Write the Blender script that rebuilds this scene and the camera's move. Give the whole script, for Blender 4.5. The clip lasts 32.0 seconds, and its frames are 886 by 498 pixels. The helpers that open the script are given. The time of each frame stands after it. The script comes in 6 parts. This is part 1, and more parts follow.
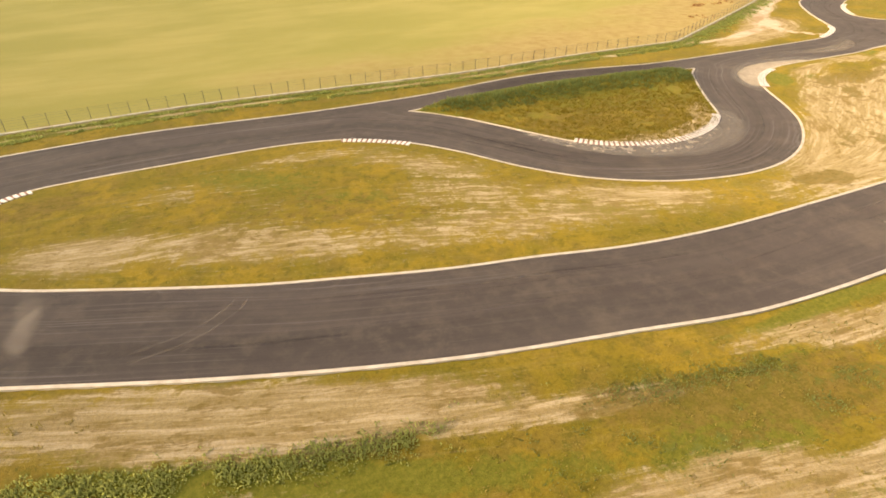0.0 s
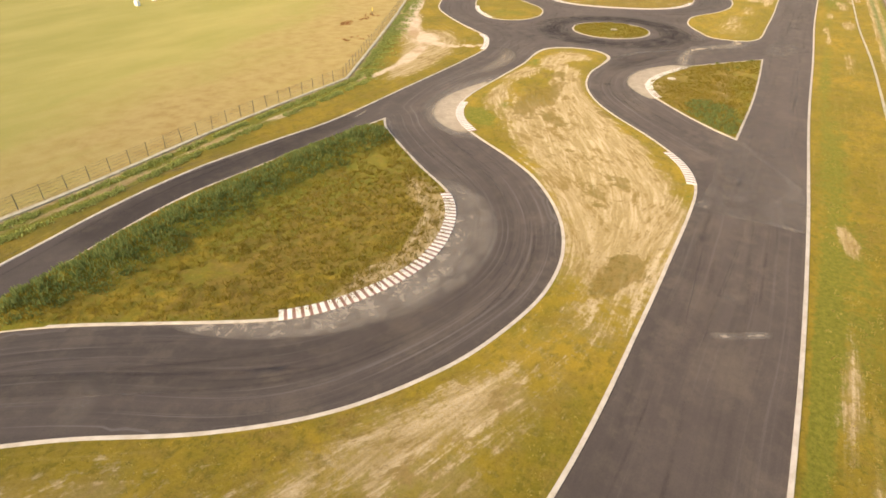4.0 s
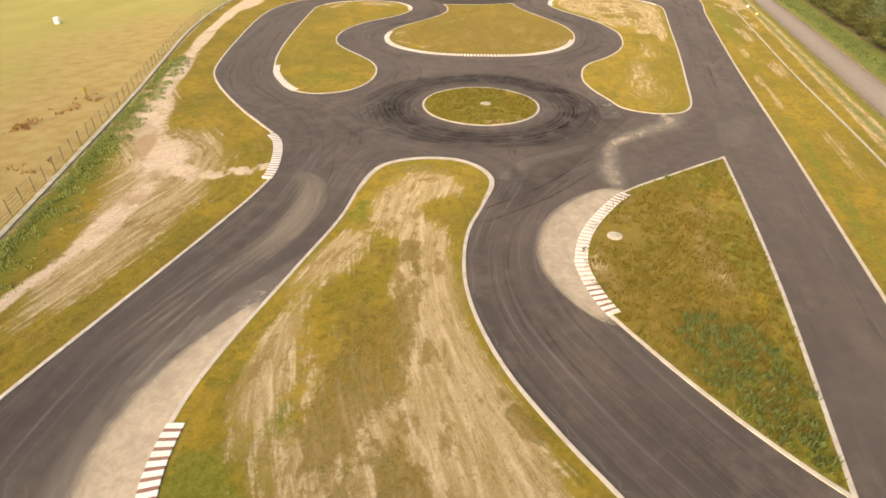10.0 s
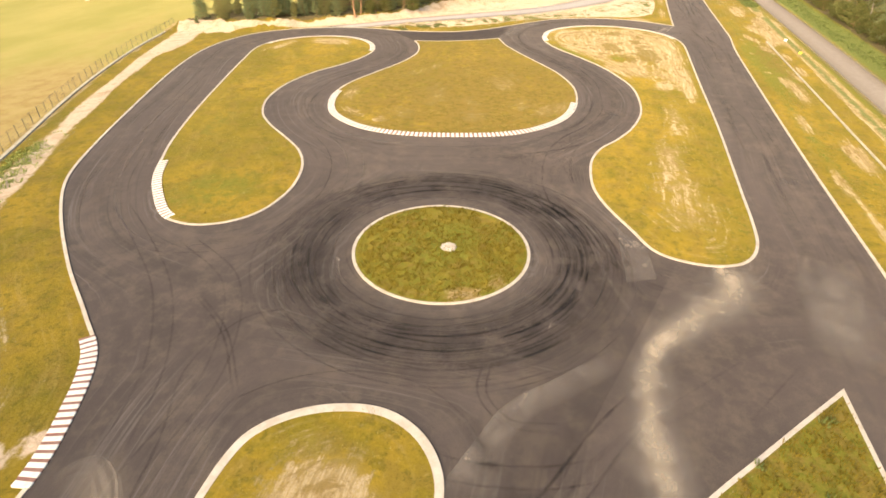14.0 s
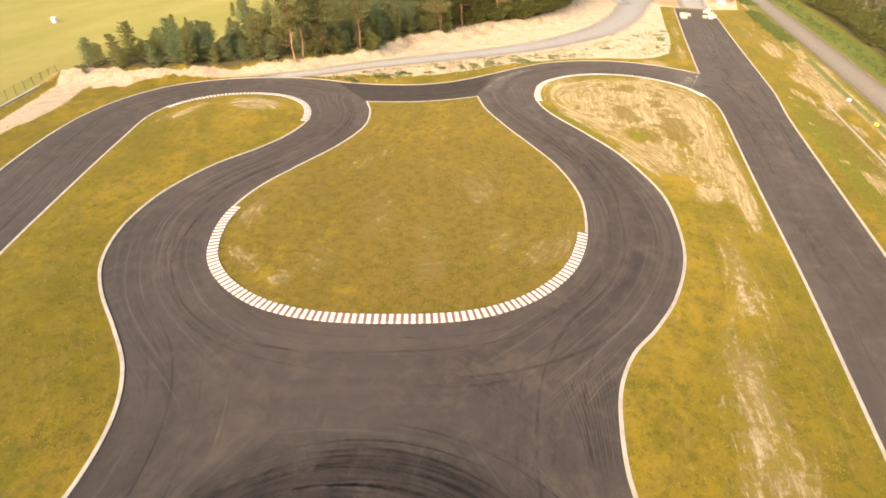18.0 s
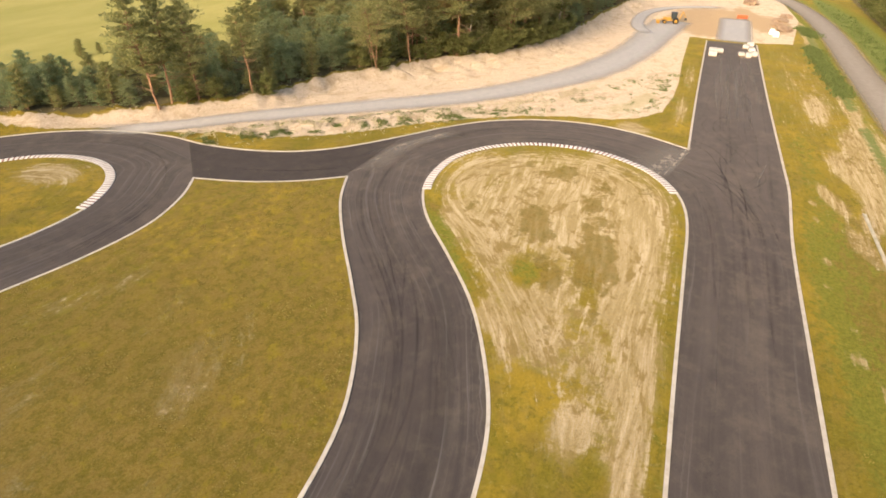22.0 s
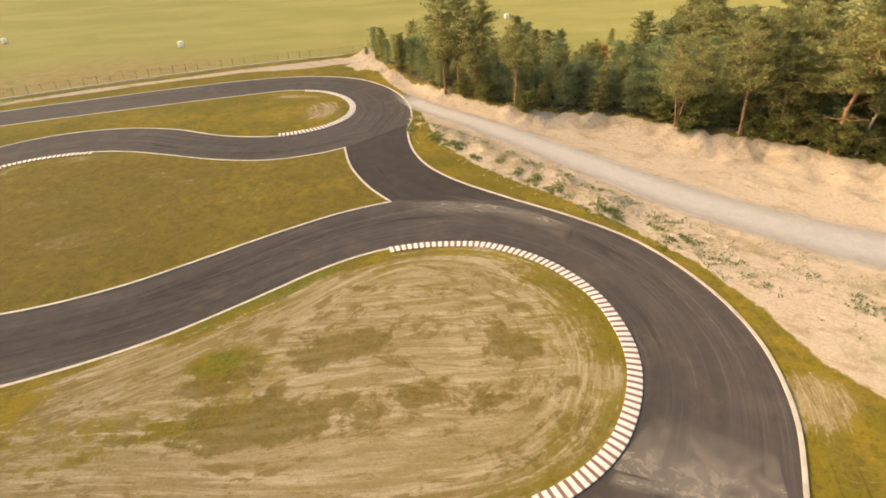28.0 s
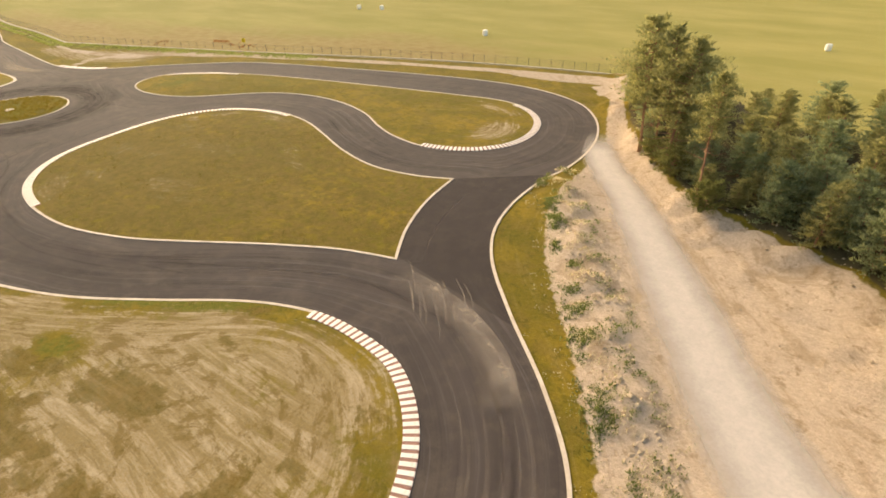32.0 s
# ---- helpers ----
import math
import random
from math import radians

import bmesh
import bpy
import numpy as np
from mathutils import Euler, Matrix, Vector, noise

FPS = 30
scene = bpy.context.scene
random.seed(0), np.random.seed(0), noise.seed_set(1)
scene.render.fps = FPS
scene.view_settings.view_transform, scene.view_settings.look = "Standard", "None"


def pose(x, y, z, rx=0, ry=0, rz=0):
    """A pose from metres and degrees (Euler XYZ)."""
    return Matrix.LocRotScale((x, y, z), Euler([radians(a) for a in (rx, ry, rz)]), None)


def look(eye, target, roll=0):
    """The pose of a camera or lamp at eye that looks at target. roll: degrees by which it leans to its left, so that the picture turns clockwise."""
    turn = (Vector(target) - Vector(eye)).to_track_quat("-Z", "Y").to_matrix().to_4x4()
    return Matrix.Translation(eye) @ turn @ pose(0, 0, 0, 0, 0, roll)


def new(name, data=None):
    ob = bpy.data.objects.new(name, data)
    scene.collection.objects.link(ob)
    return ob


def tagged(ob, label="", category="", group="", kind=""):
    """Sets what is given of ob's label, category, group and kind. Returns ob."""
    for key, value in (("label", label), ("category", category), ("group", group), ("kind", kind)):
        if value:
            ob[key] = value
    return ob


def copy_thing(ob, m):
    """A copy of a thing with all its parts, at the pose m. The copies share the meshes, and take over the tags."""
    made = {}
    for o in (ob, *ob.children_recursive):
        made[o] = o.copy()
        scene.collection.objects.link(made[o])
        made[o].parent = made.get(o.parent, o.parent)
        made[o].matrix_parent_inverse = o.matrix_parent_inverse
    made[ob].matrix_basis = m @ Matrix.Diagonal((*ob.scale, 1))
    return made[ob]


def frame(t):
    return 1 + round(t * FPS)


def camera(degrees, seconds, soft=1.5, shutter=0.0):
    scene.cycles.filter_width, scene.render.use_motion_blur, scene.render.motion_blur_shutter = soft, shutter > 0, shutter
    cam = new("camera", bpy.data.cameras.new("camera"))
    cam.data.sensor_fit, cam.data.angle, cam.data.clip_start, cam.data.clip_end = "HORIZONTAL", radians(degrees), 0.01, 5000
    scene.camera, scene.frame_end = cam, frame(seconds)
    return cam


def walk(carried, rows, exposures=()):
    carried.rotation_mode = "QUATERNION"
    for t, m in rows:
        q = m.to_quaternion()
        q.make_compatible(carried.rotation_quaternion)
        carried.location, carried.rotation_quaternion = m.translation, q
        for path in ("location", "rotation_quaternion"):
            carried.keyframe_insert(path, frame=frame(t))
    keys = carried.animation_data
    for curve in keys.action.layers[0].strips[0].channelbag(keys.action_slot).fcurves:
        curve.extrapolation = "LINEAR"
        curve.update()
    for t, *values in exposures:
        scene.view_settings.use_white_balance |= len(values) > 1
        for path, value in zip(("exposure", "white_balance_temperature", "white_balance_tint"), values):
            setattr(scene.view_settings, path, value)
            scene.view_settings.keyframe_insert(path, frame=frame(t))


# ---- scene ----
import collections

from mathutils import geometry

# seconds, stops, kelvin
EXPOSURE = ((0.0, 1.18, 8000), (1.5, 1.10, 7650), (3.0, 1.05, 7100), (7.0, 0.94, 6950), (9.0, 0.92, 7000), (12.0, 1.06, 7100), (15.0, 1.36, 7200), (18.0, 1.16, 7100), (21.0, 1.0, 6850), (23.5, 0.93, 6650),
            (26.0, 0.92, 7150), (29.0, 1.04, 7850), (32.0, 1.04, 7950))
cam = camera(77.9, 32.0, soft=1.7)
PATH = [
    (0, (-0.783, -2.146, 21.722), (-0.101, -0.629, 20.612), -0.1),
    (0.5, (0.387, 0.36, 21.979), (1.182, 1.814, 20.858), -0.1),
    (1, (1.914, 2.974, 22.088), (2.814, 4.363, 20.966), -0.1),
    (1.5, (3.658, 5.661, 22.131), (4.662, 6.976, 21.008), -0.1),
    (2, (5.615, 8.482, 21.957), (6.726, 9.714, 20.841), 0.1),
    (2.5, (7.803, 11.264, 21.823), (9.017, 12.399, 20.71), 0.3),
    (3, (10.304, 13.967, 21.796), (11.61, 14.996, 20.685), 0.5),
    (3.5, (13.077, 16.404, 21.796), (14.459, 17.333, 20.687), 0.6),
    (5.5, (26.32, 24.602, 21.656), (27.857, 25.26, 20.557), 0.6),
    (6, (29.922, 26.064, 21.565), (31.497, 26.626, 20.468), 0.6),
    (6.5, (33.668, 27.432, 21.521), (35.27, 27.909, 20.423), 0.7),
    (7, (37.536, 28.562, 21.535), (39.139, 29.033, 20.437), 0.6),
    (7.5, (41.435, 29.601, 21.462), (43.041, 30.072, 20.368), 0.7),
    (8, (45.361, 30.479, 21.547), (46.966, 30.948, 20.45), 0.7),
    (8.5, (49.194, 31.258, 21.359), (50.803, 31.731, 20.268), 0.9),
    (9, (52.92, 31.962, 21.219), (54.529, 32.435, 20.128), 0.9),
    (9.5, (56.562, 32.53, 21.121), (58.174, 32.991, 20.031), 0.9),
    (10, (60.136, 33.104, 21.136), (61.745, 33.567, 20.042), 0.9),
    (10.5, (63.665, 33.605, 21.285), (65.272, 34.065, 20.187), 0.8),
    (11, (67.217, 34.057, 21.629), (68.824, 34.518, 20.533), 0.7),
    (11.5, (70.739, 34.526, 21.961), (72.347, 34.987, 20.864), 0.7),
    (12, (74.309, 34.959, 22.291), (75.917, 35.418, 21.193), 0.6),
    (12.5, (77.787, 35.375, 22.684), (79.392, 35.835, 21.584), 0.6),
    (13, (81.205, 35.856, 22.961), (82.811, 36.314, 21.86), 0.5),
    (13.5, (84.63, 36.363, 23.245), (86.235, 36.815, 22.141), 0.6),
    (14, (88.124, 36.9, 23.638), (89.728, 37.35, 22.531), 0.6),
    (14.5, (91.628, 37.446, 23.952), (93.229, 37.895, 22.841), 0.7),
    (15, (95.271, 38.042, 24.418), (96.87, 38.484, 23.301), 0.7),
    (15.5, (99.078, 38.515, 24.838), (100.676, 38.953, 23.718), 0.6),
    (17.5, (114.099, 40.858, 25.378), (115.703, 41.275, 24.258), 0.9),
    (18, (117.904, 41.166, 25.548), (119.509, 41.583, 24.428), 1.0),
    (18.5, (121.745, 41.377, 25.676), (123.347, 41.794, 24.553), 1.0),
    (19, (125.75, 40.713, 25.69), (127.355, 41.116, 24.567), 1.2),
    (19.5, (129.835, 39.368, 25.764), (131.451, 39.73, 24.643), 1.3),
    (20, (133.945, 37.51, 25.791), (135.571, 37.83, 24.671), 1.4),
    (20.5, (138.053, 35.096, 25.694), (139.645, 35.553, 24.572), 1.2),
    (21, (142.079, 32.359, 25.585), (143.648, 32.885, 24.462), 0.8),
    (21.5, (146.072, 29.574, 25.468), (147.624, 30.158, 24.349), 0.6),
    (22, (150.152, 26.764, 25.442), (151.677, 27.419, 24.326), 0.4),
    (22.5, (154.212, 24.082, 25.426), (155.712, 24.793, 24.31), 0.2),
    (23, (158.292, 21.543, 25.323), (159.767, 22.306, 24.209), 0.1),
    (23.5, (162.416, 19.114, 25.26), (163.857, 19.937, 24.143), -0.1),
    (24, (166.499, 16.838, 25.177), (167.9, 17.727, 24.06), -0.2),
    (24.5, (170.617, 14.713, 25.061), (171.96, 15.688, 23.946), -0.5),
    (25, (174.845, 12.792, 24.925), (176.07, 13.914, 23.811), -0.8),
    (25.5, (179.246, 11.122, 24.929), (180.311, 12.395, 23.813), -1.4),
    (26, (183.642, 9.772, 24.987), (184.487, 11.203, 23.875), -1.8),
    (26.5, (187.994, 8.86, 25.134), (188.603, 10.41, 24.026), -2.0),
    (28.5, (203.188, 10.413, 23.9), (202.948, 12.088, 22.835), -2.4),
    (29, (206.698, 12.289, 23.922), (206.302, 13.935, 22.858), -2.3),
    (29.5, (209.943, 14.732, 23.877), (209.395, 16.337, 22.817), -2.4),
    (30, (212.869, 17.569, 23.706), (212.199, 19.13, 22.651), -2.3),
    (30.5, (215.406, 20.778, 23.6), (214.62, 22.285, 22.546), -2.1),
    (31, (217.686, 24.329, 23.432), (216.781, 25.769, 22.38), -1.8),
    (31.5, (219.602, 28.161, 23.439), (218.56, 29.504, 22.385), -1.6),
    (32, (221.069, 32.3, 23.477), (219.894, 33.528, 22.423), -1.3),
]
walk(cam, [(t, look(eye, target, roll)) for t, eye, target, roll in PATH], exposures=[(t, stops, kelvin, 10) for t, stops, kelvin in EXPOSURE])

# ---- daylight: low hazy evening sun from the west, soft sky ----
SUN_FROM = Vector((-0.93, 0.30, 0.50)).normalized()
world = bpy.data.worlds.new("evening_sky")
world.use_nodes = True
scene.world = world
wn = world.node_tree.nodes
sky = wn.new("ShaderNodeTexSky")
sky.sky_type = 'NISHITA'
sky.sun_disc = False
sky.sun_elevation = math.asin(SUN_FROM.z)
sky.sun_rotation = math.atan2(SUN_FROM.x, SUN_FROM.y)
sky.air_density, sky.dust_density, sky.ozone_density = 1.0, 4.0, 0.6
wn["Background"].inputs["Strength"].default_value = 0.15
world.node_tree.links.new(sky.outputs[0], wn["Background"].inputs["Color"])
sun = new("sun", bpy.data.lights.new("sun", 'SUN'))
sun.data.energy, sun.data.angle, sun.data.color = 1.5, radians(22.0), (1.0, 0.84, 0.62)
sun.matrix_world = look((0, 0, 60), Vector((0, 0, 60)) - SUN_FROM)


# ---- materials ----
class Nodes:
    """Short hand for building a node material."""

    def __init__(self, name, rough=0.9, spec=0.2):
        self.m = bpy.data.materials.new(name)
        self.m.use_nodes = True
        self.t = self.m.node_tree
        self.b = self.t.nodes["Principled BSDF"]
        self.b.inputs["Roughness"].default_value = rough
        self.b.inputs["Specular IOR Level"].default_value = spec
        self.co = self.t.nodes.new("ShaderNodeTexCoord").outputs["Object"]

    def put(self, value, socket):
        if isinstance(value, (int, float)):
            socket.default_value = value
        elif isinstance(value, tuple):
            socket.default_value = (*value, 1.0) if len(value) == 3 else value
        else:
            self.t.links.new(value, socket)

    def noise(self, scale, detail=3.0, rough=0.55, stretch=None, warp=0.0, co=None):
        n = self.t.nodes.new("ShaderNodeTexNoise")
        n.inputs["Scale"].default_value, n.inputs["Detail"].default_value = scale, detail
        n.inputs["Roughness"].default_value, n.inputs["Distortion"].default_value = rough, warp
        src = co or self.co
        if stretch:
            mp = self.t.nodes.new("ShaderNodeMapping")
            mp.vector_type = 'TEXTURE'
            mp.inputs["Scale"].default_value = [1.0 / v for v in stretch[:3]]
            mp.inputs["Rotation"].default_value[2] = radians(stretch[3]) if len(stretch) > 3 else 0.0
            self.t.links.new(src, mp.inputs["Vector"])
            src = mp.outputs[0]
        self.t.links.new(src, n.inputs["Vector"])
        return n.outputs["Fac"]

    def math(self, op, a, b=0.0, c=0.0):
        n = self.t.nodes.new("ShaderNodeMath")
        n.operation = op
        for v, s in zip((a, b, c), n.inputs):
            self.put(v, s)
        return n.outputs[0]

    def step(self, v, lo, hi, a=0.0, b=1.0):
        n = self.t.nodes.new("ShaderNodeMapRange")
        n.interpolation_type = 'SMOOTHSTEP'
        for v2, s in zip((v, lo, hi, a, b), n.inputs):
            self.put(v2, s)
        return n.outputs[0]

    def mix(self, f, a, b, blend='MIX'):
        n = self.t.nodes.new("ShaderNodeMix")
        n.data_type, n.blend_type = 'RGBA', blend
        self.put(f, n.inputs[0]), self.put(a, n.inputs[6]), self.put(b, n.inputs[7])
        return n.outputs[2]

    def attr(self, name):
        n = self.t.nodes.new("ShaderNodeAttribute")
        n.attribute_name = name
        s = self.t.nodes.new("ShaderNodeSeparateColor")
        self.t.links.new(n.outputs["Color"], s.inputs[0])
        return s.outputs

    def chance(self):
        return self.t.nodes.new("ShaderNodeObjectInfo").outputs["Random"]

    def island(self):
        return self.t.nodes.new("ShaderNodeNewGeometry").outputs["Random Per Island"]

    def bump(self, height, strength=0.5, distance=0.05):
        n = self.t.nodes.new("ShaderNodeBump")
        n.inputs["Strength"].default_value, n.inputs["Distance"].default_value = strength, distance
        self.put(height, n.inputs["Height"])
        self.t.links.new(n.outputs[0], self.b.inputs["Normal"])

    def rough_scatter(self, sheen, tint):
        """Loose, uneven surfaces throw more light back at a low angle."""
        self.b.inputs["Diffuse Roughness"].default_value = 0.45
        self.b.inputs["Sheen Weight"].default_value = sheen
        self.b.inputs["Sheen Roughness"].default_value = 0.6
        self.b.inputs["Sheen Tint"].default_value = (*tint, 1.0)

    def done(self, colour, alpha=None):
        self.put(colour, self.b.inputs["Base Color"])
        if alpha is not None:
            self.put(alpha, self.b.inputs["Alpha"])
        return self.m


SAND = (0.54, 0.42, 0.26)
GOLD = (0.312, 0.211, 0.025)
OLIVE = (0.210, 0.157, 0.019)
LUSH = (0.138, 0.140, 0.017)


def grass_colour(n, cover, fine, mid):
    """Mown dry grass with lusher and bare patches, from the cover attribute (bare, lush, soil); flow runs along the edges."""
    big, patch = n.noise(0.07, 4, 0.6), n.noise(0.2, 6, 0.68, warp=0.4)
    flow = n.t.nodes.new("ShaderNodeAttribute")
    flow.attribute_name = "flow"
    flow = flow.outputs["Vector"]
    streak = n.noise(1.0, 6, 0.7, stretch=(0.16, 0.16, 2.6), warp=0.25, co=flow)
    wisp = n.noise(1.0, 6, 0.72, stretch=(0.42, 0.42, 2.0), warp=0.4, co=flow)
    lane = n.t.nodes.new("ShaderNodeAttribute")
    lane.attribute_name = "rows"
    rows = n.noise(1.0, 6, 0.68, stretch=(0.26, 1.9, 0.0001), warp=0.7, co=lane.outputs["Vector"])
    straight = n.attr("rows")[2]
    streak = n.math('ADD', n.math('MULTIPLY', rows, straight), n.math('MULTIPLY', streak, n.math('SUBTRACT', 1.0, straight)))
    clod, tuft, grit = n.noise(1.3, 7, 0.72, warp=0.3), n.noise(3.1, 6, 0.74), n.noise(7.5, 5, 0.75)
    col = n.mix(n.step(big, 0.35, 0.65), GOLD, OLIVE)
    col = n.mix(n.step(patch, 0.46, 0.60, 0.0, 0.7), col, (0.165, 0.138, 0.016))
    col = n.mix(n.step(mid, 0.45, 0.62, 0.0, 0.6), col, (0.215, 0.148, 0.032))
    col = n.mix(n.step(streak, 0.50, 0.72, 0.0, 0.30), col, (0.36, 0.265, 0.09))
    col = n.mix(n.step(clod, 0.51, 0.60, 0.0, 0.55), col, (0.128, 0.110, 0.015))
    col = n.mix(n.step(tuft, 0.56, 0.70, 0.0, 0.5), col, (0.36, 0.27, 0.085))
    lush = n.math('MULTIPLY_ADD', mid, 0.8, cover[1])
    lush = n.math('MULTIPLY_ADD', clod, 1.3, lush)
    col = n.mix(n.step(lush, 1.33, 1.78), col, n.mix(n.step(tuft, 0.36, 0.62), LUSH, (0.200, 0.182, 0.028)))
    bare = n.math('MULTIPLY_ADD', streak, 0.8, cover[0])
    bare = n.math('MULTIPLY_ADD', clod, 0.95, bare)
    bare = n.math('MULTIPLY_ADD', tuft, 0.4, bare)
    bare = n.math('MULTIPLY_ADD', patch, 0.6, bare)
    smear = n.math('MULTIPLY_ADD', patch, 0.8, n.math('MULTIPLY_ADD', streak, 0.3, cover[0]))
    col = n.mix(n.step(smear, 0.68, 1.08, 0.0, 0.55), col, (0.37, 0.28, 0.125))
    sand = n.mix(n.step(grit, 0.40, 0.60), SAND, (0.42, 0.305, 0.155))
    sand = n.mix(n.step(patch, 0.40, 0.62, 0.0, 0.5), sand, (0.40, 0.29, 0.155))
    sand = n.mix(n.step(streak, 0.42, 0.58, 0.66, 0.0), sand, (0.285, 0.20, 0.072))
    sand = n.mix(n.step(streak, 0.54, 0.64, 0.0, 0.6), sand, (0.60, 0.475, 0.315))
    sand = n.mix(n.step(n.math('MULTIPLY_ADD', patch, 0.6, wisp), 0.82, 0.94, 0.0, 0.85), sand, (0.240, 0.160, 0.052))
    sand = n.mix(n.step(n.math('MULTIPLY_ADD', clod, 0.6, tuft), 0.90, 0.98, 0.0, 0.6), sand, (0.250, 0.168, 0.056))
    col = n.mix(n.step(bare, 1.60, 1.82, 0.0, 0.94), col, sand)
    soil = n.math('MULTIPLY_ADD', n.noise(0.9, 7, 0.72, warp=0.5), 1.2, cover[2])
    soil = n.math('MULTIPLY_ADD', wisp, 0.8, soil)
    mould = n.mix(n.step(clod, 0.40, 0.60), (0.215, 0.140, 0.036), (0.155, 0.114, 0.019))
    mould = n.mix(n.step(grit, 0.52, 0.68, 0.0, 0.5), mould, (0.30, 0.225, 0.09))
    col = n.mix(n.step(soil, 1.40, 1.62, 0.0, 0.74), col, mould)
    return n.mix(n.step(grit, 0.50, 0.34, 0.0, 0.5), col, n.mix(1.0, col, (0.62, 0.64, 0.58), 'MULTIPLY'))


def grass_material():
    n = Nodes("mown_grass", 0.95, 0.05)
    fine, mid = n.noise(4.5, 6, 0.75), n.noise(0.5, 5, 0.65)
    col = grass_colour(n, n.attr("cover"), fine, mid)
    col = n.mix(n.step(fine, 0.3, 0.7, 0.0, 0.5), col, n.mix(1.0, col, (0.66, 0.68, 0.62), 'MULTIPLY'))
    n.bump(fine, 0.5, 0.09)
    n.rough_scatter(0.035, (1.0, 0.85, 0.5))
    return n.done(col)


def ground_material():
    n = Nodes("open_ground", 0.95, 0.05)
    fine, mid = n.noise(4.2, 6, 0.75), n.noise(0.5, 5, 0.62)
    land = n.attr("land")
    tint = n.attr("tint")
    col = grass_colour(n, n.attr("cover"), fine, mid)
    wide = n.noise(0.035, 6, 0.62, stretch=(1.0, 2.2, 1.0, 8))
    rows = n.noise(1.0, 5, 0.6, stretch=(0.06, 0.8, 1.0, -6))
    crop = n.mix(n.step(wide, 0.35, 0.68), (0.318, 0.288, 0.080), (0.41, 0.345, 0.112))
    crop = n.mix(n.step(rows, 0.42, 0.72, 0.0, 0.4), crop, (0.34, 0.29, 0.075))
    dry = n.mix(n.step(mid, 0.35, 0.7), (0.40, 0.30, 0.122), (0.32, 0.22, 0.080))
    dry = n.mix(n.step(rows, 0.45, 0.75, 0.0, 0.5), dry, (0.34, 0.27, 0.08))
    edge = n.math('MULTIPLY_ADD', wide, 0.9, tint[0])
    edge = n.math('MULTIPLY_ADD', rows, 0.3, edge)
    crop = n.mix(n.step(edge, 0.85, 1.4), crop, dry)
    col = n.mix(n.step(n.math('MULTIPLY_ADD', mid, 0.25, land[0]), 0.5, 0.7), col, crop)
    clod = n.noise(1.3, 6, 0.72)
    sandy = n.mix(n.step(clod, 0.3, 0.7), (0.66, 0.52, 0.385), (0.56, 0.43, 0.31))
    ruts = n.noise(1.0, 7, 0.68, stretch=(0.16, 0.8, 1.0, -44), warp=0.9)
    sandy = n.mix(n.step(ruts, 0.52, 0.64, 0.0, 0.55), sandy, (0.45, 0.325, 0.205))
    blotch = n.noise(0.24, 7, 0.72, warp=0.8)
    sandy = n.mix(n.step(blotch, 0.53, 0.63, 0.0, 0.6), sandy, (0.41, 0.295, 0.18))
    lumps = n.noise(0.75, 7, 0.74, warp=0.4)
    sandy = n.mix(n.step(lumps, 0.57, 0.65, 0.0, 0.75), sandy, (0.36, 0.25, 0.145))
    sandy = n.mix(n.step(lumps, 0.44, 0.30, 0.0, 0.55), sandy, (0.71, 0.575, 0.435))
    sandy = n.mix(n.step(n.math('MULTIPLY_ADD', mid, 0.8, tint[1]), 0.95, 1.25), sandy, n.mix(fine, (0.36, 0.24, 0.14), (0.50, 0.35, 0.21)))
    scrub = n.math('MULTIPLY_ADD', clod, 1.0, tint[2])
    sandy = n.mix(n.step(scrub, 1.0, 1.25, 0.0, 0.6), sandy, n.mix(fine, (0.27, 0.24, 0.09), (0.58, 0.48, 0.31)))
    col = n.mix(n.step(n.math('MULTIPLY_ADD', clod, 0.7, land[1]), 0.75, 0.95), col, sandy)
    green = n.math('MULTIPLY_ADD', clod, 0.9, n.attr("verge")[0])
    col = n.mix(n.step(green, 0.95, 1.20, 0.0, 0.9), col, n.mix(n.step(fine, 0.35, 0.65), (0.096, 0.126, 0.030), (0.172, 0.193, 0.052)))
    floor = n.mix(mid, (0.09, 0.075, 0.035), (0.16, 0.12, 0.06))
    col = n.mix(n.step(n.math('MULTIPLY_ADD', mid, 0.5, land[2]), 0.7, 0.95), col, floor)
    field = n.step(land[0], 0.3, 0.6, 1.0, 0.45)
    col = n.mix(n.math('MULTIPLY', n.step(fine, 0.3, 0.7, 0.0, 0.6), field), col, n.mix(1.0, col, (0.62, 0.63, 0.56), 'MULTIPLY'))
    rough_sand = n.math('MULTIPLY', n.math('MULTIPLY_ADD', ruts, 0.8, clod), n.math('MULTIPLY_ADD', land[1], 1.3, 0.6))
    n.bump(n.math('ADD', rough_sand, fine), 0.7, 0.12)
    n.rough_scatter(0.035, (1.0, 0.85, 0.5))
    return n.done(col)


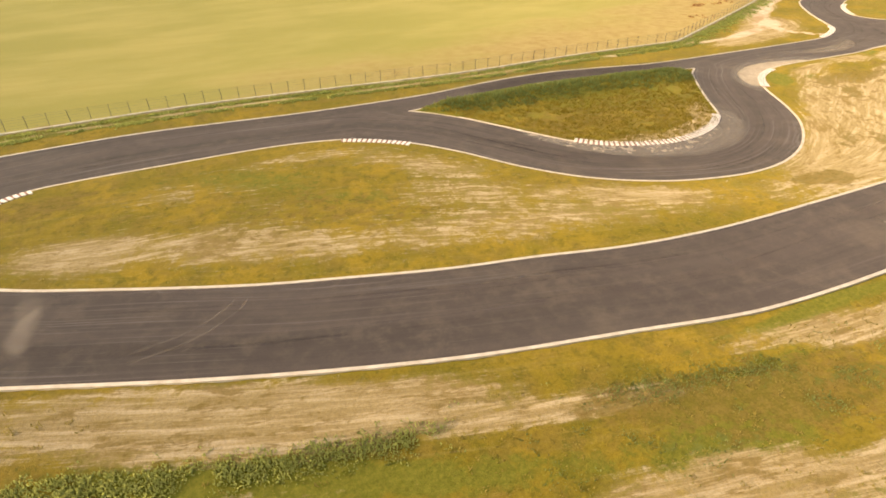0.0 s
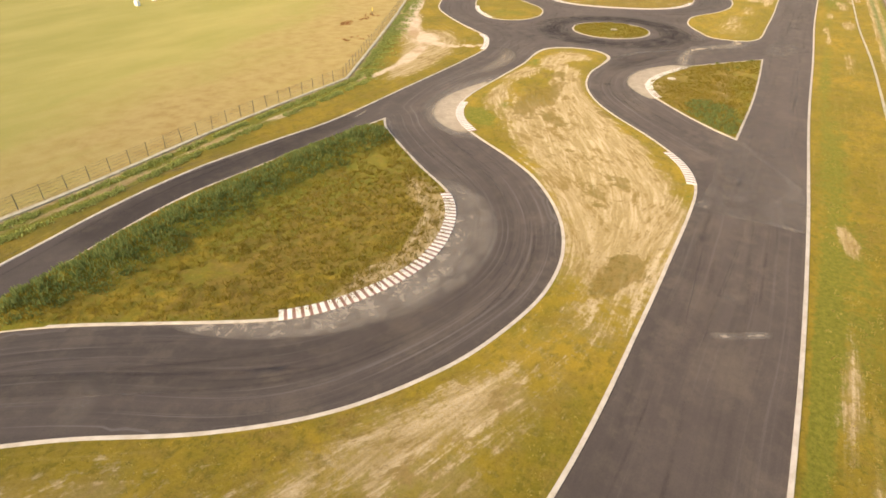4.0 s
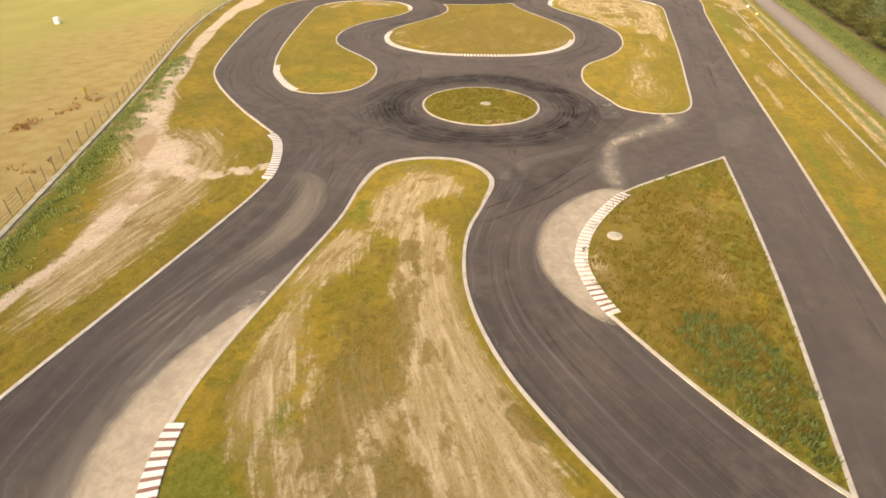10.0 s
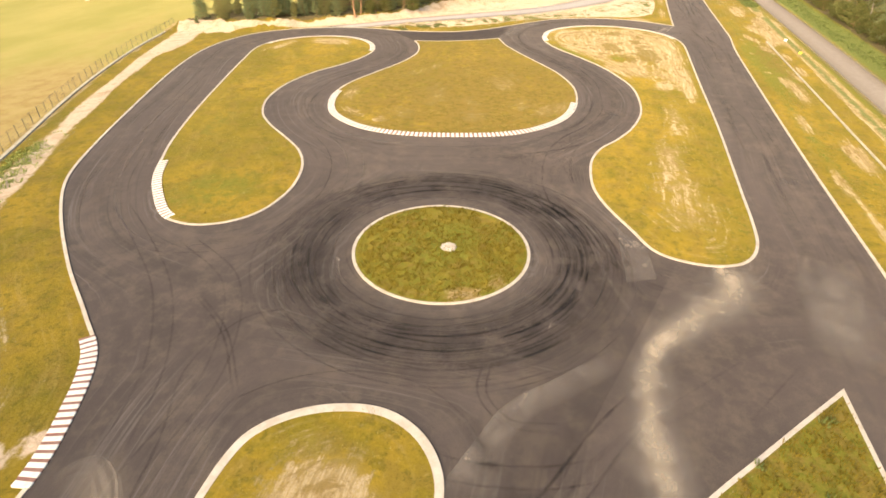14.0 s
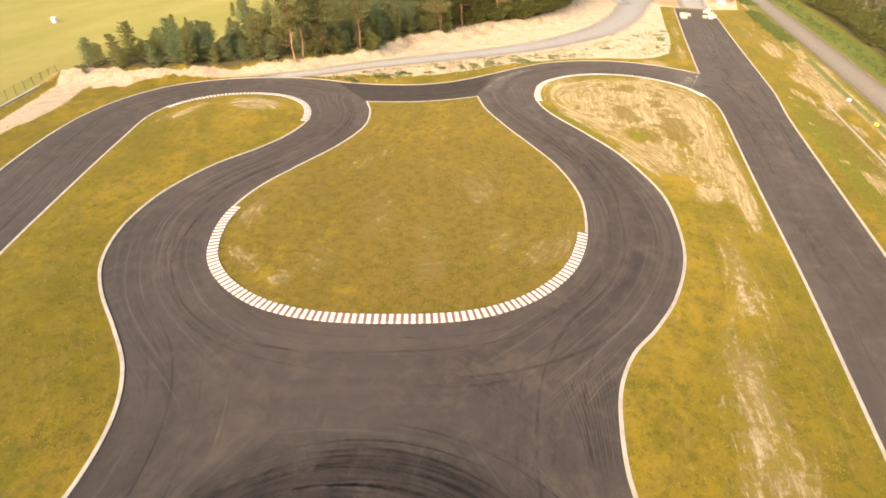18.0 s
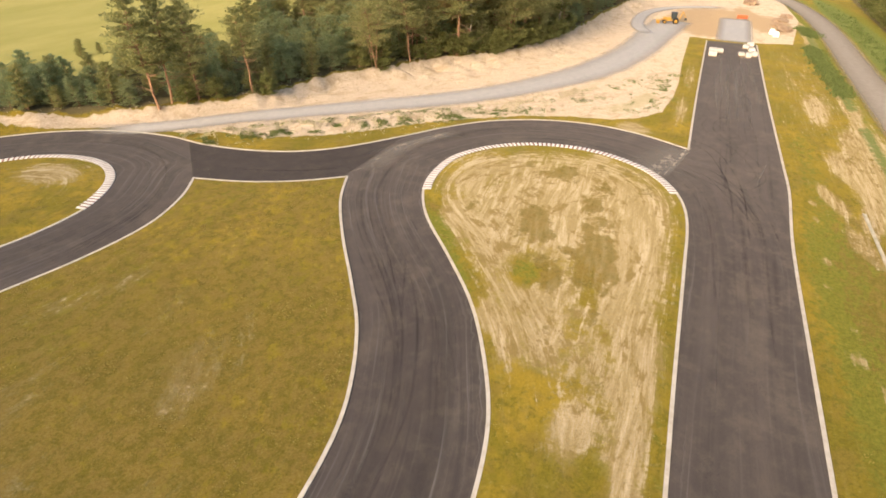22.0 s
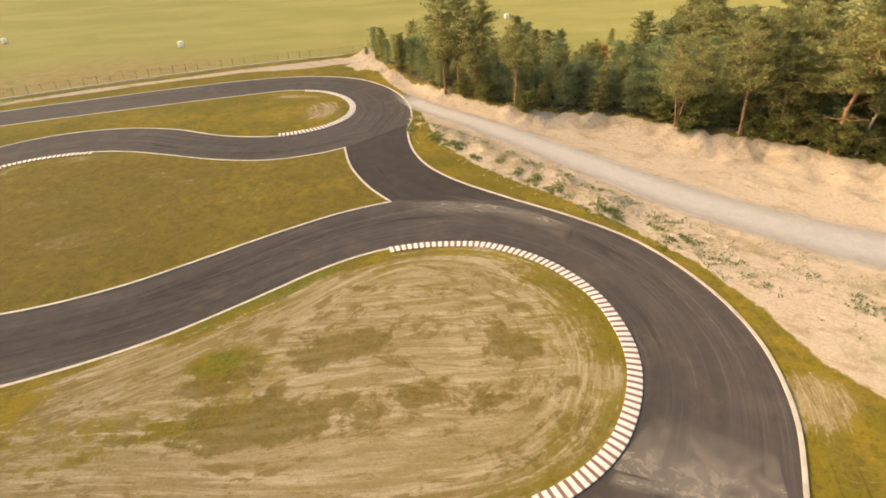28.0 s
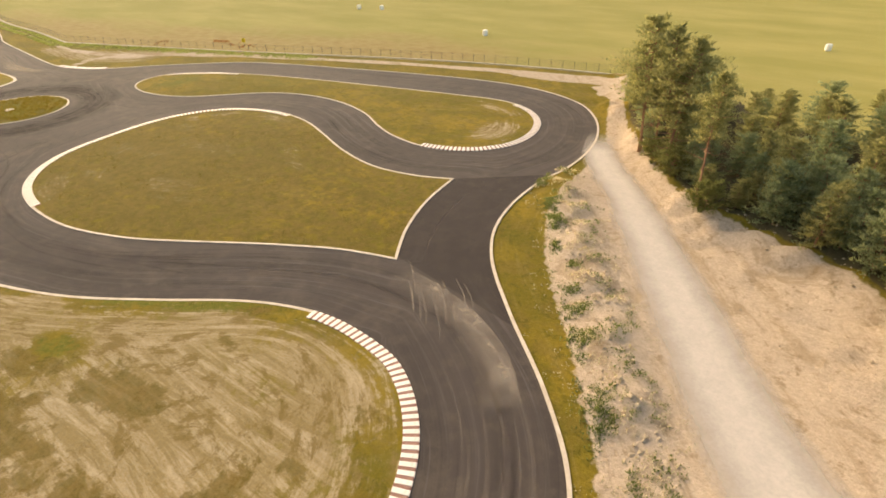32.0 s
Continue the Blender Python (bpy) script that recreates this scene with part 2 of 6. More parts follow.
def asphalt_material():
    n = Nodes("asphalt", 0.92, 0.12)
    fine, mid, big = n.noise(22, 3, 0.7), n.noise(0.8, 5, 0.65), n.noise(0.06, 5, 0.6)
    flow = n.t.nodes.new("ShaderNodeAttribute")
    flow.attribute_name = "flow"
    wide = n.noise(1.0, 4, 0.6, stretch=(0.02, 0.02, 0.75), co=flow.outputs["Vector"])
    line = n.noise(1.0, 5, 0.7, stretch=(0.045, 0.045, 4.5), warp=0.15, co=flow.outputs["Vector"])
    col = n.mix(n.step(big, 0.3, 0.7), (0.074, 0.0575, 0.0515), (0.100, 0.079, 0.069))
    col = n.mix(n.step(wide, 0.38, 0.68, 0.0, 0.55), col, (0.050, 0.041, 0.035))
    col = n.mix(n.step(n.noise(0.2, 6, 0.68), 0.48, 0.72, 0.0, 0.6), col, (0.150, 0.118, 0.090))
    col = n.mix(n.step(mid, 0.4, 0.75, 0.0, 0.55), col, (0.118, 0.094, 0.073))
    wear = n.attr("wear")[0]
    col = n.mix(n.math('MULTIPLY', n.step(line, 0.53, 0.72, 0.0, 0.75), wear), col, (0.170, 0.152, 0.138))
    col = n.mix(n.math('MULTIPLY', n.step(line, 0.46, 0.28, 0.0, 0.5), wear), col, (0.042, 0.036, 0.033))
    col = n.mix(n.step(fine, 0.3, 0.7, 0.0, 0.4), col, (0.04, 0.036, 0.034))
    n.bump(fine, 0.25, 0.01)
    n.rough_scatter(0.035, (1.0, 0.9, 0.8))
    return n.done(col)


def concrete_material(name, light, dark):
    n = Nodes(name, 0.85, 0.25)
    col = n.mix(n.step(n.noise(1.2, 5, 0.65), 0.35, 0.7), light, dark)
    col = n.mix(n.step(n.noise(14, 3), 0.45, 0.75, 0.0, 0.3), col, (0.42, 0.33, 0.22))
    n.bump(n.noise(30, 3), 0.2, 0.01)
    return n.done(col)


def painted_block(name, colour, worn):
    n = Nodes(name, 0.7, 0.3)
    col = n.mix(n.step(n.noise(7, 4, 0.6), 0.5, 0.75, 0.0, 0.6), colour, worn)
    col = n.mix(n.math('MULTIPLY', n.chance(), 0.25), col, worn)
    return n.done(col)


def film_material(name, colour, strength, along=0.0, least=0.45):
    """A thin deposit (dust or rubber) that thins out unevenly; the film attribute holds across, along and cover."""
    n = Nodes(name, 0.95, 0.1)
    a = n.attr("film")
    if along:
        patch = n.noise(along, 4, 0.65)
        fine = n.noise(9, 3, 0.7)
        alpha = n.step(n.math('MULTIPLY_ADD', fine, 0.5, patch), 0.45, 1.05)
    else:
        alpha = n.step(n.noise(0.9, 7, 0.74, warp=0.5), 0.36, 0.64, least, 1.0)
        colour = n.mix(n.step(n.noise(5.0, 6, 0.7), 0.3, 0.7), colour, tuple(0.86 * c for c in colour))
    alpha = n.math('MULTIPLY', n.math('MULTIPLY', alpha, a[2]), strength)
    return n.done(colour, alpha)


def leaf_material(name, dark, light, through_part=0.4):
    n = Nodes(name, 0.75, 0.15)
    col = n.mix(n.island(), dark, light)
    col = n.mix(n.math('MULTIPLY', n.chance(), 0.5), col, n.mix(0.4, light, (0.22, 0.19, 0.07)))
    n.done(col)
    thin_leaf = n.t.nodes.new("ShaderNodeBsdfTranslucent")
    n.put(col, thin_leaf.inputs["Color"])
    both = n.t.nodes.new("ShaderNodeMixShader")
    both.inputs[0].default_value = through_part
    n.t.links.new(n.b.outputs[0], both.inputs[1])
    n.t.links.new(thin_leaf.outputs[0], both.inputs[2])
    n.t.links.new(both.outputs[0], n.t.nodes["Material Output"].inputs["Surface"])
    return n.m


def bark_material(name, low, high):
    n = Nodes(name, 0.9, 0.1)
    v = n.noise(6, 4, 0.6, stretch=(1, 1, 0.25))
    n.bump(v, 0.6, 0.03)
    return n.done(n.mix(v, low, high))


def plain(name, colour, rough=0.6, worn=None, scale=4.0, metal=0.0):
    n = Nodes(name, rough, 0.3)
    n.b.inputs["Metallic"].default_value = metal
    worn = worn or tuple(0.6 * c for c in colour)
    return n.done(n.mix(n.step(n.noise(scale, 4, 0.6), 0.45, 0.75, 0.0, 0.6), colour, worn))


GRASS, GROUND, ASPHALT = grass_material(), ground_material(), asphalt_material()
EDGE = concrete_material("edging_concrete", (0.59, 0.515, 0.42), (0.46, 0.385, 0.295))
PLINTH = concrete_material("plinth_concrete", (0.52, 0.46, 0.35), (0.36, 0.31, 0.21))
WHITE = painted_block("white_block_paint", (0.80, 0.76, 0.68), (0.55, 0.47, 0.37))
RED = painted_block("red_block_paint", (0.27, 0.13, 0.095), (0.33, 0.22, 0.17))
DUSTY_RED = painted_block("dusty_red_block_paint", (0.56, 0.44, 0.33), (0.46, 0.36, 0.27))
DUST = film_material("sand_dust", (0.56, 0.45, 0.32), 0.95, least=0.78)
THIN_DUST = film_material("thin_dust", (0.40, 0.335, 0.265), 0.55, least=0.18)
RUBBER = film_material("tyre_rubber", (0.026, 0.023, 0.023), 0.5, along=0.35)
SCUFF = film_material("pale_scuff", (0.26, 0.215, 0.175), 0.42, along=0.6)
PINE_NEEDLES = leaf_material("pine_needles", (0.215, 0.225, 0.088), (0.47, 0.435, 0.175), 0.58)
# lit copy of the pine needles: warm sunlight mixed into the base colour
SUNLIT_NEEDLES = leaf_material("sunlit_pine_needles", (0.30, 0.235, 0.08), (0.56, 0.42, 0.16), 0.58)
SPRUCE_NEEDLES = leaf_material("spruce_needles", (0.175, 0.225, 0.112), (0.40, 0.435, 0.215), 0.58)
DRY_LEAF = leaf_material("withered_leaves", (0.34, 0.17, 0.06), (0.50, 0.28, 0.11))
BROADLEAF = leaf_material("birch_leaves", (0.11, 0.13, 0.035), (0.26, 0.25, 0.08))
WEED_LEAF = leaf_material("weed_leaves", (0.21, 0.245, 0.062), (0.44, 0.46, 0.15), 0.55)
DRY_BLADE = leaf_material("grass_blades", (0.225, 0.178, 0.040), (0.37, 0.28, 0.075))
STRAW = leaf_material("straw_blades", (0.52, 0.44, 0.25), (0.75, 0.66, 0.45), 0.5)
DEEP_WEED = leaf_material("deep_green_weeds", (0.10, 0.14, 0.038), (0.255, 0.295, 0.092), 0.46)
UNMOWN = leaf_material("unmown_blades", (0.158, 0.124, 0.013), (0.30, 0.212, 0.024), 0.45)
POPPY = leaf_material("poppy_petals", (0.36, 0.16, 0.065), (0.42, 0.25, 0.10))
PINE_BARK = bark_material("pine_bark", (0.22, 0.12, 0.07), (0.46, 0.26, 0.15))
BIRCH_BARK = bark_material("birch_bark", (0.22, 0.17, 0.13), (0.55, 0.48, 0.38))
GRAVEL = film_material("lane_gravel", (0.53, 0.48, 0.425), 1.0, least=0.88)
TRACK_DIRT = film_material("dirt_road_gravel", (0.40, 0.325, 0.25), 1.0, least=0.9)
FRESH = film_material("fresh_asphalt", (0.055, 0.046, 0.043), 0.32, least=0.85)
POST = plain("dark_fence_post", (0.075, 0.075, 0.06), 0.7)
WIRE = plain("dull_wire", (0.12, 0.12, 0.11), 0.6, metal=0.6)
WRAP = plain("white_bale_wrap", (0.93, 0.90, 0.82), 0.5, (0.84, 0.80, 0.72))
MACHINE_YELLOW = plain("machine_yellow", (0.52, 0.27, 0.04), 0.5)
MACHINE_BLACK = plain("machine_black", (0.03, 0.03, 0.03), 0.6)
TYRE = plain("tyre_black", (0.025, 0.025, 0.025), 0.85)
STONE_STACK = concrete_material("stacked_stone", (0.72, 0.66, 0.57), (0.58, 0.50, 0.40))
ORANGE = plain("orange_plastic", (0.60, 0.12, 0.04), 0.5)
EARTH = concrete_material("brown_earth", (0.30, 0.195, 0.12), (0.40, 0.27, 0.165))
CLOD = leaf_material("sand_clod", (0.42, 0.32, 0.215), (0.58, 0.455, 0.32), 0.0)
GLASS = plain("dark_cab_glass", (0.05, 0.06, 0.06), 0.1)


# ---- plan: splines on the ground, metres ----
def spline(pts, step=0.5, closed=False):
    """Points every step metres along a smooth curve through pts."""
    p = np.array(pts, float)
    p = np.vstack([p[-1], p, p[0], p[1]]) if closed else np.vstack([2 * p[0] - p[1], p, 2 * p[-1] - p[-2]])
    out = []
    for a, b, c, d in zip(p, p[1:], p[2:], p[3:]):
        u = np.linspace(0, 1, max(4, int(np.linalg.norm(c - b) / 0.1)), endpoint=False)[:, None]
        m0, m1 = [(e - f) * np.linalg.norm(c - b) / (np.linalg.norm(e - g) + np.linalg.norm(g - f)) for e, f, g in ((c, a, b), (d, b, c))]
        out.append((2 * u**3 - 3 * u**2 + 1) * b + (u**3 - 2 * u**2 + u) * m0 + (3 * u**2 - 2 * u**3) * c + (u**3 - u**2) * m1)
    q = np.vstack(out + [p[1:2] if closed else p[-2:-1]])
    run = np.r_[0, np.cumsum(np.hypot(*np.diff(q, axis=0).T))]
    n = max(2, round(run[-1] / step))
    s = np.linspace(0, run[-1], n + 1)
    q = np.c_[np.interp(s, run, q[:, 0]), np.interp(s, run, q[:, 1])]
    return q[:-1] if closed else q


def ring(*runs, step=0.5):
    """A closed outline out of smooth runs that meet at corners."""
    if len(runs) == 1 and runs[0][0] != runs[0][-1]:
        return spline(runs[0], step, True)
    return np.vstack([spline(r, step)[:-1] for r in runs])


def inside(p, poly):
    x, y = p[:, 0:1], p[:, 1:2]
    out = np.zeros(len(p), bool)
    a, b = poly, np.roll(poly, -1, 0)
    for lo in range(0, len(p), 4000):
        s = slice(lo, lo + 4000)
        up = (a[:, 1] > y[s]) != (b[:, 1] > y[s])
        with np.errstate(divide='ignore', invalid='ignore'):
            cut = (b[:, 0] - a[:, 0]) * (y[s] - a[:, 1]) / (b[:, 1] - a[:, 1]) + a[:, 0]
        out[s] = (up & (x[s] < cut)).sum(1) % 2 == 1
    return out


def away(p, line, closed=False):
    """Distance of each point from a polyline."""
    a = line if closed else line[:-1]
    b = np.roll(line, -1, 0) if closed else line[1:]
    d, l2 = b - a, np.maximum(((b - a) ** 2).sum(1), 1e-9)
    out = np.empty(len(p))
    for lo in range(0, len(p), 3000):
        q = p[lo:lo + 3000, None, :]
        u = np.clip(((q - a) * d).sum(2) / l2, 0, 1)[..., None]
        out[lo:lo + 3000] = np.sqrt((((a + u * d) - q) ** 2).sum(2).min(1))
    return out


def offset(line, dist, closed=False):
    """The line moved to its left by dist."""
    t = (np.roll(line, -1, 0) - np.roll(line, 1, 0)) if closed else np.gradient(line, axis=0)
    t = t / np.maximum(np.hypot(*t.T)[:, None], 1e-9)
    return line + np.c_[-t[:, 1], t[:, 0]] * np.asarray(dist).reshape(-1, 1)


def blobs(p, spots):
    """Soft patches: x, y, half length, half width, turn in degrees, weight."""
    out = np.zeros(len(p))
    for x, y, rx, ry, turn, w in spots:
        c, s = math.cos(radians(turn)), math.sin(radians(turn))
        u, v = (p[:, 0] - x) * c + (p[:, 1] - y) * s, -(p[:, 0] - x) * s + (p[:, 1] - y) * c
        out += w * np.clip(1.35 - np.hypot(u / rx, v / ry), 0, 1)
    return np.clip(out, -0.6, 1.3)


def mesh_from(name, verts, faces, material, layers=(), smooth=True):
    me = bpy.data.meshes.new(name)
    me.from_pydata([tuple(map(float, v)) for v in verts], [], [tuple(map(int, f)) for f in faces])
    me.materials.append(material)
    for key, data in layers:
        at = me.attributes.new(key, 'FLOAT_COLOR', 'POINT')
        flat = np.ones((len(verts), 4), np.float32)
        flat[:, :3] = np.stack(data, 1)
        at.data.foreach_set("color", flat.ravel())
    if smooth:
        me.polygons.foreach_set("use_smooth", np.ones(len(me.polygons), bool))
    me.update()
    return me


def part(name, bm_or_mesh, material, parent, label=""):
    """Links one mesh object under a thing or a part."""
    if isinstance(bm_or_mesh, bmesh.types.BMesh):
        me = bpy.data.meshes.new(name)
        bm_or_mesh.to_mesh(me)
        bm_or_mesh.free()
        me.materials.append(material)
    else:
        me = bm_or_mesh
    ob = new(name, me)
    ob.parent = parent
    return tagged(ob, label)


def box(bm, x, y, z, sx, sy, sz, m=Matrix(), bevel=0.0):
    """Adds a box with its centre at x, y, z."""
    made = bmesh.ops.create_cube(bm, size=1.0, matrix=m @ Matrix.LocRotScale((x, y, z), None, (sx, sy, sz)))
    if bevel:
        edges = {e for v in made["verts"] for e in v.link_edges}
        bmesh.ops.bevel(bm, geom=list(edges), offset=bevel, segments=2, affect='EDGES', profile=0.6)


def tube(bm, x, y, z, r1, r2, h, m=Matrix(), sides=12):
    bmesh.ops.create_cone(bm, cap_ends=True, segments=sides, radius1=r1, radius2=r2, depth=h, matrix=m @ Matrix.Translation((x, y, z + h / 2)))


# outlines of the asphalt and of the grass islands
NORTH = [(-19.7, 59.2), (-7, 60.2), (10, 59.3), (24, 59.5), (36, 61.1), (44, 61.3), (52, 60.2), (60, 58.9), (75, 58.8), (90, 58.9),
         (97.3, 59.4), (101.3, 60.8), (105.4, 63.2), (108, 66.4), (112.4, 72.3), (118.4, 79.2), (123.7, 84), (130, 87.4), (141, 92.2),
         (157, 98.6), (168, 101.8), (176, 102.2), (183, 100.2), (187.8, 96), (191.2, 90.5), (193, 85), (193.6, 80), (193.4, 75.5), (194.2, 69.8),
         (196, 64.8), (199, 60.7), (204, 56.4), (209.8, 52), (214, 47.8), (217, 42), (218.2, 36), (217.4, 30), (214.9, 24)]
WEST = [(-13.7, 25.2), (-23, 30.5), (-31, 38.5), (-34, 47), (-29, 56), (-19.7, 59.2)]
EAST_END = [(214.9, 24), (236, 24), (272, 23.7)]
SOUTH = [(272, 15.2), (241, 15), (215, 14.6), (208, 14.5), (198, 15), (188, 15.1), (150, 15), (120, 14.4), (90, 14), (60, 13.1), (40, 12.9),
         (28, 13.4), (19, 15.2), (8.6, 17.5), (-2.9, 21.1), (-13.7, 25.2)]
TRACK = ring(WEST[:], NORTH, EAST_END, [(272, 23.7), (272, 15.2)], SOUTH)

HOOK = ring([(20.5, 55.0), (23, 53), (25.5, 50), (28, 46.3), (30.3, 42.8), (32.5, 39.8), (35, 37.7), (38.5, 36.1), (42.3, 35.4), (46, 35.9),
             (49.4, 37.3), (52, 39.4), (55, 44), (58.6, 49.1), (61.2, 52.5), (63.7, 54.6)],
            [(63.7, 54.6), (58.6, 55.4), (52, 56.5), (46, 57.2), (40, 57.8), (34, 57.3), (28, 56.2), (20.5, 55.0)])
LONG = ring([(-21.5, 45.5), (-17.9, 49), (-14.8, 50.3), (-5, 50.9), (5, 51.1), (11, 50.2), (14.3, 48.7), (17.4, 46.5), (21, 42.5), (25, 36.8),
             (29.2, 32.5), (34.5, 29.4), (39, 28), (43.5, 27.4), (48.2, 28), (53, 30.1), (57.9, 34), (61, 38), (64.9, 44.4), (67.7, 47.6),
             (71, 49.5), (76, 50.6), (86, 50.8), (93, 50.9), (99, 51.7), (102.6, 51.6), (104.6, 50.2), (106.0, 47.8), (106.4, 45.0),
             (105.2, 42.4), (102.7, 40.8), (98.5, 40.7), (94, 40.8), (89, 39.8), (85, 38.1), (81, 35.4), (77.7, 32.2), (74.5, 28.6),
             (71, 25.2), (68, 23), (64.3, 21.6), (60, 21.2), (52, 21.1), (44, 21.1), (33, 21.3), (25, 22.2), (18, 23.8), (12, 25), (4.8, 27),
             (-0.8, 28.7), (-10.4, 32.5), (-15.4, 34.8), (-20.5, 38.5), (-22.6, 42)])
WEDGE = ring([(115.1, 20.8), (109.4, 25.8), (104.2, 30.1), (100.1, 31.9), (96.3, 32.9), (92.6, 33), (90.3, 32.3), (87.8, 31), (86.5, 29.9),
              (83.6, 27.1), (81, 24.3), (79, 21.8), (77.8, 20)], [(77.8, 20), (92, 19.9), (103, 20.2), (115.1, 20.8)])
HUB = (122.35, 46.65)
ROUND = np.array([(HUB[0] + 6.9 * math.cos(a), HUB[1] + 6.9 * math.sin(a)) for a in np.linspace(0, 2 * math.pi, 90, endpoint=False)])
BEAN = ring([(129.4, 78.4), (126, 76.4), (123.1, 73.9), (120.6, 71.2), (119.8, 69.4), (119.8, 67), (120.9, 64.9), (122.7, 63.4), (125.3, 62.7),
             (128.7, 62.8), (132.9, 64.1), (136.2, 66.3), (138.8, 69.2), (142.3, 73.5), (145.4, 76.2), (149.7, 78.2), (154.5, 79.1), (158.4, 79),
             (163.3, 78), (168.5, 75.8), (173, 74.6), (178.2, 74.7), (182.9, 77.2), (185.4, 81.3), (185.3, 86.3), (182.8, 91), (178.5, 94),
             (173.5, 94.6), (166.7, 92.7), (156.5, 89.3), (143, 84.5), (134, 80.8)])
GUITAR = ring([(186.5, 70.3), (182.9, 68.4), (178, 67.2), (172, 67.8), (165, 69.8), (160.5, 71), (156.5, 71.3), (152.5, 70.7), (148, 68.6),
               (145.2, 65.5), (143.6, 61.5), (143.4, 57.3), (144.4, 52.4), (146.5, 46.5), (149.6, 42.6), (153.8, 40.1), (158.3, 39.2),
               (163.5, 39.4), (168, 40.4), (173.5, 43), (178, 46.2), (183.2, 50.2), (188.7, 53.9), (193.3, 56)],
              [(193.3, 56), (190.4, 60), (188, 65), (186.5, 70.3)])
CLUB = ring([(139.8, 36.4), (143, 36.4), (146.2, 35.6), (149, 34.1), (153, 32.5), (158.5, 31.4), (164, 31.5), (169.5, 32.4), (174.4, 34.4),
             (179.3, 37.2), (184.2, 41.1), (188.5, 44.8), (191.4, 46.7), (194.5, 48), (198, 48.5), (202.2, 48.1), (206.5, 45.4), (209.4, 41.2),
             (210.5, 36.5), (210.1, 32.5), (208.2, 28.4), (205.6, 25.8), (202, 24), (197.7, 23.2), (190, 23), (176, 22.8), (157, 22.4),
             (140, 22.4), (131, 22.5), (128.2, 23.2), (126.5, 24.6), (125.7, 27.3), (126.5, 30.5), (129.5, 32.5), (133, 34.6), (136.3, 35.9)])
FENCE = np.vstack([spline([(-40, 65.2), (-20, 66.6), (0, 67.9), (16, 67.4), (33, 66.9), (52, 68.1), (73, 68.4)], 2.0)[:-1],
                   spline([(73, 68.4), (92, 77.7), (112.2, 87.8), (128, 96.2), (146, 105.6), (165, 113.6), (184, 119.5)], 2.0)])
LANE = spline([(190.5, 93.5), (194.5, 85.5), (202, 77.5), (212, 65.5), (221, 54.8), (231, 46.6), (243, 39.9), (258, 35.6), (275, 33.2), (288, 31.5)], 1.0)
FOREST = spline([(183, 117), (185.5, 108.8), (190, 98.8), (196.4, 89.6), (202, 83), (207, 78.6), (213, 76.6), (219, 75), (226, 69.3), (233, 65.3), (238, 60.3), (245, 54.5),
                 (256, 49.8), (270, 47.3), (283, 45.5), (305, 42), (340, 38)], 1.0)
DIRT_ROAD = spline([(-40, -2), (60, -1.2), (130, -0.8), (200, -0.6), (260, 0.3), (292, 1.0), (312, 3.0), (328, 6.5), (345, 14.5), (380, 34)], 2.0)


def height(p):
    """Lie of the land: flat, with a sand bank at the wood's edge and a lumpy strip beside the lane."""
    p = np.atleast_2d(p)
    z = np.zeros(len(p))
    d = away(p, FOREST)
    wood = inside(p, WOOD_AREA)
    sd = np.where(wood, d, -d)
    z += 1.3 * np.clip((sd + 3.5) / 4.5, 0, 1) ** 2 * (3 - 2 * np.clip((sd + 3.5) / 4.5, 0, 1))
    ridge = away(p, offset(LANE, -5.6)[6:46])
    lump = np.array([noise.noise(Vector((x * 0.55, y * 0.55, 3.0))) + 0.6 * noise.noise(Vector((x * 1.3, y * 1.3, 9.0))) for x, y in p]) if len(p) < 200000 else 0
    z += np.clip(1 - ridge / 3.2, 0, 1) * (0.55 + 0.5 * lump)
    z += np.where(wood | (sd > -9), np.clip((sd + 9) / 6, 0, 1) * (0.42 + 0.4 * np.clip(1 - np.abs(sd + 1.0) / 2.5, 0, 1)) * lump, 0)
    lane = away(p, LANE)
    half = 2.4 + 2.2 * np.clip((p[:, 0] - 205) / 38, 0, 1)
    return z * np.clip((lane - half) / 1.5, 0, 1) + 0.03 * np.clip((lane - half) / 2, 0, 1) * lump


WOOD_AREA = np.vstack([FOREST, [(380, 34), (420, 60), (420, 170), (330, 140), (290, 118), (256, 103), (236, 99), (222, 101), (208, 105), (196, 114), (186, 117)]])


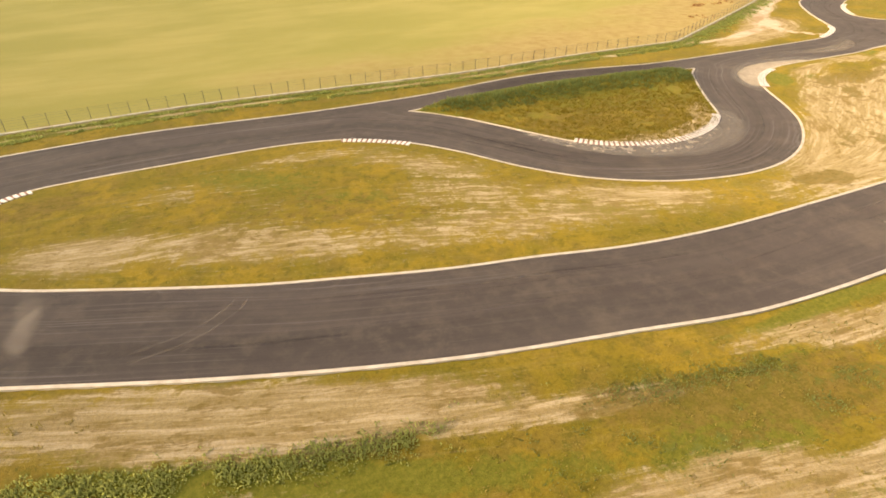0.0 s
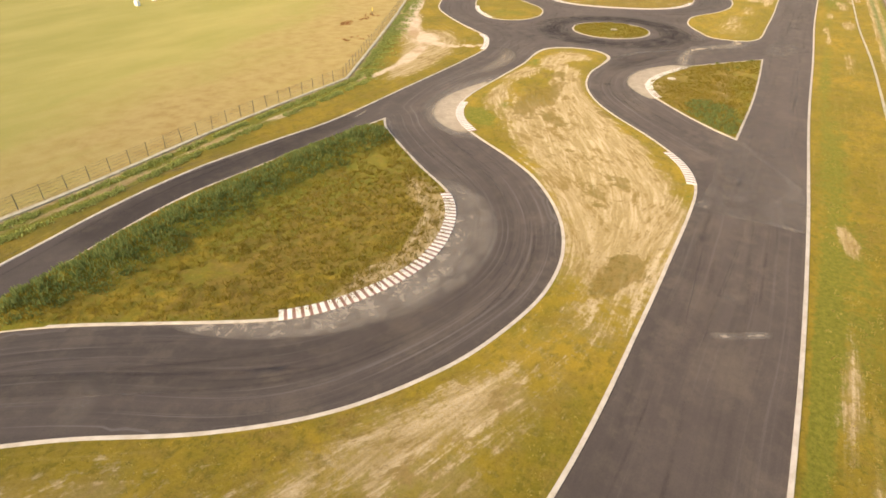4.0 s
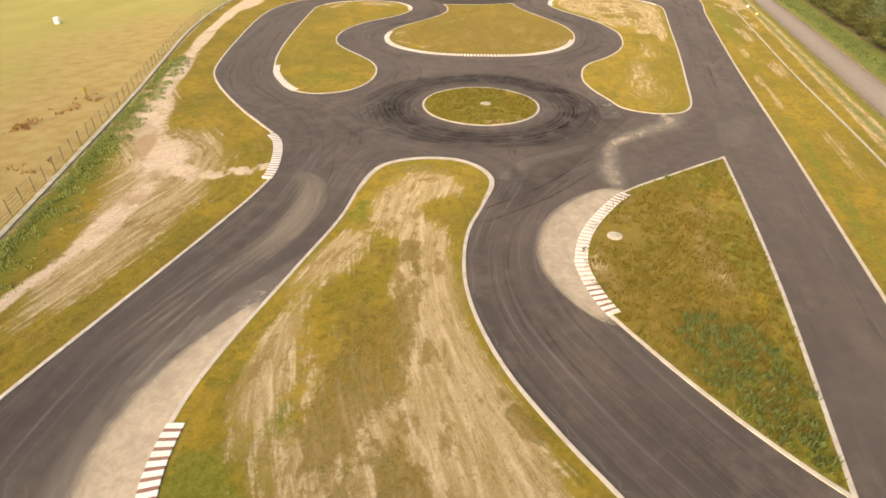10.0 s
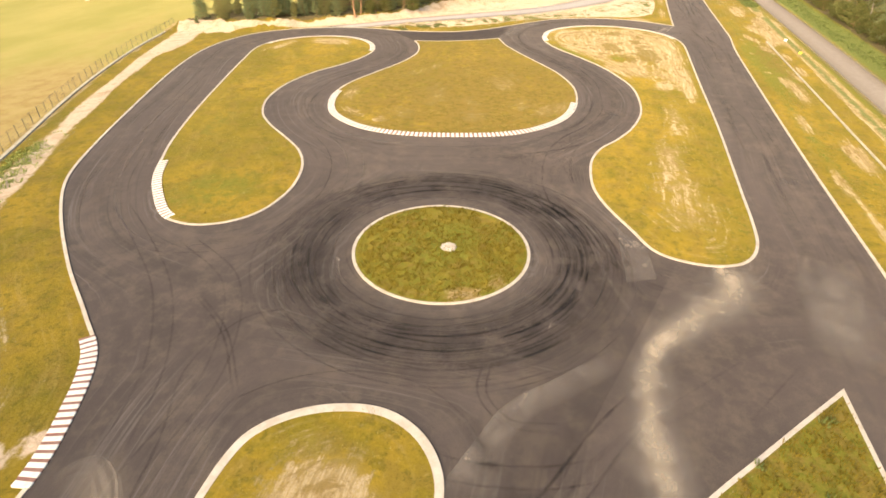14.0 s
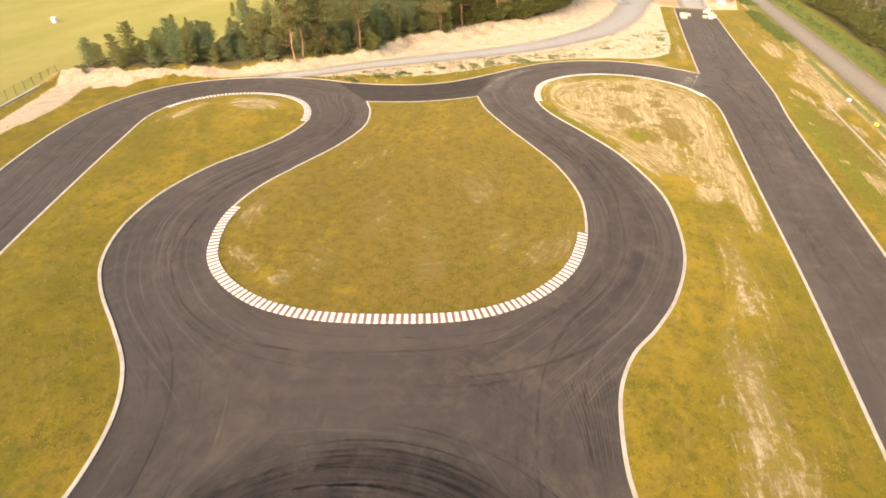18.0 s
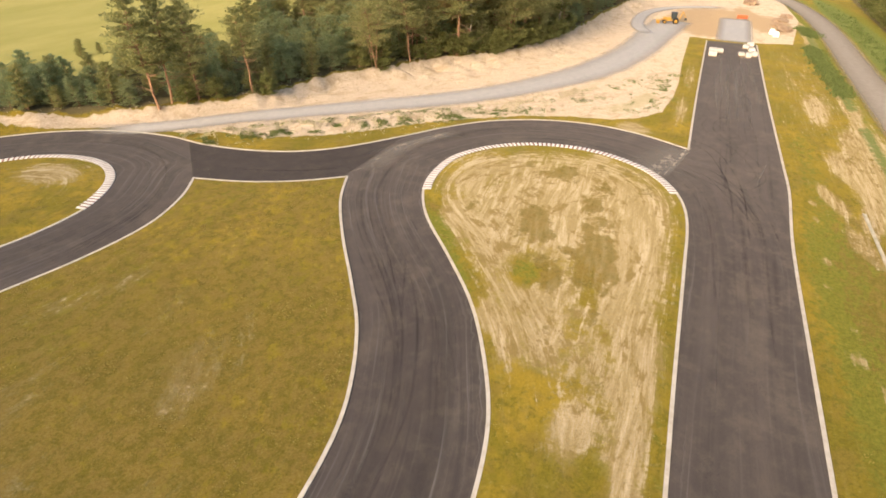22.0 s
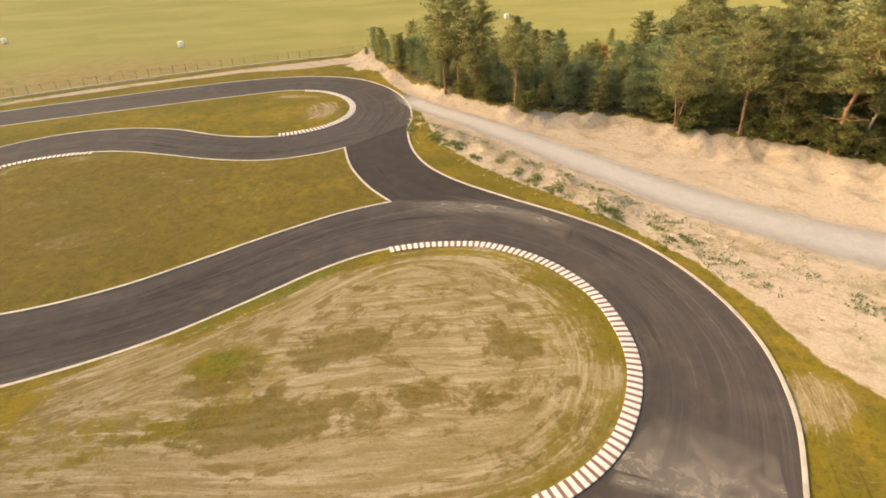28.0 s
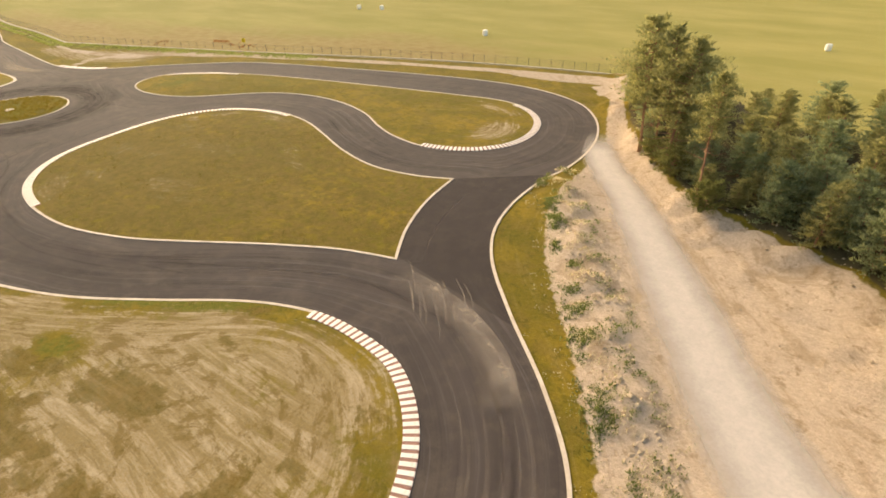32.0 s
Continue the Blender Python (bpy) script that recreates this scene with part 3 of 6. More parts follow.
def build_ground():
    """One sheet from the track to the horizon."""
    far = np.array([-3500, -1800, -900, -450, -260, -160, -100])
    xs = np.r_[far - 20, np.arange(-78, 184, 1.6), np.arange(184, 302, 0.8), np.arange(302, 345, 1.8), -far[::-1] + 300]
    ys = np.r_[far, np.arange(-60, 4, 1.6), np.arange(4, 14, 0.5), np.arange(14, 128, 0.8), np.arange(128, 175, 1.8), -far[::-1] + 110]
    gx, gy = np.meshgrid(xs, ys)
    p = np.c_[gx.ravel(), gy.ravel()]
    near = (np.abs(p[:, 0] - 130) < 230) & (np.abs(p[:, 1] - 60) < 130)
    track = np.zeros(len(p), bool)
    track[near] = inside(p[near], TRACK)
    dt = np.full(len(p), 99.0)
    dt[near] = away(p[near], TRACK, True)
    z = np.zeros(len(p))
    z[near] = height(p[near])
    z = np.where(track, -0.12, z * np.clip((dt - 0.6) / 1.5, 0, 1))
    df = away(p, FENCE)
    fence_far = np.vstack([[(-3600, 40)], [(-200, 62)], FENCE, [(186, 117)], [(196, 114)], [(208, 105)], [(222, 101)], [(236, 99)], [(256, 103)], [(290, 118)],
                           [(330, 140)], [(420, 170)], [(3900, 700)], [(3900, 3600)], [(-3600, 3600)]])
    field = inside(p, fence_far).astype(float)
    wood = np.zeros(len(p), bool)
    wood[near] = inside(p[near], WOOD_AREA)
    dw = away(p, FOREST)
    lane = away(p, LANE)
    road = away(p, DIRT_ROAD)
    x, y = p.T
    # sand yard between the lane, the wood and the straight's end
    yard = np.vstack([FOREST[14:], [(345, 30), (330, 8), (300, 6), (276, 9), (274, 14.5), (274.5, 27.3), (254, 27.6), (241, 27.2), (233, 27.6),
                      (227, 28.4), (223.5, 30.8), (221.4, 34), (220.4, 39), (218, 45), (214.4, 50.4), (208, 57.7), (202, 64.2), (198, 70.5), (196.4, 76), (195.2, 82.5), (193.2, 90), (189.4, 97), (186, 104), (180, 109), (184, 112)]])
    sand = np.zeros(len(p))
    sand[near] = np.where(inside(p[near], yard), 1.0, np.clip(0.75 - away(p[near], yard, True) / 1.2, 0, 1))
    sand = np.maximum(sand, np.clip(1.0 - away(p, np.array([(99.5, 60.9), (95.5, 66.0), (99.5, 72.5)])) / 1.5, 0, 1))
    sand = np.maximum(sand, blobs(p, [(98.5, 71.5, 8, 4.0, 30, 0.62), (108, 80.5, 9, 2.6, 30, 0.7), (123, 89.3, 10, 1.7, 28, 0.9), (141, 98.5, 12, 1.5, 26, 0.9),
                                      (160, 106.8, 12, 1.5, 24, 0.9), (176, 111.5, 9, 2.8, 25, 0.95), (183.4, 113.4, 3.4, 4.0, 0, 0.95), (170, 109.6, 6, 1.6, 22, 0.9), (87, 67, 6, 1.6, 15, 0.8), (78, 65.7, 4, 1.0, 8, 0.7), (58, 64.8, 5, 0.9, -3, 0.6)]))
    forest_floor = np.where(wood, np.clip(dw / 1.5, 0, 1), 0)
    forest_floor = np.maximum(forest_floor, np.clip((-8.5 - y) / 2, 0, 1) * np.clip((x - 52 - 0.35 * (y + 9)) / 8, 0, 1) * np.clip((y + 420) / 60, 0, 1))
    verge_sand = blobs(p, [(97, 69.5, 9, 5, 30, 0.75), (89, 66, 9, 3.2, 22, 0.65), (109, 82, 12, 2.6, 30, 0.7), (83, 64.6, 8, 2.2, 12, 0.55), (127, 91.6, 14, 1.6, 27, 0.5), (-6, 19.4, 13, 2.4, -22, 0.6), (3, 16, 9, 2.0, -18, 0.5), (13.5, 11.7, 6, 0.8, -12, 0.6), (17, 5.6, 6, 1.6, -15, 0.6), (-2, 11, 12, 2.0, -22, 0.5), (26, 11.5, 5, 1, -8, 0.35), (33, 9.6, 6, 1.5, -10, 0.6), (44, 10.4, 6, 0.7, 0, 0.4)])
    south_sand = blobs(p, [(199.5, 9.4, 3.2, 1.0, 12, 0.75), (204.5, 8.0, 3, 0.9, -8, 0.75), (195, 7.4, 2.6, 0.8, 5, 0.7), (209, 11.0, 2.4, 0.7, 10, 0.65), (186, 7.0, 3, 0.7, 0, 0.7), (180, 11.0, 2.2, 0.5, 0, 0.6), (217, 8.6, 4, 1.4, 5, 0.6), (61, 10.4, 2.4, 0.6, 10, 0.8), (212, 6.5, 8, 2.0, 3, 0.75), (222, 5.0, 8, 2.6, 0, 0.65), (206, 10, 3, 0.8, 10, 0.5), (196, 12.6, 0.8, 0.4, 0, 0.46), (192, 12.8, 0.7, 0.4, 20, 0.46), (187.5, 12.2, 0.7, 0.35, 60, 0.46), (190, 9.9, 0.9, 0.4, 90, 0.46), (188.6, 8.9, 0.9, 0.4, 80, 0.46), (184, 12.2, 1.2, 0.5, 0, 0.46), (203, 12.5, 0.8, 0.35, 0, 0.46), (206.5, 12.6, 0.8, 0.3, 0, 0.46), (236, 9, 6, 1.5, 0, 0.4)])
    straight_sand = blobs(p, [(246, 9.5, 34, 6, 0, 0.2), (183, 8.5, 4, 0.5, 5, 0.7), (161, 12.4, 5, 0.8, 0, 0.5), (151.8, 9.2, 6, 1.2, 0, 0.55), (136, 12.3, 5, 0.7, 0, 0.5), (145, 12.8, 4, 0.6, 0, 0.45), (120, 9.5, 8, 0.9, 0, 0.35), (175, 10, 8, 1.2, 0, 0.45), (219, 31, 3, 2.2, 20, 0.55), (228, 25.8, 8, 1.0, 0, 0.4), (245, 25.5, 9, 1.0, 0, 0.35)])
    bare = np.clip(verge_sand + south_sand + straight_sand, -0.6, 1.3)
    bare = np.maximum(bare, np.clip(1.0 - np.abs(road - 4.9) / 1.5, 0, 1) * 0.8 * (y > 0) * (x < 300))
    bare = np.maximum(bare, 0.45 * (field == 0) * (df < 1.2))
    bare = np.maximum(bare, np.clip(1.0 - np.abs(df - 2.75) / 0.5, 0, 1) * 0.75 * (field == 0) * (x < 76))
    green_side = 0.28 * (field == 0) * (x < 140) * (y > 45) * np.clip((dt - 3.0) / 1.5, 0, 1)
    lush = np.where(field < 0.5, np.clip(1.3 - np.abs(df - 2.4) / 1.7, 0, 1) * (x < 128), 0)
    lush = np.maximum(lush, green_side)
    lush = np.maximum(lush, np.clip(1.4 - np.abs(road - 7.0) / 4.5, 0, 1) * (y < 0))
    lush = np.maximum(lush, np.clip(1.2 - np.abs(road - 3.6) / 1.3, 0, 1) * (y > 0) * 0.9)
    lush = np.maximum(lush, blobs(p, [(135, 9.5, 62, 3.6, 0, 0.36), (2, 12.2, 15, 1.1, -20, 0.9), (24, 9.5, 12, 2.0, 20, 0.55), (36, 7, 9, 3, 0, 0.4), (20, 8.2, 6, 3, -20, 0.8), (36, 12.0, 16, 0.5, -2, 0.8), (38, 4.5, 9, 1.5, 0, 0.8), (-5, 15.8, 9, 0.8, -22, 0.8), (47, 11.6, 12, 0.7, 0, 0.7), (75, 11.5, 18, 1.5, 0, 0.6), (192, 11.5, 18, 3.4, 0, 0.8), (220, 12, 10, 2, 0, 0.5), (160, 12.8, 20, 1.2, 0, 0.4), (110, 12.6, 24, 0.9, 0, 0.5), (52, 10, 14, 2.5, 0, 0.55)]))
    soil = blobs(p, [(22, 8.4, 10, 3.2, -15, 0.4), (14, 11.4, 6, 1.4, -18, 0.3), (140, 9, 60, 4, 0, 0.18), (30, 8, 20, 5, 0, 0.3), (60, 9.5, 20, 3, 0, 0.2), (195, 9.5, 22, 4.5, 0, 0.5), (240, 9.5, 26, 4, 0, 0.3), (-2, 18.8, 5, 0.35, -22, 0.9), (-6, 17.6, 5, 0.3, -22, 0.9)])
    tint_dry = np.clip(1.1 - df / 34, 0, 1) * np.clip((x + 40) / 110, 0.3, 1) * np.clip((190 - x) / 60, 0.45, 1)
    scrub = np.clip(1.1 - away(p, offset(LANE, -5.4)[10:60]) / 3.2, 0, 1) * 0.52 + blobs(p, [(229, 31.5, 6, 2.6, -25, 0.65), (240, 30, 10, 2.0, -8, 0.6), (224, 37, 4, 5, 30, 0.5), (254, 29.5, 8, 1.6, 0, 0.5)])
    churn = blobs(p, [(91, 68.2, 4, 1.6, 25, 0.75), (99, 74.5, 4, 1.2, 35, 0.7), (96, 70, 3, 1.0, 30, 0.65), (102, 76, 5, 1.6, 30, 0.6), (110, 82, 6, 1.2, 30, 0.5), (293, 24, 20, 12, -8, 1.15), (292, 10, 12, 4.5, 0, 0.9), (304, 16, 10, 2, 10, 0.6), (320, 14, 3, 2, 0, 1), (284, 24, 9, 4, 0, 0.35)])
    verge = np.clip(1.5 - np.abs(road - 6.0) / 3.2, 0, 1) * (y < 0) * (x > 40) + np.clip(1.4 - np.abs(road - 4.6) / 1.1, 0, 1) * (y > 0) * (x > 90) * (x < 296) * 0.75
    verge = np.clip(verge + np.where(field < 0.5, np.clip(1.1 - np.abs(df - 2.2) / 1.1, 0, 1) * (x < 112) * 0.55, 0), 0, 1) * (1 - np.clip(1.4 - away(p, np.array([(233, 6.5), (236, 2)])) / 2.2, 0, 1))
    verge = np.maximum(verge, np.clip(1.3 - np.abs(np.where(wood, dw, -dw) - 0.4) / 1.2, 0, 1) * (x > 246) * (x < 276) * 0.6)
    verge = np.maximum(verge, blobs(p, [(24, 9.0, 9, 1.2, -12, 0.5), (30, 6.0, 8, 1.5, -10, 0.5), (14, 8.8, 6, 1.4, -18, 0.45), (21, 6.4, 6, 1.2, -15, 0.4), (195, 11.0, 18, 3.4, 0, 0.47), (165, 11.5, 16, 1.6, 0, 0.4), (125, 11.5, 30, 1.6, 0, 0.38)]))
    v = np.c_[p, z]
    n, m = len(xs), len(ys)
    i = (np.arange(m - 1)[:, None] * n + np.arange(n - 1)).ravel()
    faces = np.c_[i, i + 1, i + n + 1, i + n]
    me = mesh_from("ground", v, faces, GROUND, (("cover", (bare, lush, soil)), ("land", (field, sand, forest_floor)), ("tint", (tint_dry, churn, scrub)), ("flow", (x, y, dt)), ("verge", (verge, verge, verge))))
    return tagged(new("ground", me), "dry grassland, crop field and sand round the kart track", "ground", kind="structure")


def filled(outline, grid, seed):
    """Triangles over an outline with inner points on a jittered grid."""
    rng = np.random.default_rng(seed)
    lo, hi = outline.min(0), outline.max(0)
    gx, gy = np.meshgrid(np.arange(lo[0], hi[0], grid), np.arange(lo[1], hi[1], grid))
    p = np.c_[gx.ravel(), gy.ravel()] + rng.uniform(-0.25, 0.25, (gx.size, 2)) * grid
    p = p[inside(p, outline)]
    p = p[away(p, outline, True) > 0.45 * grid]
    pts = [Vector((float(a), float(b))) for a, b in np.vstack([outline, p])]
    v, _, f, *_ = geometry.delaunay_2d_cdt(pts, [], [list(range(len(outline)))], 1, 1e-5)
    return np.array([(a.x, a.y) for a in v]), f


def beside(p, line):
    """Way along a line and signed way off it, for each point."""
    a, ab = line[:-1], np.diff(line, axis=0)
    length = np.hypot(*ab.T)
    start = np.r_[0, np.cumsum(length)[:-1]]
    ap = p[:, None] - a[None]
    t = np.clip((ap * ab).sum(2) / (length ** 2), 0, 1)
    gap = ap - t[:, :, None] * ab
    k = np.argmin((gap ** 2).sum(2), 1)
    i = np.arange(len(p))
    side = np.sign(ab[k, 0] * gap[i, k, 1] - ab[k, 1] * gap[i, k, 0])
    return start[k] + t[i, k] * length[k], side * np.hypot(*gap[i, k].T)


def island(name, label, outline, bare=(), lush=(), soil=(), seed=1, mound=0.12, base=0.0, bank=None, green=0.0, brown=0.0, axis=None, inset=3.6):
    """A grass island, raised a little behind its edging."""
    p, f = filled(offset(outline, 0.0, True), 0.9, seed)
    d = away(p, outline, True)
    z = 0.055 + mound * (1 - np.exp(-d / 2.0)) + np.array([0.05 * noise.noise(Vector((x * 0.4, y * 0.4, seed))) for x, y in p]) * np.clip(d / 2, 0, 1)
    if bank is not None:
        z += 0.75 * np.clip(1 - away(p, bank) / 3.2, 0, 1) ** 0.7 * np.clip(d / 1.2, 0, 1)
    rim = np.clip(1 - d / 1.3, 0, 1)
    along_row, across_row = (p[:, 0], p[:, 1]) if axis is None else beside(p, spline(axis, 1.0))
    straight = (axis is not None) * np.clip((d - inset) / 2.6, 0, 1)
    wander = np.array([1.0 * noise.noise(Vector((x * 0.09, y * 0.09, seed + 20.0))) for x, y in p]) * np.clip(d / 4, 0, 1)
    layers = (("cover", (blobs(p, bare) + base, np.maximum(blobs(p, lush), 0.3 * rim) + green, blobs(p, soil) + brown)), ("flow", (p[:, 0], p[:, 1], 8 * (1 - np.exp(-d / 8)) + wander)), ("rows", (along_row, across_row + 0.5 * wander, straight)))
    ob = new(name, mesh_from(name, np.c_[p, z], f, GRASS, layers))
    return tagged(ob, label, "grass island", kind="structure")


def band(line, half, z, name, material, closed=True, rise=0.0):
    """A strip with square section along a line: the inner side lies 2 * half to the left."""
    out, inn = line, offset(line, 2 * np.asarray(half), closed)
    n = len(line)
    prof = [(out, -0.1), (out, z), (inn, z + rise), (inn, -0.1)]
    v = np.vstack([np.c_[q, np.full(n, h)] for q, h in prof])
    k = n if closed else n - 1
    f = [(a * n + i, a * n + (i + 1) % n, (a + 1) * n + (i + 1) % n, (a + 1) * n + i) for a in range(3) for i in range(k)]
    return mesh_from(name, v, f, material, smooth=False)


def leftward(outline):
    """The outline, turned so that its inside lies to the left."""
    a = outline
    area = (a[:, 0] * np.roll(a[:, 1], -1) - np.roll(a[:, 0], -1) * a[:, 1]).sum()
    return a if area > 0 else a[::-1]


def stretch(line, a, b, closed=True):
    """The part of a closed line from the point nearest a to the one nearest b, the way it runs."""
    i, j = (int(np.argmin(((line - np.array(q)) ** 2).sum(1))) for q in (a, b))
    return np.vstack([line, line])[i:j + 1 if j > i else j + len(line) + 1]


BLOCKS = {}


def block_mesh(name, length, material):
    """A kerb block 0.86 m wide, low at the asphalt and bevelled on top."""
    if name not in BLOCKS:
        w, l, c = 0.86, length / 2, 0.015
        v = [(-l, -0.03, -0.05), (l, -0.03, -0.05), (l, w, -0.05), (-l, w, -0.05), (-l, -0.03, 0.085), (l, -0.03, 0.085),
             (-l + c, c, 0.105), (l - c, c, 0.105), (l - c, w - c, 0.16), (-l + c, w - c, 0.16), (l, w, 0.14), (-l, w, 0.14)]
        f = [(0, 1, 5, 4), (4, 5, 7, 6), (6, 7, 8, 9), (9, 8, 10, 11), (2, 3, 11, 10), (1, 2, 10, 8), (1, 8, 7, 5), (3, 0, 4, 6), (3, 6, 9, 11)]
        BLOCKS[name] = mesh_from(name, v, f, material, smooth=False)
    return BLOCKS[name]


def kerb(outline, a, b, label, dusty=(9.0, 9.0)):
    """A striped rumble kerb along an outline, its blocks laid one by one inward from the edge."""
    run = stretch(outline, a, b)
    length = np.r_[0, np.cumsum(np.hypot(*np.diff(run, axis=0).T))]
    root = tagged(new("rumble_kerb"), label, "kerb", group="rumble kerbs")
    mid = run[len(run) // 2]
    root.location = (*map(float, mid), 0.0)
    count = int(length[-1] / 0.26)
    for k in range(count):
        s = (k + 0.5) * 0.26
        q = np.array([np.interp(s, length, run[:, 0]), np.interp(s, length, run[:, 1])])
        r = np.array([np.interp(s + 0.05, length, run[:, 0]), np.interp(s + 0.05, length, run[:, 1])])
        if k == count - 1:
            r = q + (q - np.array([np.interp(s - 0.05, length, run[:, 0]), np.interp(s - 0.05, length, run[:, 1])]))
        turn = math.degrees(math.atan2(r[1] - q[1], r[0] - q[0]))
        buried = dusty[0] < k / count < dusty[1]
        red = block_mesh("dusty_red_block", 0.215, DUSTY_RED) if buried else block_mesh("red_block", 0.215, RED)
        name, me = (("white_block", block_mesh("white_block", 0.31, WHITE)), ("red_block", red))[k % 2]
        ob = new(name, me)
        ob.parent = root
        ob.matrix_basis = pose(q[0] - mid[0], q[1] - mid[1], 0.0 if k % 2 == 0 else -0.012, 0, 0, turn)


def film(line, half, material, z, fade=3.0, taper=True, cover=1.0, sides=(0.0, 1.0, 0.0)):
    """Vertices and faces of a thin deposit along a line, with its film layer."""
    n = len(line)
    half = np.broadcast_to(half, n)
    rows, cov = [], []
    ends = np.clip(np.minimum(np.arange(n), np.arange(n)[::-1]) / max(1.0, fade), 0, 1) if taper else np.ones(n)
    k = len(sides)
    for a in range(k):
        rows.append(np.c_[offset(line, half * (2 * a / (k - 1) - 1)), np.full(n, z)])
        cov.append(sides[a] * ends * cover)
    f = [(a * n + i, a * n + i + 1, (a + 1) * n + i + 1, (a + 1) * n + i) for a in range(k - 1) for i in range(n - 1)]
    return np.vstack(rows), f, np.concatenate(cov)


def films(name, label, pieces, material, parent):
    """Joins thin deposits into one object on the asphalt."""
    verts, faces, cov, at = [], [], [], 0
    for v, f, c in pieces:
        verts.append(v), cov.append(c)
        faces += [tuple(i + at for i in q) for q in f]
        at += len(v)
    verts, cov = np.vstack(verts), np.concatenate(cov)
    me = mesh_from(name, verts, faces, material, (("film", (cov * 0, cov * 0, cov)),))
    ob = new(name, me)
    ob.parent = parent
    return tagged(ob, label, kind="stuff")


def crescent(run, wide, z, bend=1.0):
    """Dust swept out from a kerb: full at the edge, thinning outwards, widest in the middle."""
    n = len(run)
    u = np.linspace(0, 1, n)
    w = wide * np.sin(math.pi * u) ** 0.6 * (1 + bend * (u - 0.5))
    rows = [np.c_[offset(run, -w * k), np.full(n, z)] for k in (0.0, 0.35, 0.8, 1.0)]
    cov = np.concatenate([np.full(n, c) * np.clip(np.sin(math.pi * u) * 4, 0, 1) for c in (1.0, 1.0, 0.85, 0.0)])
    f = [(a * n + i, a * n + i + 1, (a + 1) * n + i + 1, (a + 1) * n + i) for a in range(3) for i in range(n - 1)]
    return np.vstack(rows), f, cov


# ---- the large structure ----
ground = build_ground()
tp, tf = filled(TRACK, 1.1, 5)
one_side, other_side = (np.min([away(tp, leftward(o), True) for o in group], axis=0) for group in ((TRACK, HOOK, WEDGE, ROUND, GUITAR), (LONG, BEAN, CLUB)))
edge_gap = 0.5 * np.clip(one_side, 0, 9) - 0.5 * np.clip(other_side, 0, 9) + np.array([0.9 * noise.noise(Vector((x * 0.07, y * 0.07, 31.0))) for x, y in tp])
worn = np.clip((13 - one_side - other_side) / 4, 0, 1)
worn = worn * np.where(tp[:, 1] < 22.5, 0.35, 1.0)
worn = np.maximum(worn, 0.8 * np.clip((16 - np.hypot(tp[:, 0] - HUB[0], tp[:, 1] - HUB[1])) / 2, 0, 1))
asphalt = tagged(new("asphalt", mesh_from("asphalt", np.c_[tp, np.full(len(tp), 0.03)], tf, ASPHALT, (("flow", (tp[:, 0], tp[:, 1], edge_gap)), ("wear", (worn, worn, worn))))),
                 "dark grey asphalt of a new kart track with tyre marks", "road", kind="structure")
ISLANDS = {}
HOOK_BANK = spline([(25, 54.0), (31, 53.6), (38, 54.0), (45, 53.8), (52, 53.4), (58, 52.9)], 0.5)
def lay_island(key, outline, label, **opts):
    """A grass island with its edging."""
    line = leftward(outline)
    ISLANDS[key] = line
    isle = island("grass_island", label, line, seed=len(ISLANDS), **opts)
    part("edging", band(line, 0.12, 0.085, "edging", EDGE), EDGE, isle, "pale concrete edging")


hook_bare = [(50.5, 41, 3.5, 1.2, 55, 0.8), (46, 37.6, 5, 1.1, 15, 0.8), (40, 37.2, 5, 1.1, -12, 0.8)]
hook_lush = [(44, 54, 18, 2.5, 0, 1.0), (44, 49, 14, 5, -5, 0.35)]
hook_soil = [(42, 44, 14, 7, 0, 0.2), (34, 44, 7, 3, 10, 0.15)]
lay_island('hook', HOOK, 'grass island with tall weeds along its road side', bare=hook_bare, lush=hook_lush, soil=hook_soil, bank=HOOK_BANK, green=0.30, brown=0.36)
long_bare = [(72, 37, 11, 6, 50, 0.62), (64, 31, 12, 6, 42, 0.62), (54, 26, 12, 5, 20, 0.6), (87, 42.0, 8, 2.2, 30, 0.6), (78, 36.5, 6, 2.4, 40, 0.4), (78, 47.6, 5, 1.3, 15, 0.5), (87, 49.4, 4, 0.8, -10, 0.5), (98, 46.5, 6, 3.6, 0, 0.42), (34, 25.5, 9, 3, -8, 0.28), (15, 28.5, 12, 2.6, -16, 0.32), (-3, 34.5, 11, 2.8, -22, 0.36), (20, 33, 9, 4, -35, 0.3), (5, 36, 14, 5, -18, 0.14), (16, 42, 8, 2.4, -38, 0.36), (6, 47, 7, 1.6, 0, 0.3), (-4, 44, 7, 2.0, -10, 0.26), (30, 29, 6, 2, -25, 0.35)]
long_bare += [(88.8, 48.2, 3.2, 1.6, 15, 0.5), (88.2, 42.6, 3.4, 1.8, 20, 0.4), (95.4, 47.2, 3.4, 1.6, 20, 0.42), (92.6, 42.8, 2.2, 1.2, 20, 0.4), (100, 45.6, 2.2, 2.6, 0, 0.38), (88.9, 45.3, 2.4, 1.0, 10, -0.4), (96.7, 44.2, 2.0, 1.0, 0, -0.3), (-12, 37, 5, 2.5, -20, 0.4), (81, 39, 6, 2, 35, 0.5), (84, 48.5, 4, 1, 0, 0.3)]
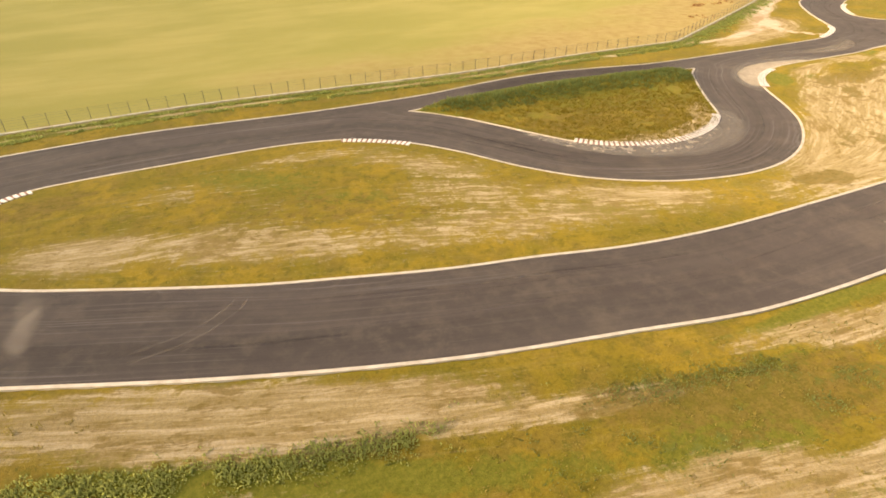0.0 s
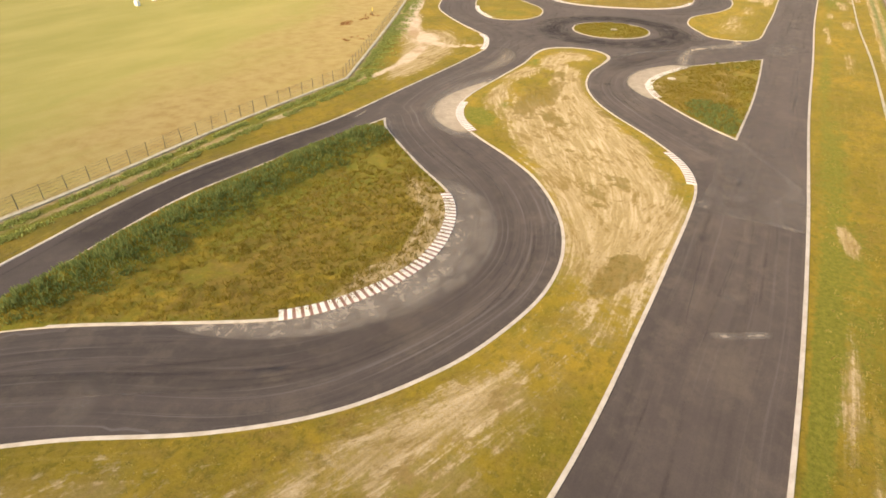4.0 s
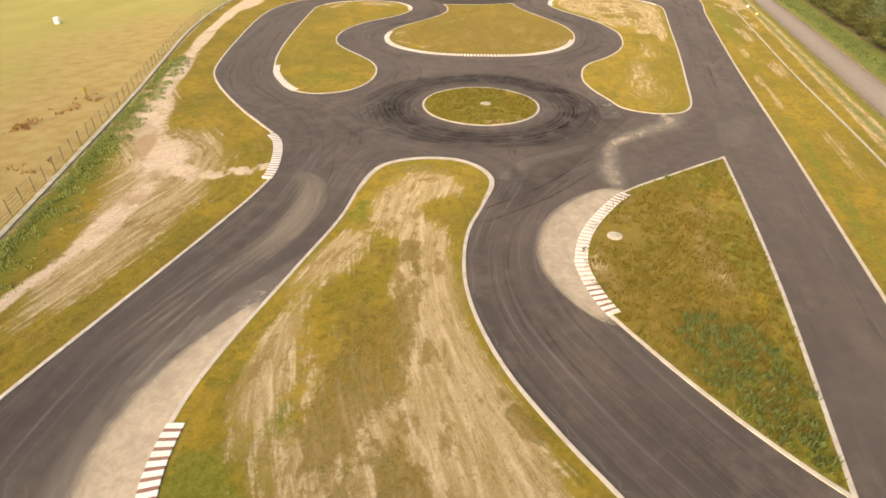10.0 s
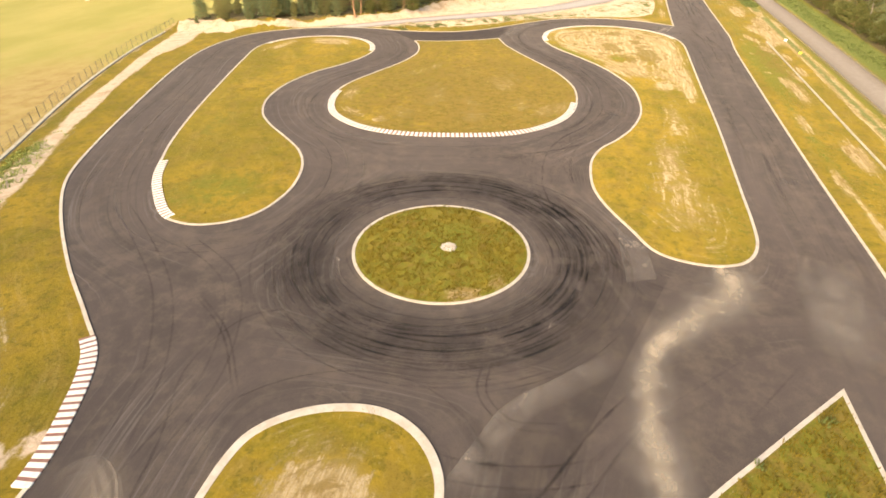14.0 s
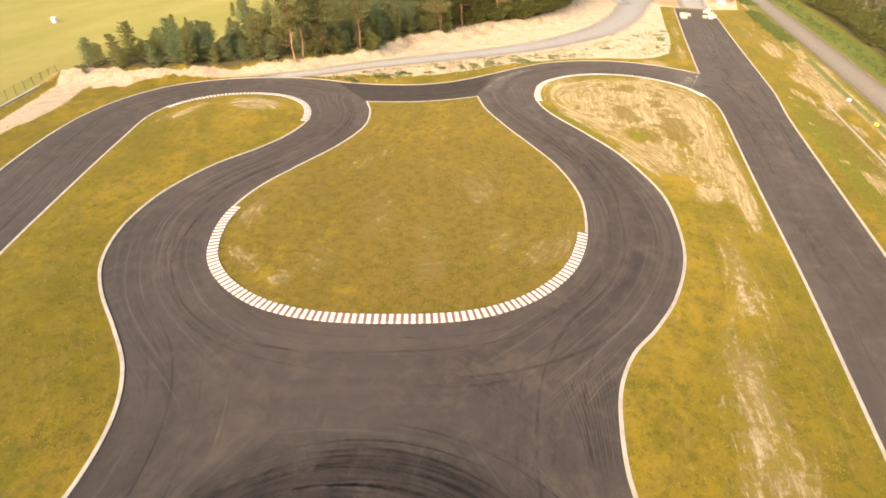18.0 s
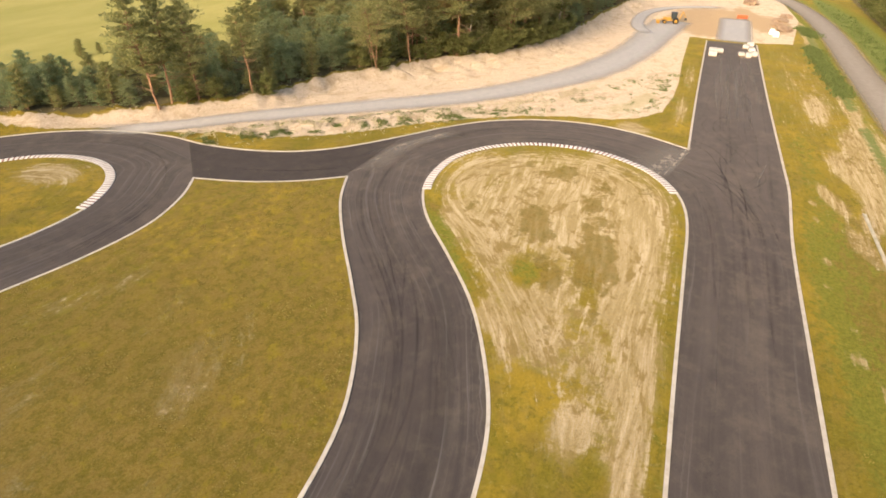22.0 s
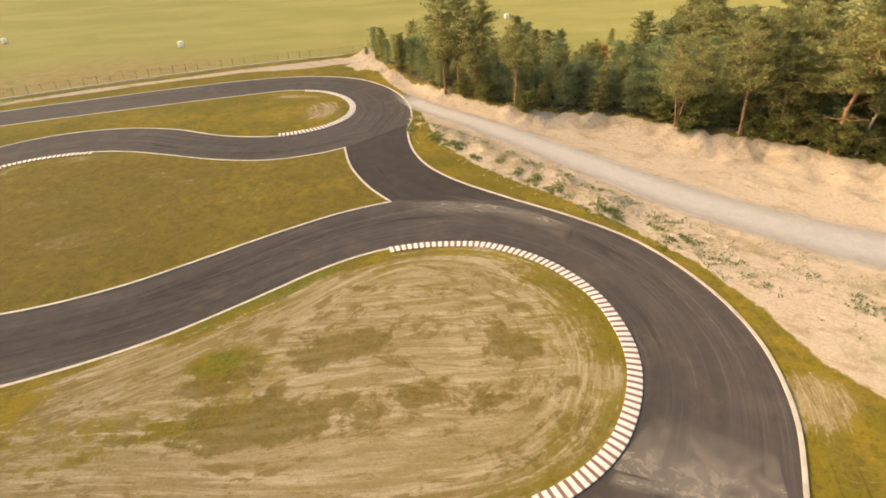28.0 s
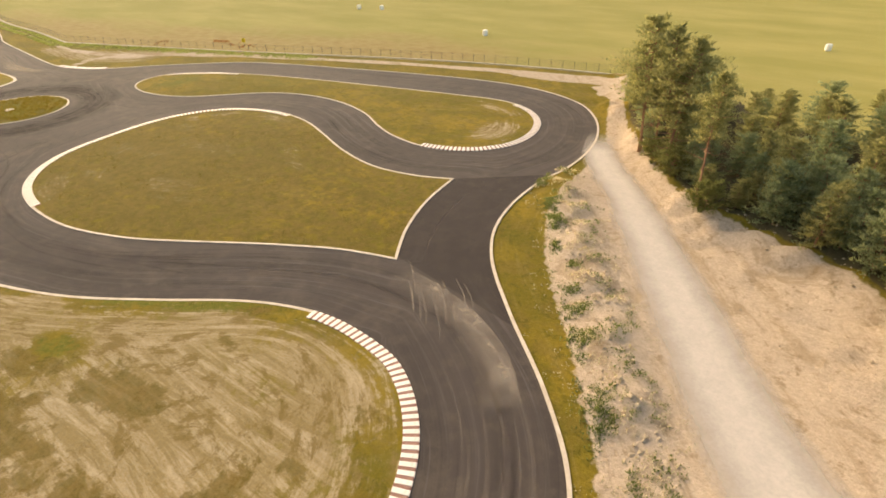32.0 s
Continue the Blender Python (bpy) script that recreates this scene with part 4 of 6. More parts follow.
long_lush = [(69.6, 45.8, 3.4, 1.7, 45, 1.2), (74.6, 45.4, 2.6, 1.0, 30, 0.8), (45.4, 27.2, 2.4, 0.5, 0, 0.8), (3, 43.5, 7, 2.4, -10, 0.55), (8, 38, 7, 2, -25, 0.5), (-2, 47, 9, 2, 0, 0.35), (80, 49, 8, 1.0, 0, 0.45), (94.5, 49.6, 3, 0.9, 10, 0.8), (43, 28.2, 8, 0.6, 0, 0.6), (60, 22, 10, 0.6, 5, 0.5)]
long_soil = [(90.3, 44.3, 1.8, 0.9, 10, 0.7), (88.6, 45.6, 1.8, 0.7, 15, 0.5), (79.6, 42.6, 4.5, 2.4, 15, 0.75), (74, 42.6, 3.4, 1.5, 30, 0.6), (73, 38.2, 2.6, 1.2, 50, 0.75), (85.3, 42.5, 4, 1.2, 15, 0.45), (78, 34.2, 2.2, 0.6, 48, 0.8), (64, 33, 10, 4, 45, 0.22), (48.6, 23.5, 2.6, 1.3, 0, 0.9), (45.6, 24.2, 1.6, 0.8, 0, 0.6), (61.4, 27.5, 2.2, 0.5, 42, 0.6), (58, 28.6, 3, 0.8, 40, 0.45), (-14, 46, 5, 2.4, 15, 0.5), (6, 36, 16, 6, -18, 0.3), (28, 33, 8, 4, -25, 0.3)]
lay_island('long', LONG, 'long dry grass island with bare sandy patches', bare=long_bare, lush=long_lush, soil=long_soil, brown=0.17, axis=[(-40, 47), (-18, 43), (8, 39), (30, 30.5), (48, 26.4), (60, 29.4), (72, 36.5), (84, 43.4), (96, 46.4), (115, 47)], inset=1.2)
head = stretch(ISLANDS["long"], (98.0, 40.7), (97.0, 51.4))
part("edging", band(head, 0.10 + 0.17 * np.sin(np.linspace(0, math.pi, len(head))) ** 0.5, 0.095, "edging", EDGE, closed=False), EDGE, bpy.data.objects["grass_island.001"], "broad pale concrete edging")
wedge_bare = [(92, 31, 3.5, 0.9, 20, 0.6), (102.6, 29.9, 0.5, 0.3, 0, 1.2), (99.5, 30.2, 0.55, 0.35, 20, 1.2), (102.3, 23.8, 1.6, 0.7, 30, 0.75), (97.2, 24.4, 2.2, 0.6, -5, 0.8), (104.7, 24.8, 0.8, 0.35, 0, 0.7), (93.3, 23.6, 2.6, 1.2, 0, 0.5)]
wedge_soil = [(95.6, 30.8, 2.4, 1.2, 60, 0.75), (101, 25.5, 5, 3, 0, 0.25), (92, 27, 8, 4, 0, 0.3)]
wedge_lush = [(83.5, 22.6, 5, 2.6, 25, 1.0), (109.6, 22.8, 4, 1.6, -40, 0.6), (99.4, 22.8, 4, 1.0, 5, 0.7), (96.0, 21.4, 3, 0.8, 0, 0.8), (97, 28, 6, 1.6, -10, 0.3)]
lay_island('wedge', WEDGE, 'triangular grass island beside the straight', bare=wedge_bare, soil=wedge_soil, lush=wedge_lush, green=0.40, brown=0.52)
round_bare = [(117.2, 43.4, 1.4, 0.5, -60, 0.9), (119.3, 41.4, 1.0, 0.5, -30, 0.6)]
round_lush = [(122, 46.6, 5, 5, 0, 0.2), (123.6, 46, 2.2, 1.4, 0, 0.6)]
lay_island('round', ROUND, 'round grass island in the middle of a roundabout', bare=round_bare, lush=round_lush, green=0.36, brown=0.4)
bean_bare = [(181, 84, 2.5, 4.5, 10, 0.55), (176, 91, 5, 1.4, -10, 0.4)]
bean_lush = [(126, 69, 5, 6, 40, 0.55), (140, 79, 8, 2.5, 25, 0.4)]
lay_island('bean', BEAN, 'long curved grass island between two bends', bare=bean_bare, lush=bean_lush)
guitar_bare = [(152, 51, 6, 2.0, 25, 0.26), (158, 58, 7, 2.2, 12, 0.24), (165.5, 50, 5, 1.8, 30, 0.26), (156.5, 46, 4.5, 1.6, 0, 0.26), (170, 57, 6, 2.0, 5, 0.22), (150.5, 60, 3, 1.8, 50, 0.26), (148.4, 65.4, 2.6, 0.5, 60, 1.0), (147.0, 61.6, 1.0, 0.7, 0, 1.2), (157, 42.0, 3.4, 1.4, -25, 0.5), (160, 52, 8, 6, 60, 0.08), (168, 63, 6, 1.6, -20, 0.25), (155, 68.8, 4, 1.0, 10, 0.5), (168.5, 49, 6, 3, 35, 0.2)]
guitar_lush = [(149, 57, 4, 8, 10, 0.2), (186, 63, 4, 5, 0, 0.35), (162, 56, 7, 6, 0, 0.12)]
guitar_soil = [(149.5, 51, 2.5, 7, -10, 0.35), (163, 66, 4, 1.2, 0, 0.2), (160, 52, 14, 12, 0, 0.12)]
lay_island('guitar', GUITAR, 'broad grass island inside the big bend', bare=guitar_bare, lush=guitar_lush, soil=guitar_soil, brown=0.56)
club_bare = [(186.4, 38.4, 6.5, 2.6, 40, 0.34), (179.6, 35.2, 4, 1.6, 25, 0.3), (190.5, 43, 3.4, 1.6, 40, 0.3), (203, 34, 9, 12, 0, 0.2), (194, 43.4, 8, 4, 35, 0.16), (200, 34, 10, 10, 0, 0.33), (191, 32.5, 9, 6.5, 10, 0.36), (181, 32.6, 5, 2.4, 10, 0.34), (186, 26.4, 14, 2.6, 3, 0.5), (194, 27, 4, 2, 0, 0.2), (196, 42, 9, 4, 35, 0.22), (176, 29.5, 7, 2.4, 8, 0.3),
             (171.5, 24.8, 9, 1.1, 2, 0.5), (171, 28.0, 2.2, 1.2, 0, 0.45), (164, 33.4, 4, 1.2, 10, 0.3), (175.5, 33, 3, 1.0, 10, 0.35), (158, 27.0, 9, 1.8, 5, 0.3), (133.5, 27.5, 7, 4, 10, 0.27), (142, 28.6, 6, 3, 5, 0.2), (150, 29, 8, 2, 0, 0.2),
             (203, 43, 5, 3, -30, 0.2), (197.5, 41.4, 2.6, 1.3, 20, -0.26), (202.8, 36.2, 2.4, 1.5, -20, -0.26), (204.9, 42.3, 3.2, 1.3, -25, -0.26), (184.6, 34.2, 2.4, 1.5, 10, -0.5), (191.0, 45.6, 3, 1.0, 20, -0.3), (198.6, 37.8, 1.6, 0.9, 0, -0.35)]
club_lush = [(184.4, 41.0, 7, 0.9, 38, 1.0), (184.8, 34.4, 2.4, 1.4, 10, 0.65), (188.5, 43.8, 3.4, 1.0, 40, 0.7), (197.4, 41.4, 2.6, 1.2, 20, 0.5), (133, 24, 5, 1.2, 0, 0.4), (192, 36, 3, 1.2, 10, 0.3), (165, 31, 10, 1, 0, 0.3), (170, 23.6, 20, 0.5, 0, 0.4)]
club_soil = [(187.2, 29.6, 3.6, 2.0, 12, 0.85), (184.2, 32.2, 3.0, 1.1, 14, 0.55), (190.6, 29.6, 1.8, 1.1, 20, 0.6), (192.7, 36.2, 2.0, 1.3, 10, 0.65), (197.0, 31.6, 1.7, 1.0, 0, 0.65), (194.0, 30.0, 1.7, 0.8, 15, 0.6),
             (180.8, 28.5, 1.8, 0.8, 8, 0.5), (202.8, 36.2, 2.2, 1.2, -20, 0.4), (206, 29, 2, 2.4, 0, 0.3), (200, 36, 10, 9, 0, 0.20), (173.7, 27.0, 3.4, 0.9, 5, 0.4), (187.0, 34.6, 2.2, 1.0, 20, 0.45), (201, 31, 2, 1.0, 10, 0.35)]
scatter_rng = np.random.default_rng(77)
for k in range(64):
    x, y = scatter_rng.uniform(176, 209), scatter_rng.uniform(26, 46)
    turn, long_way = scatter_rng.uniform(-20, 35), scatter_rng.uniform(0.7, 2.2)
    spot = (x, y, long_way, long_way * scatter_rng.uniform(0.3, 0.6), turn, scatter_rng.uniform(0.24, 0.5))
    (club_soil if k % 4 else club_bare).append(spot)
lay_island('club', CLUB, 'dry mown grass island along the straight', bare=club_bare, lush=club_lush, soil=club_soil, brown=0.1, axis=[(110, 25), (160, 27.6), (215, 32)])
for name, run, label in (("track_edging_north", NORTH, "pale concrete edging beside the track's outer grass"),
                         ("track_edging_south", SOUTH[:], "pale concrete edging along the straight"),
                         ("track_edging_east", EAST_END, "pale concrete edging at the end of the straight"),
                         ("track_edging_west", WEST, "pale concrete edging round the hairpin")):
    tagged(new(name, band(spline(run, 0.5), 0.12, 0.085, name, EDGE, closed=False)), label, "edging", kind="structure")

WHITE_RED = "white and dull red striped concrete rumble kerb"
kerb(ISLANDS["hook"], (32.6, 39.8), (52.0, 39.6), WHITE_RED)
kerb(ISLANDS["long"], (17.4, 46.5), (11.0, 50.2), WHITE_RED)
kerb(ISLANDS["long"], (-15.9, 49.9), (-20.5, 47.0), WHITE_RED)
kerb(ISLANDS["long"], (72.8, 50.0), (65.1, 44.5), WHITE_RED)
kerb(ISLANDS["long"], (64.5, 21.6), (71.0, 25.2), WHITE_RED)
kerb(ISLANDS["wedge"], (104.2, 30.1), (87.0, 30.3), "white and red striped rumble kerb half buried in dust", (0.12, 0.8))
kerb(ISLANDS["bean"], (129.4, 78.4), (120.0, 69.8), WHITE_RED)
kerb(ISLANDS["bean"], (177.4, 74.7), (176.2, 94.6), WHITE_RED)
kerb(ISLANDS["guitar"], (155.6, 71.2), (160.6, 39.2), WHITE_RED)
kerb(ISLANDS["club"], (203.2, 24.6), (193.6, 47.7), WHITE_RED)
kerb(np.vstack([spline(NORTH, 0.5)]), (97.6, 59.5), (106.6, 64.6), WHITE_RED)


# ---- marks on the asphalt ----
rng = np.random.default_rng(11)


def arc(cx, cy, r, a0, a1, squash=1.0, step=0.5):
    n = max(6, int(abs(a1 - a0) * r / step))
    a = np.linspace(a0, a1, n)
    return np.c_[cx + r * np.cos(a), cy + r * squash * np.sin(a)]


rubber, scuff, dust, thin, fresh = [], [], [], [], []
ring_line = arc(*HUB, 10.9, 0, 2 * math.pi)
rubber.append(film(ring_line, 3.3, RUBBER, 0.0345, taper=False, cover=1.05, sides=(0.0, 0.75, 1.0, 0.9, 0.0)))
for k in range(150):
    r = float(np.clip(rng.normal(11.2, 1.7), 7.8, 14.6))
    a0 = rng.uniform(0, 2 * math.pi)
    line = arc(HUB[0] + rng.normal(0, 0.35), HUB[1] + rng.normal(0, 0.35), r, a0, a0 + rng.uniform(0.4, 2.4))
    (rubber if k % 3 else scuff).append(film(line, rng.uniform(0.05, 0.14), RUBBER, 0.036 + 0.0002 * k / 10, cover=rng.uniform(0.4, 1.0)))
for key, count, wide in (("hook", 26, (1.6, 6.2)), ("long", 70, (1.2, 6.6)), ("wedge", 20, (1.2, 6.0)), ("bean", 60, (1.2, 6.6)), ("guitar", 64, (1.4, 6.8)), ("club", 70, (1.2, 6.8))):
    loop = ISLANDS[key]
    for k in range(count):
        i = rng.integers(len(loop))
        n = int(rng.uniform(14, 52))
        run = np.vstack([loop, loop])[i:i + n]
        d = rng.uniform(*wide)
        line = offset(run, -(d + rng.normal(0, 0.3) * np.linspace(-1, 1, len(run))))
        seg = np.hypot(*np.diff(line, axis=0).T)
        if seg.max() > 1.2:
            continue
        if k % 5 < 3:
            rubber.append(film(line, rng.uniform(0.05, 0.2), RUBBER, 0.0375, fade=8, cover=rng.uniform(0.25, 0.7)))
        else:
            scuff.append(film(line, rng.uniform(0.05, 0.24), SCUFF, 0.0385, fade=8, cover=rng.uniform(0.25, 0.8)))
for k in range(60):
    x0, n, y0 = rng.uniform(20, 250), rng.uniform(8, 26), rng.uniform(15.5, 21.5)
    line = np.c_[np.linspace(x0, x0 + n, 20), y0 - (1.3 if x0 < 60 else 0.4) + rng.normal(0, 0.25) * np.linspace(-1, 1, 20)]
    (rubber if k % 2 else scuff).append(film(line, rng.uniform(0.08, 0.3), RUBBER, 0.0375, fade=5, cover=rng.uniform(0.25, 0.65)))


def pair(pts, gauge=1.15, cover=1.5, half=0.11, z=0.0392):
    """Twin tyre marks along a curve."""
    line = spline(pts, 0.4)
    for s in (-0.5, 0.5):
        rubber.append(film(offset(line, s * gauge), half, RUBBER, z, fade=4, cover=cover))


for key, count in (("hook", 12), ("long", 30), ("wedge", 8), ("bean", 24), ("guitar", 34), ("club", 26)):
    loop = ISLANDS[key]
    for k in range(count):
        i, n = rng.integers(len(loop)), int(rng.uniform(24, 70))
        run = np.vstack([loop, loop])[i:i + n]
        line = offset(run, -rng.uniform(1.6, 6.4))
        if np.hypot(*np.diff(line, axis=0).T).max() > 1.2:
            continue
        (rubber if k % 2 else scuff).append(film(line, rng.uniform(0.4, 1.1), RUBBER, 0.0355, fade=14, cover=rng.uniform(0.1, 0.26), sides=(0, 0.8, 1, 0.7, 0)))


# turning marks where the last bend meets the straight
for pts, cover in (([(227.3, 22.2), (224.1, 23.0), (221.6, 22.4), (220.4, 21.4), (216.3, 19.0), (212.5, 17.6), (210.3, 17.3), (207.4, 18.8)], 1.6),
                   ([(224.4, 22.0), (222.0, 21.3), (218.1, 19.0), (215.3, 17.4), (212.1, 16.5), (209.5, 16.5), (206.5, 18.2)], 1.5),
                   ([(207.4, 19.2), (208.6, 20.2), (211.0, 20.6), (214.1, 20.7), (213.2, 19.4)], 1.4), ([(212.6, 20.9), (211.6, 19.8), (210.2, 18.6), (208.5, 17.8), (207.0, 17.9)], 1.1),
                   ([(210.9, 24.6), (210.5, 24.0), (209.2, 21.9), (207.5, 20.4), (204.6, 18.6)], 1.3), ([(211.2, 23.4), (210.8, 22.6), (209.2, 20.8), (206.8, 18.9), (204.0, 17.4), (201.7, 16.6), (197, 15.8)], 1.4)):
    rubber.append(film(spline(pts, 0.3), 0.11, RUBBER, 0.0394, fade=4, cover=0.42 * cover))
for k in range(9):
    a = rng.uniform(0, 2.2)
    rubber.append(film(spline([(210.4 - a, 24.3 - 0.3 * a), (208.6 - a, 21.4), (205.5 - a, 19.2 - 0.2 * a), (199 - a, 17.2)], 0.4), rng.uniform(0.15, 0.4), RUBBER, 0.0372, fade=8, cover=rng.uniform(0.25, 0.5), sides=(0, 0.8, 1, 0.7, 0)))
pair([(218.5, 27.5), (216.6, 22.5), (212, 20.4), (206, 19.2), (196, 18.8)], 1.2, 0.9)
for k in range(5):
    a = rng.uniform(204, 211)
    pair([(a + 3, 24.5 + rng.uniform(-1, 0.5)), (a, 20.5 + rng.uniform(-0.5, 0.5)), (a - 8, 17.5 + rng.uniform(-1, 1))], 0.9, rng.uniform(0.12, 0.35), 0.1)
for k in range(10):
    x0 = rng.uniform(206, 258)
    pair([(x0 + 12, rng.uniform(16.5, 22)), (x0 + 4, rng.uniform(17, 22)), (x0, rng.uniform(16.5, 22))], 1.1, rng.uniform(0.3, 0.7), 0.09)
# marks round the roundabout
pair([(95.5, 41.5), (97.9, 39.4), (102.8, 36.0), (107.7, 33.6), (111.5, 31.4)], 1.7, 1.0, 0.13)
pair([(111.6, 40.6), (109.0, 40.4), (107.4, 38.6), (107.8, 36.0)], 0.5, 0.9)
pair([(106, 33.5), (104.5, 37), (104, 42), (107, 50)], 1.2, 0.55)
pair([(96, 54.6), (101, 56), (106, 58), (111, 57.2), (113.5, 54)], 1.2, 0.7)
pair([(100, 57.2), (106, 59.5), (112, 64), (117, 70), (121, 75.5)], 1.2, 0.7)
pair([(99, 55.5), (106.5, 55.8), (114, 59.8), (118, 66.5)], 1.1, 0.6)
pair([(112, 61), (109.2, 57), (105.2, 53.6)], 0.3, 0.9)
for k in range(7):
    pair([(142.8 + 0.5 * k, 40.0 - 0.52 * k), (139.8 + 0.15 * k, 38.7 - 0.4 * k), (136.6 - 0.1 * k, 37.7 - 0.3 * k)], 0.22, 0.9, 0.06)
for k in range(5):
    pair([(133 + k, 41 + 0.4 * k), (138.5 + k, 40.5 + 1.1 * k), (142 + 0.3 * k, 47 + k)], 0.9, 0.25, 0.1)

# dust dragged round the last bend
for k in range(22):
    bend = offset(stretch(ISLANDS["club"], (211.5, 31.0), (190.0, 46.0)), -rng.uniform(1.6, 6.6))
    i, m = rng.integers(0, 20), rng.integers(14, 34)
    thin.append(film(bend[i:i + m], rng.uniform(0.04, 0.16), THIN_DUST, 0.0404, fade=6, cover=rng.uniform(0.2, 0.55)))
thin.append(film(spline([(194.6, 54.6), (198.5, 54.5), (202.5, 53.7), (206.0, 52.0), (209.3, 48.8)], 0.4), 1.25, THIN_DUST, 0.0399, fade=9, cover=1.15, sides=(0, 0.35, 0.7, 1.0, 0.8)))
# dust swept from the kerbs
dust.append(crescent(stretch(ISLANDS["long"], (83.0, 50.9), (64.8, 44.0)), 2.9, 0.0402, 0.7))
dust.append(crescent(stretch(ISLANDS["wedge"], (105.2, 29.3), (86.2, 29.6)), 3.1, 0.0402, -0.3))
thin.append(crescent(stretch(ISLANDS["hook"], (31.0, 42.0), (54.0, 42.2)), 3.6, 0.0402, 0.4))
v, f, c = crescent(stretch(ISLANDS["hook"], (29.0, 45.0), (50.0, 37.8)), 2.2, 0.0406, 0.0)
thin.append((v, f, c * 1.3))
thin.append(crescent(stretch(ISLANDS["long"], (88.0, 51.0), (64.0, 42.0)), 4.0, 0.0398, 0.7))
TRAIL = spline([(126.3, 25.8), (124.6, 25.4), (122.4, 25.8), (120.5, 27.3), (117.2, 29.8), (115.2, 31.0), (112.3, 31.4), (109.1, 31.3), (106.5, 30.9), (104.6, 30.3)], 0.4)
u = np.linspace(0, 1, len(TRAIL))
wide = np.interp(u, [0, 0.1, 0.3, 0.48, 0.55, 0.8, 1], [0.8, 1.15, 1.0, 0.75, 0.7, 0.75, 0.95]) + 0.1 * np.sin(u * 31)
thin.append(film(TRAIL, wide * 2.4, THIN_DUST, 0.0402, fade=3, cover=1.25, sides=(0, 0.15, 0.5, 0.9, 1, 0.9, 0.6, 0.2, 0)))
dust.append(film(TRAIL, wide * 1.15, DUST, 0.0407, fade=4, cover=np.interp(u, [0, 0.08, 0.2, 0.42, 0.47, 0.56, 1], [0.95, 0.85, 0.42, 0.5, 0.95, 0.45, 0.55]), sides=(0, 0.25, 0.8, 1, 0.7, 0.2, 0)))
OUTER = [(97.4, 59.3), (99.9, 58.2), (99.2, 55.8), (95.6, 53.2), (90.6, 52.4), (84, 53.2), (74, 52.6)]
INNER = [(97.0, 58.6), (97.6, 57.2), (96.4, 55.9), (93.6, 55.4), (89.3, 55.0), (83.5, 56.2), (74, 57.6)]
for k in range(18):
    s = (k + rng.random()) / 18
    pts = [((1 - s) * a[0] + s * c[0] + rng.normal(0, 0.12), (1 - s) * a[1] + s * c[1] + rng.normal(0, 0.12)) for a, c in zip(OUTER, INNER)]
    pts = pts[:rng.integers(5, 8)] if k % 2 else pts[rng.integers(1, 3):]
    thin.append(film(spline(pts, 0.5), rng.uniform(0.06, 0.26), THIN_DUST, 0.0402 + 0.00005 * k, fade=9, cover=rng.uniform(0.5, 1.15)))
thin.append(film(spline([((a[0] + c[0]) / 2, (a[1] + c[1]) / 2) for a, c in zip(OUTER[:5], INNER)], 0.5), 1.5, THIN_DUST, 0.0398, fade=9, cover=1.5, sides=(0, 0.8, 1, 0.8, 0)))
dust.append(film(spline([(97.6, 58.6), (98.6, 57.2), (97.6, 55.8), (94.6, 54.4), (90.0, 53.8), (84.5, 54.4)], 0.5), 1.5, DUST, 0.0411, fade=12, cover=0.4, sides=(0, 0.5, 1, 0.8, 0.5, 0.1)))
# paler worn ground at the roundabout's mouths
scuff.append(film(spline([(100.7, 55.0), (103.4, 56.2), (106.0, 57.4), (111.0, 60.9), (115.5, 67.2), (118.4, 72.3)], 0.6), 2.2, SCUFF, 0.0343, fade=5, cover=1.7, sides=(1.0, 1.0, 0.9, 0.7, 0.4, 0.05)))
near_side, far_side = spline([(129.6, 33.6), (122.0, 32.7)], 0.5), spline([(127.0, 31.2), (123.0, 30.6)], 0.5)
far_side = far_side[np.linspace(0, len(far_side) - 1, len(near_side)).astype(int)]
m = len(near_side)
scuff.append((np.c_[np.vstack([near_side, far_side]), np.full(2 * m, 0.0341)], [(i, i + 1, m + i + 1, m + i) for i in range(m - 1)], np.full(2 * m, 1.9)))
scuff.append(film(spline([(101.8, 40.6), (105.0, 39.5), (108.2, 38.3), (110.5, 36.2), (114.0, 33.0)], 0.5), 0.8, SCUFF, 0.0346, fade=5, cover=1.9, sides=(0.1, 0.6, 1.0, 1.0)))
scuff.append(film(spline([(128.6, 18.2), (125.5, 19.4), (121.5, 19.6), (117.4, 20.2)], 0.5), 1.9, SCUFF, 0.0349, fade=6, cover=1.7, sides=(0, 0.8, 1, 1, 0.2)))
thin.append(film(spline([(129.5, 17.4), (123.5, 18.6), (117.2, 20.4)], 0.5), 2.1, THIN_DUST, 0.0394, fade=7, cover=0.62, sides=(0, 0.6, 1, 0.7, 0)))
thin.append(film(spline([(103.8, 40.2), (106.2, 39.2), (108.4, 37.8), (112.5, 38.6)], 0.5), 0.5, THIN_DUST, 0.0396, fade=6, cover=0.25, sides=(0, 1, 0.8, 0)))
for k in range(16):
    x, y, l = rng.uniform(194, 200), rng.uniform(54.2, 57.6), rng.uniform(1.5, 4.5)
    thin.append(film(spline([(x, y), (x + 0.5 * l, y - 0.33 * l), (x + l, y - 0.8 * l)], 0.4), rng.uniform(0.04, 0.12), THIN_DUST, 0.0406, fade=2, cover=rng.uniform(0.6, 1.2)))
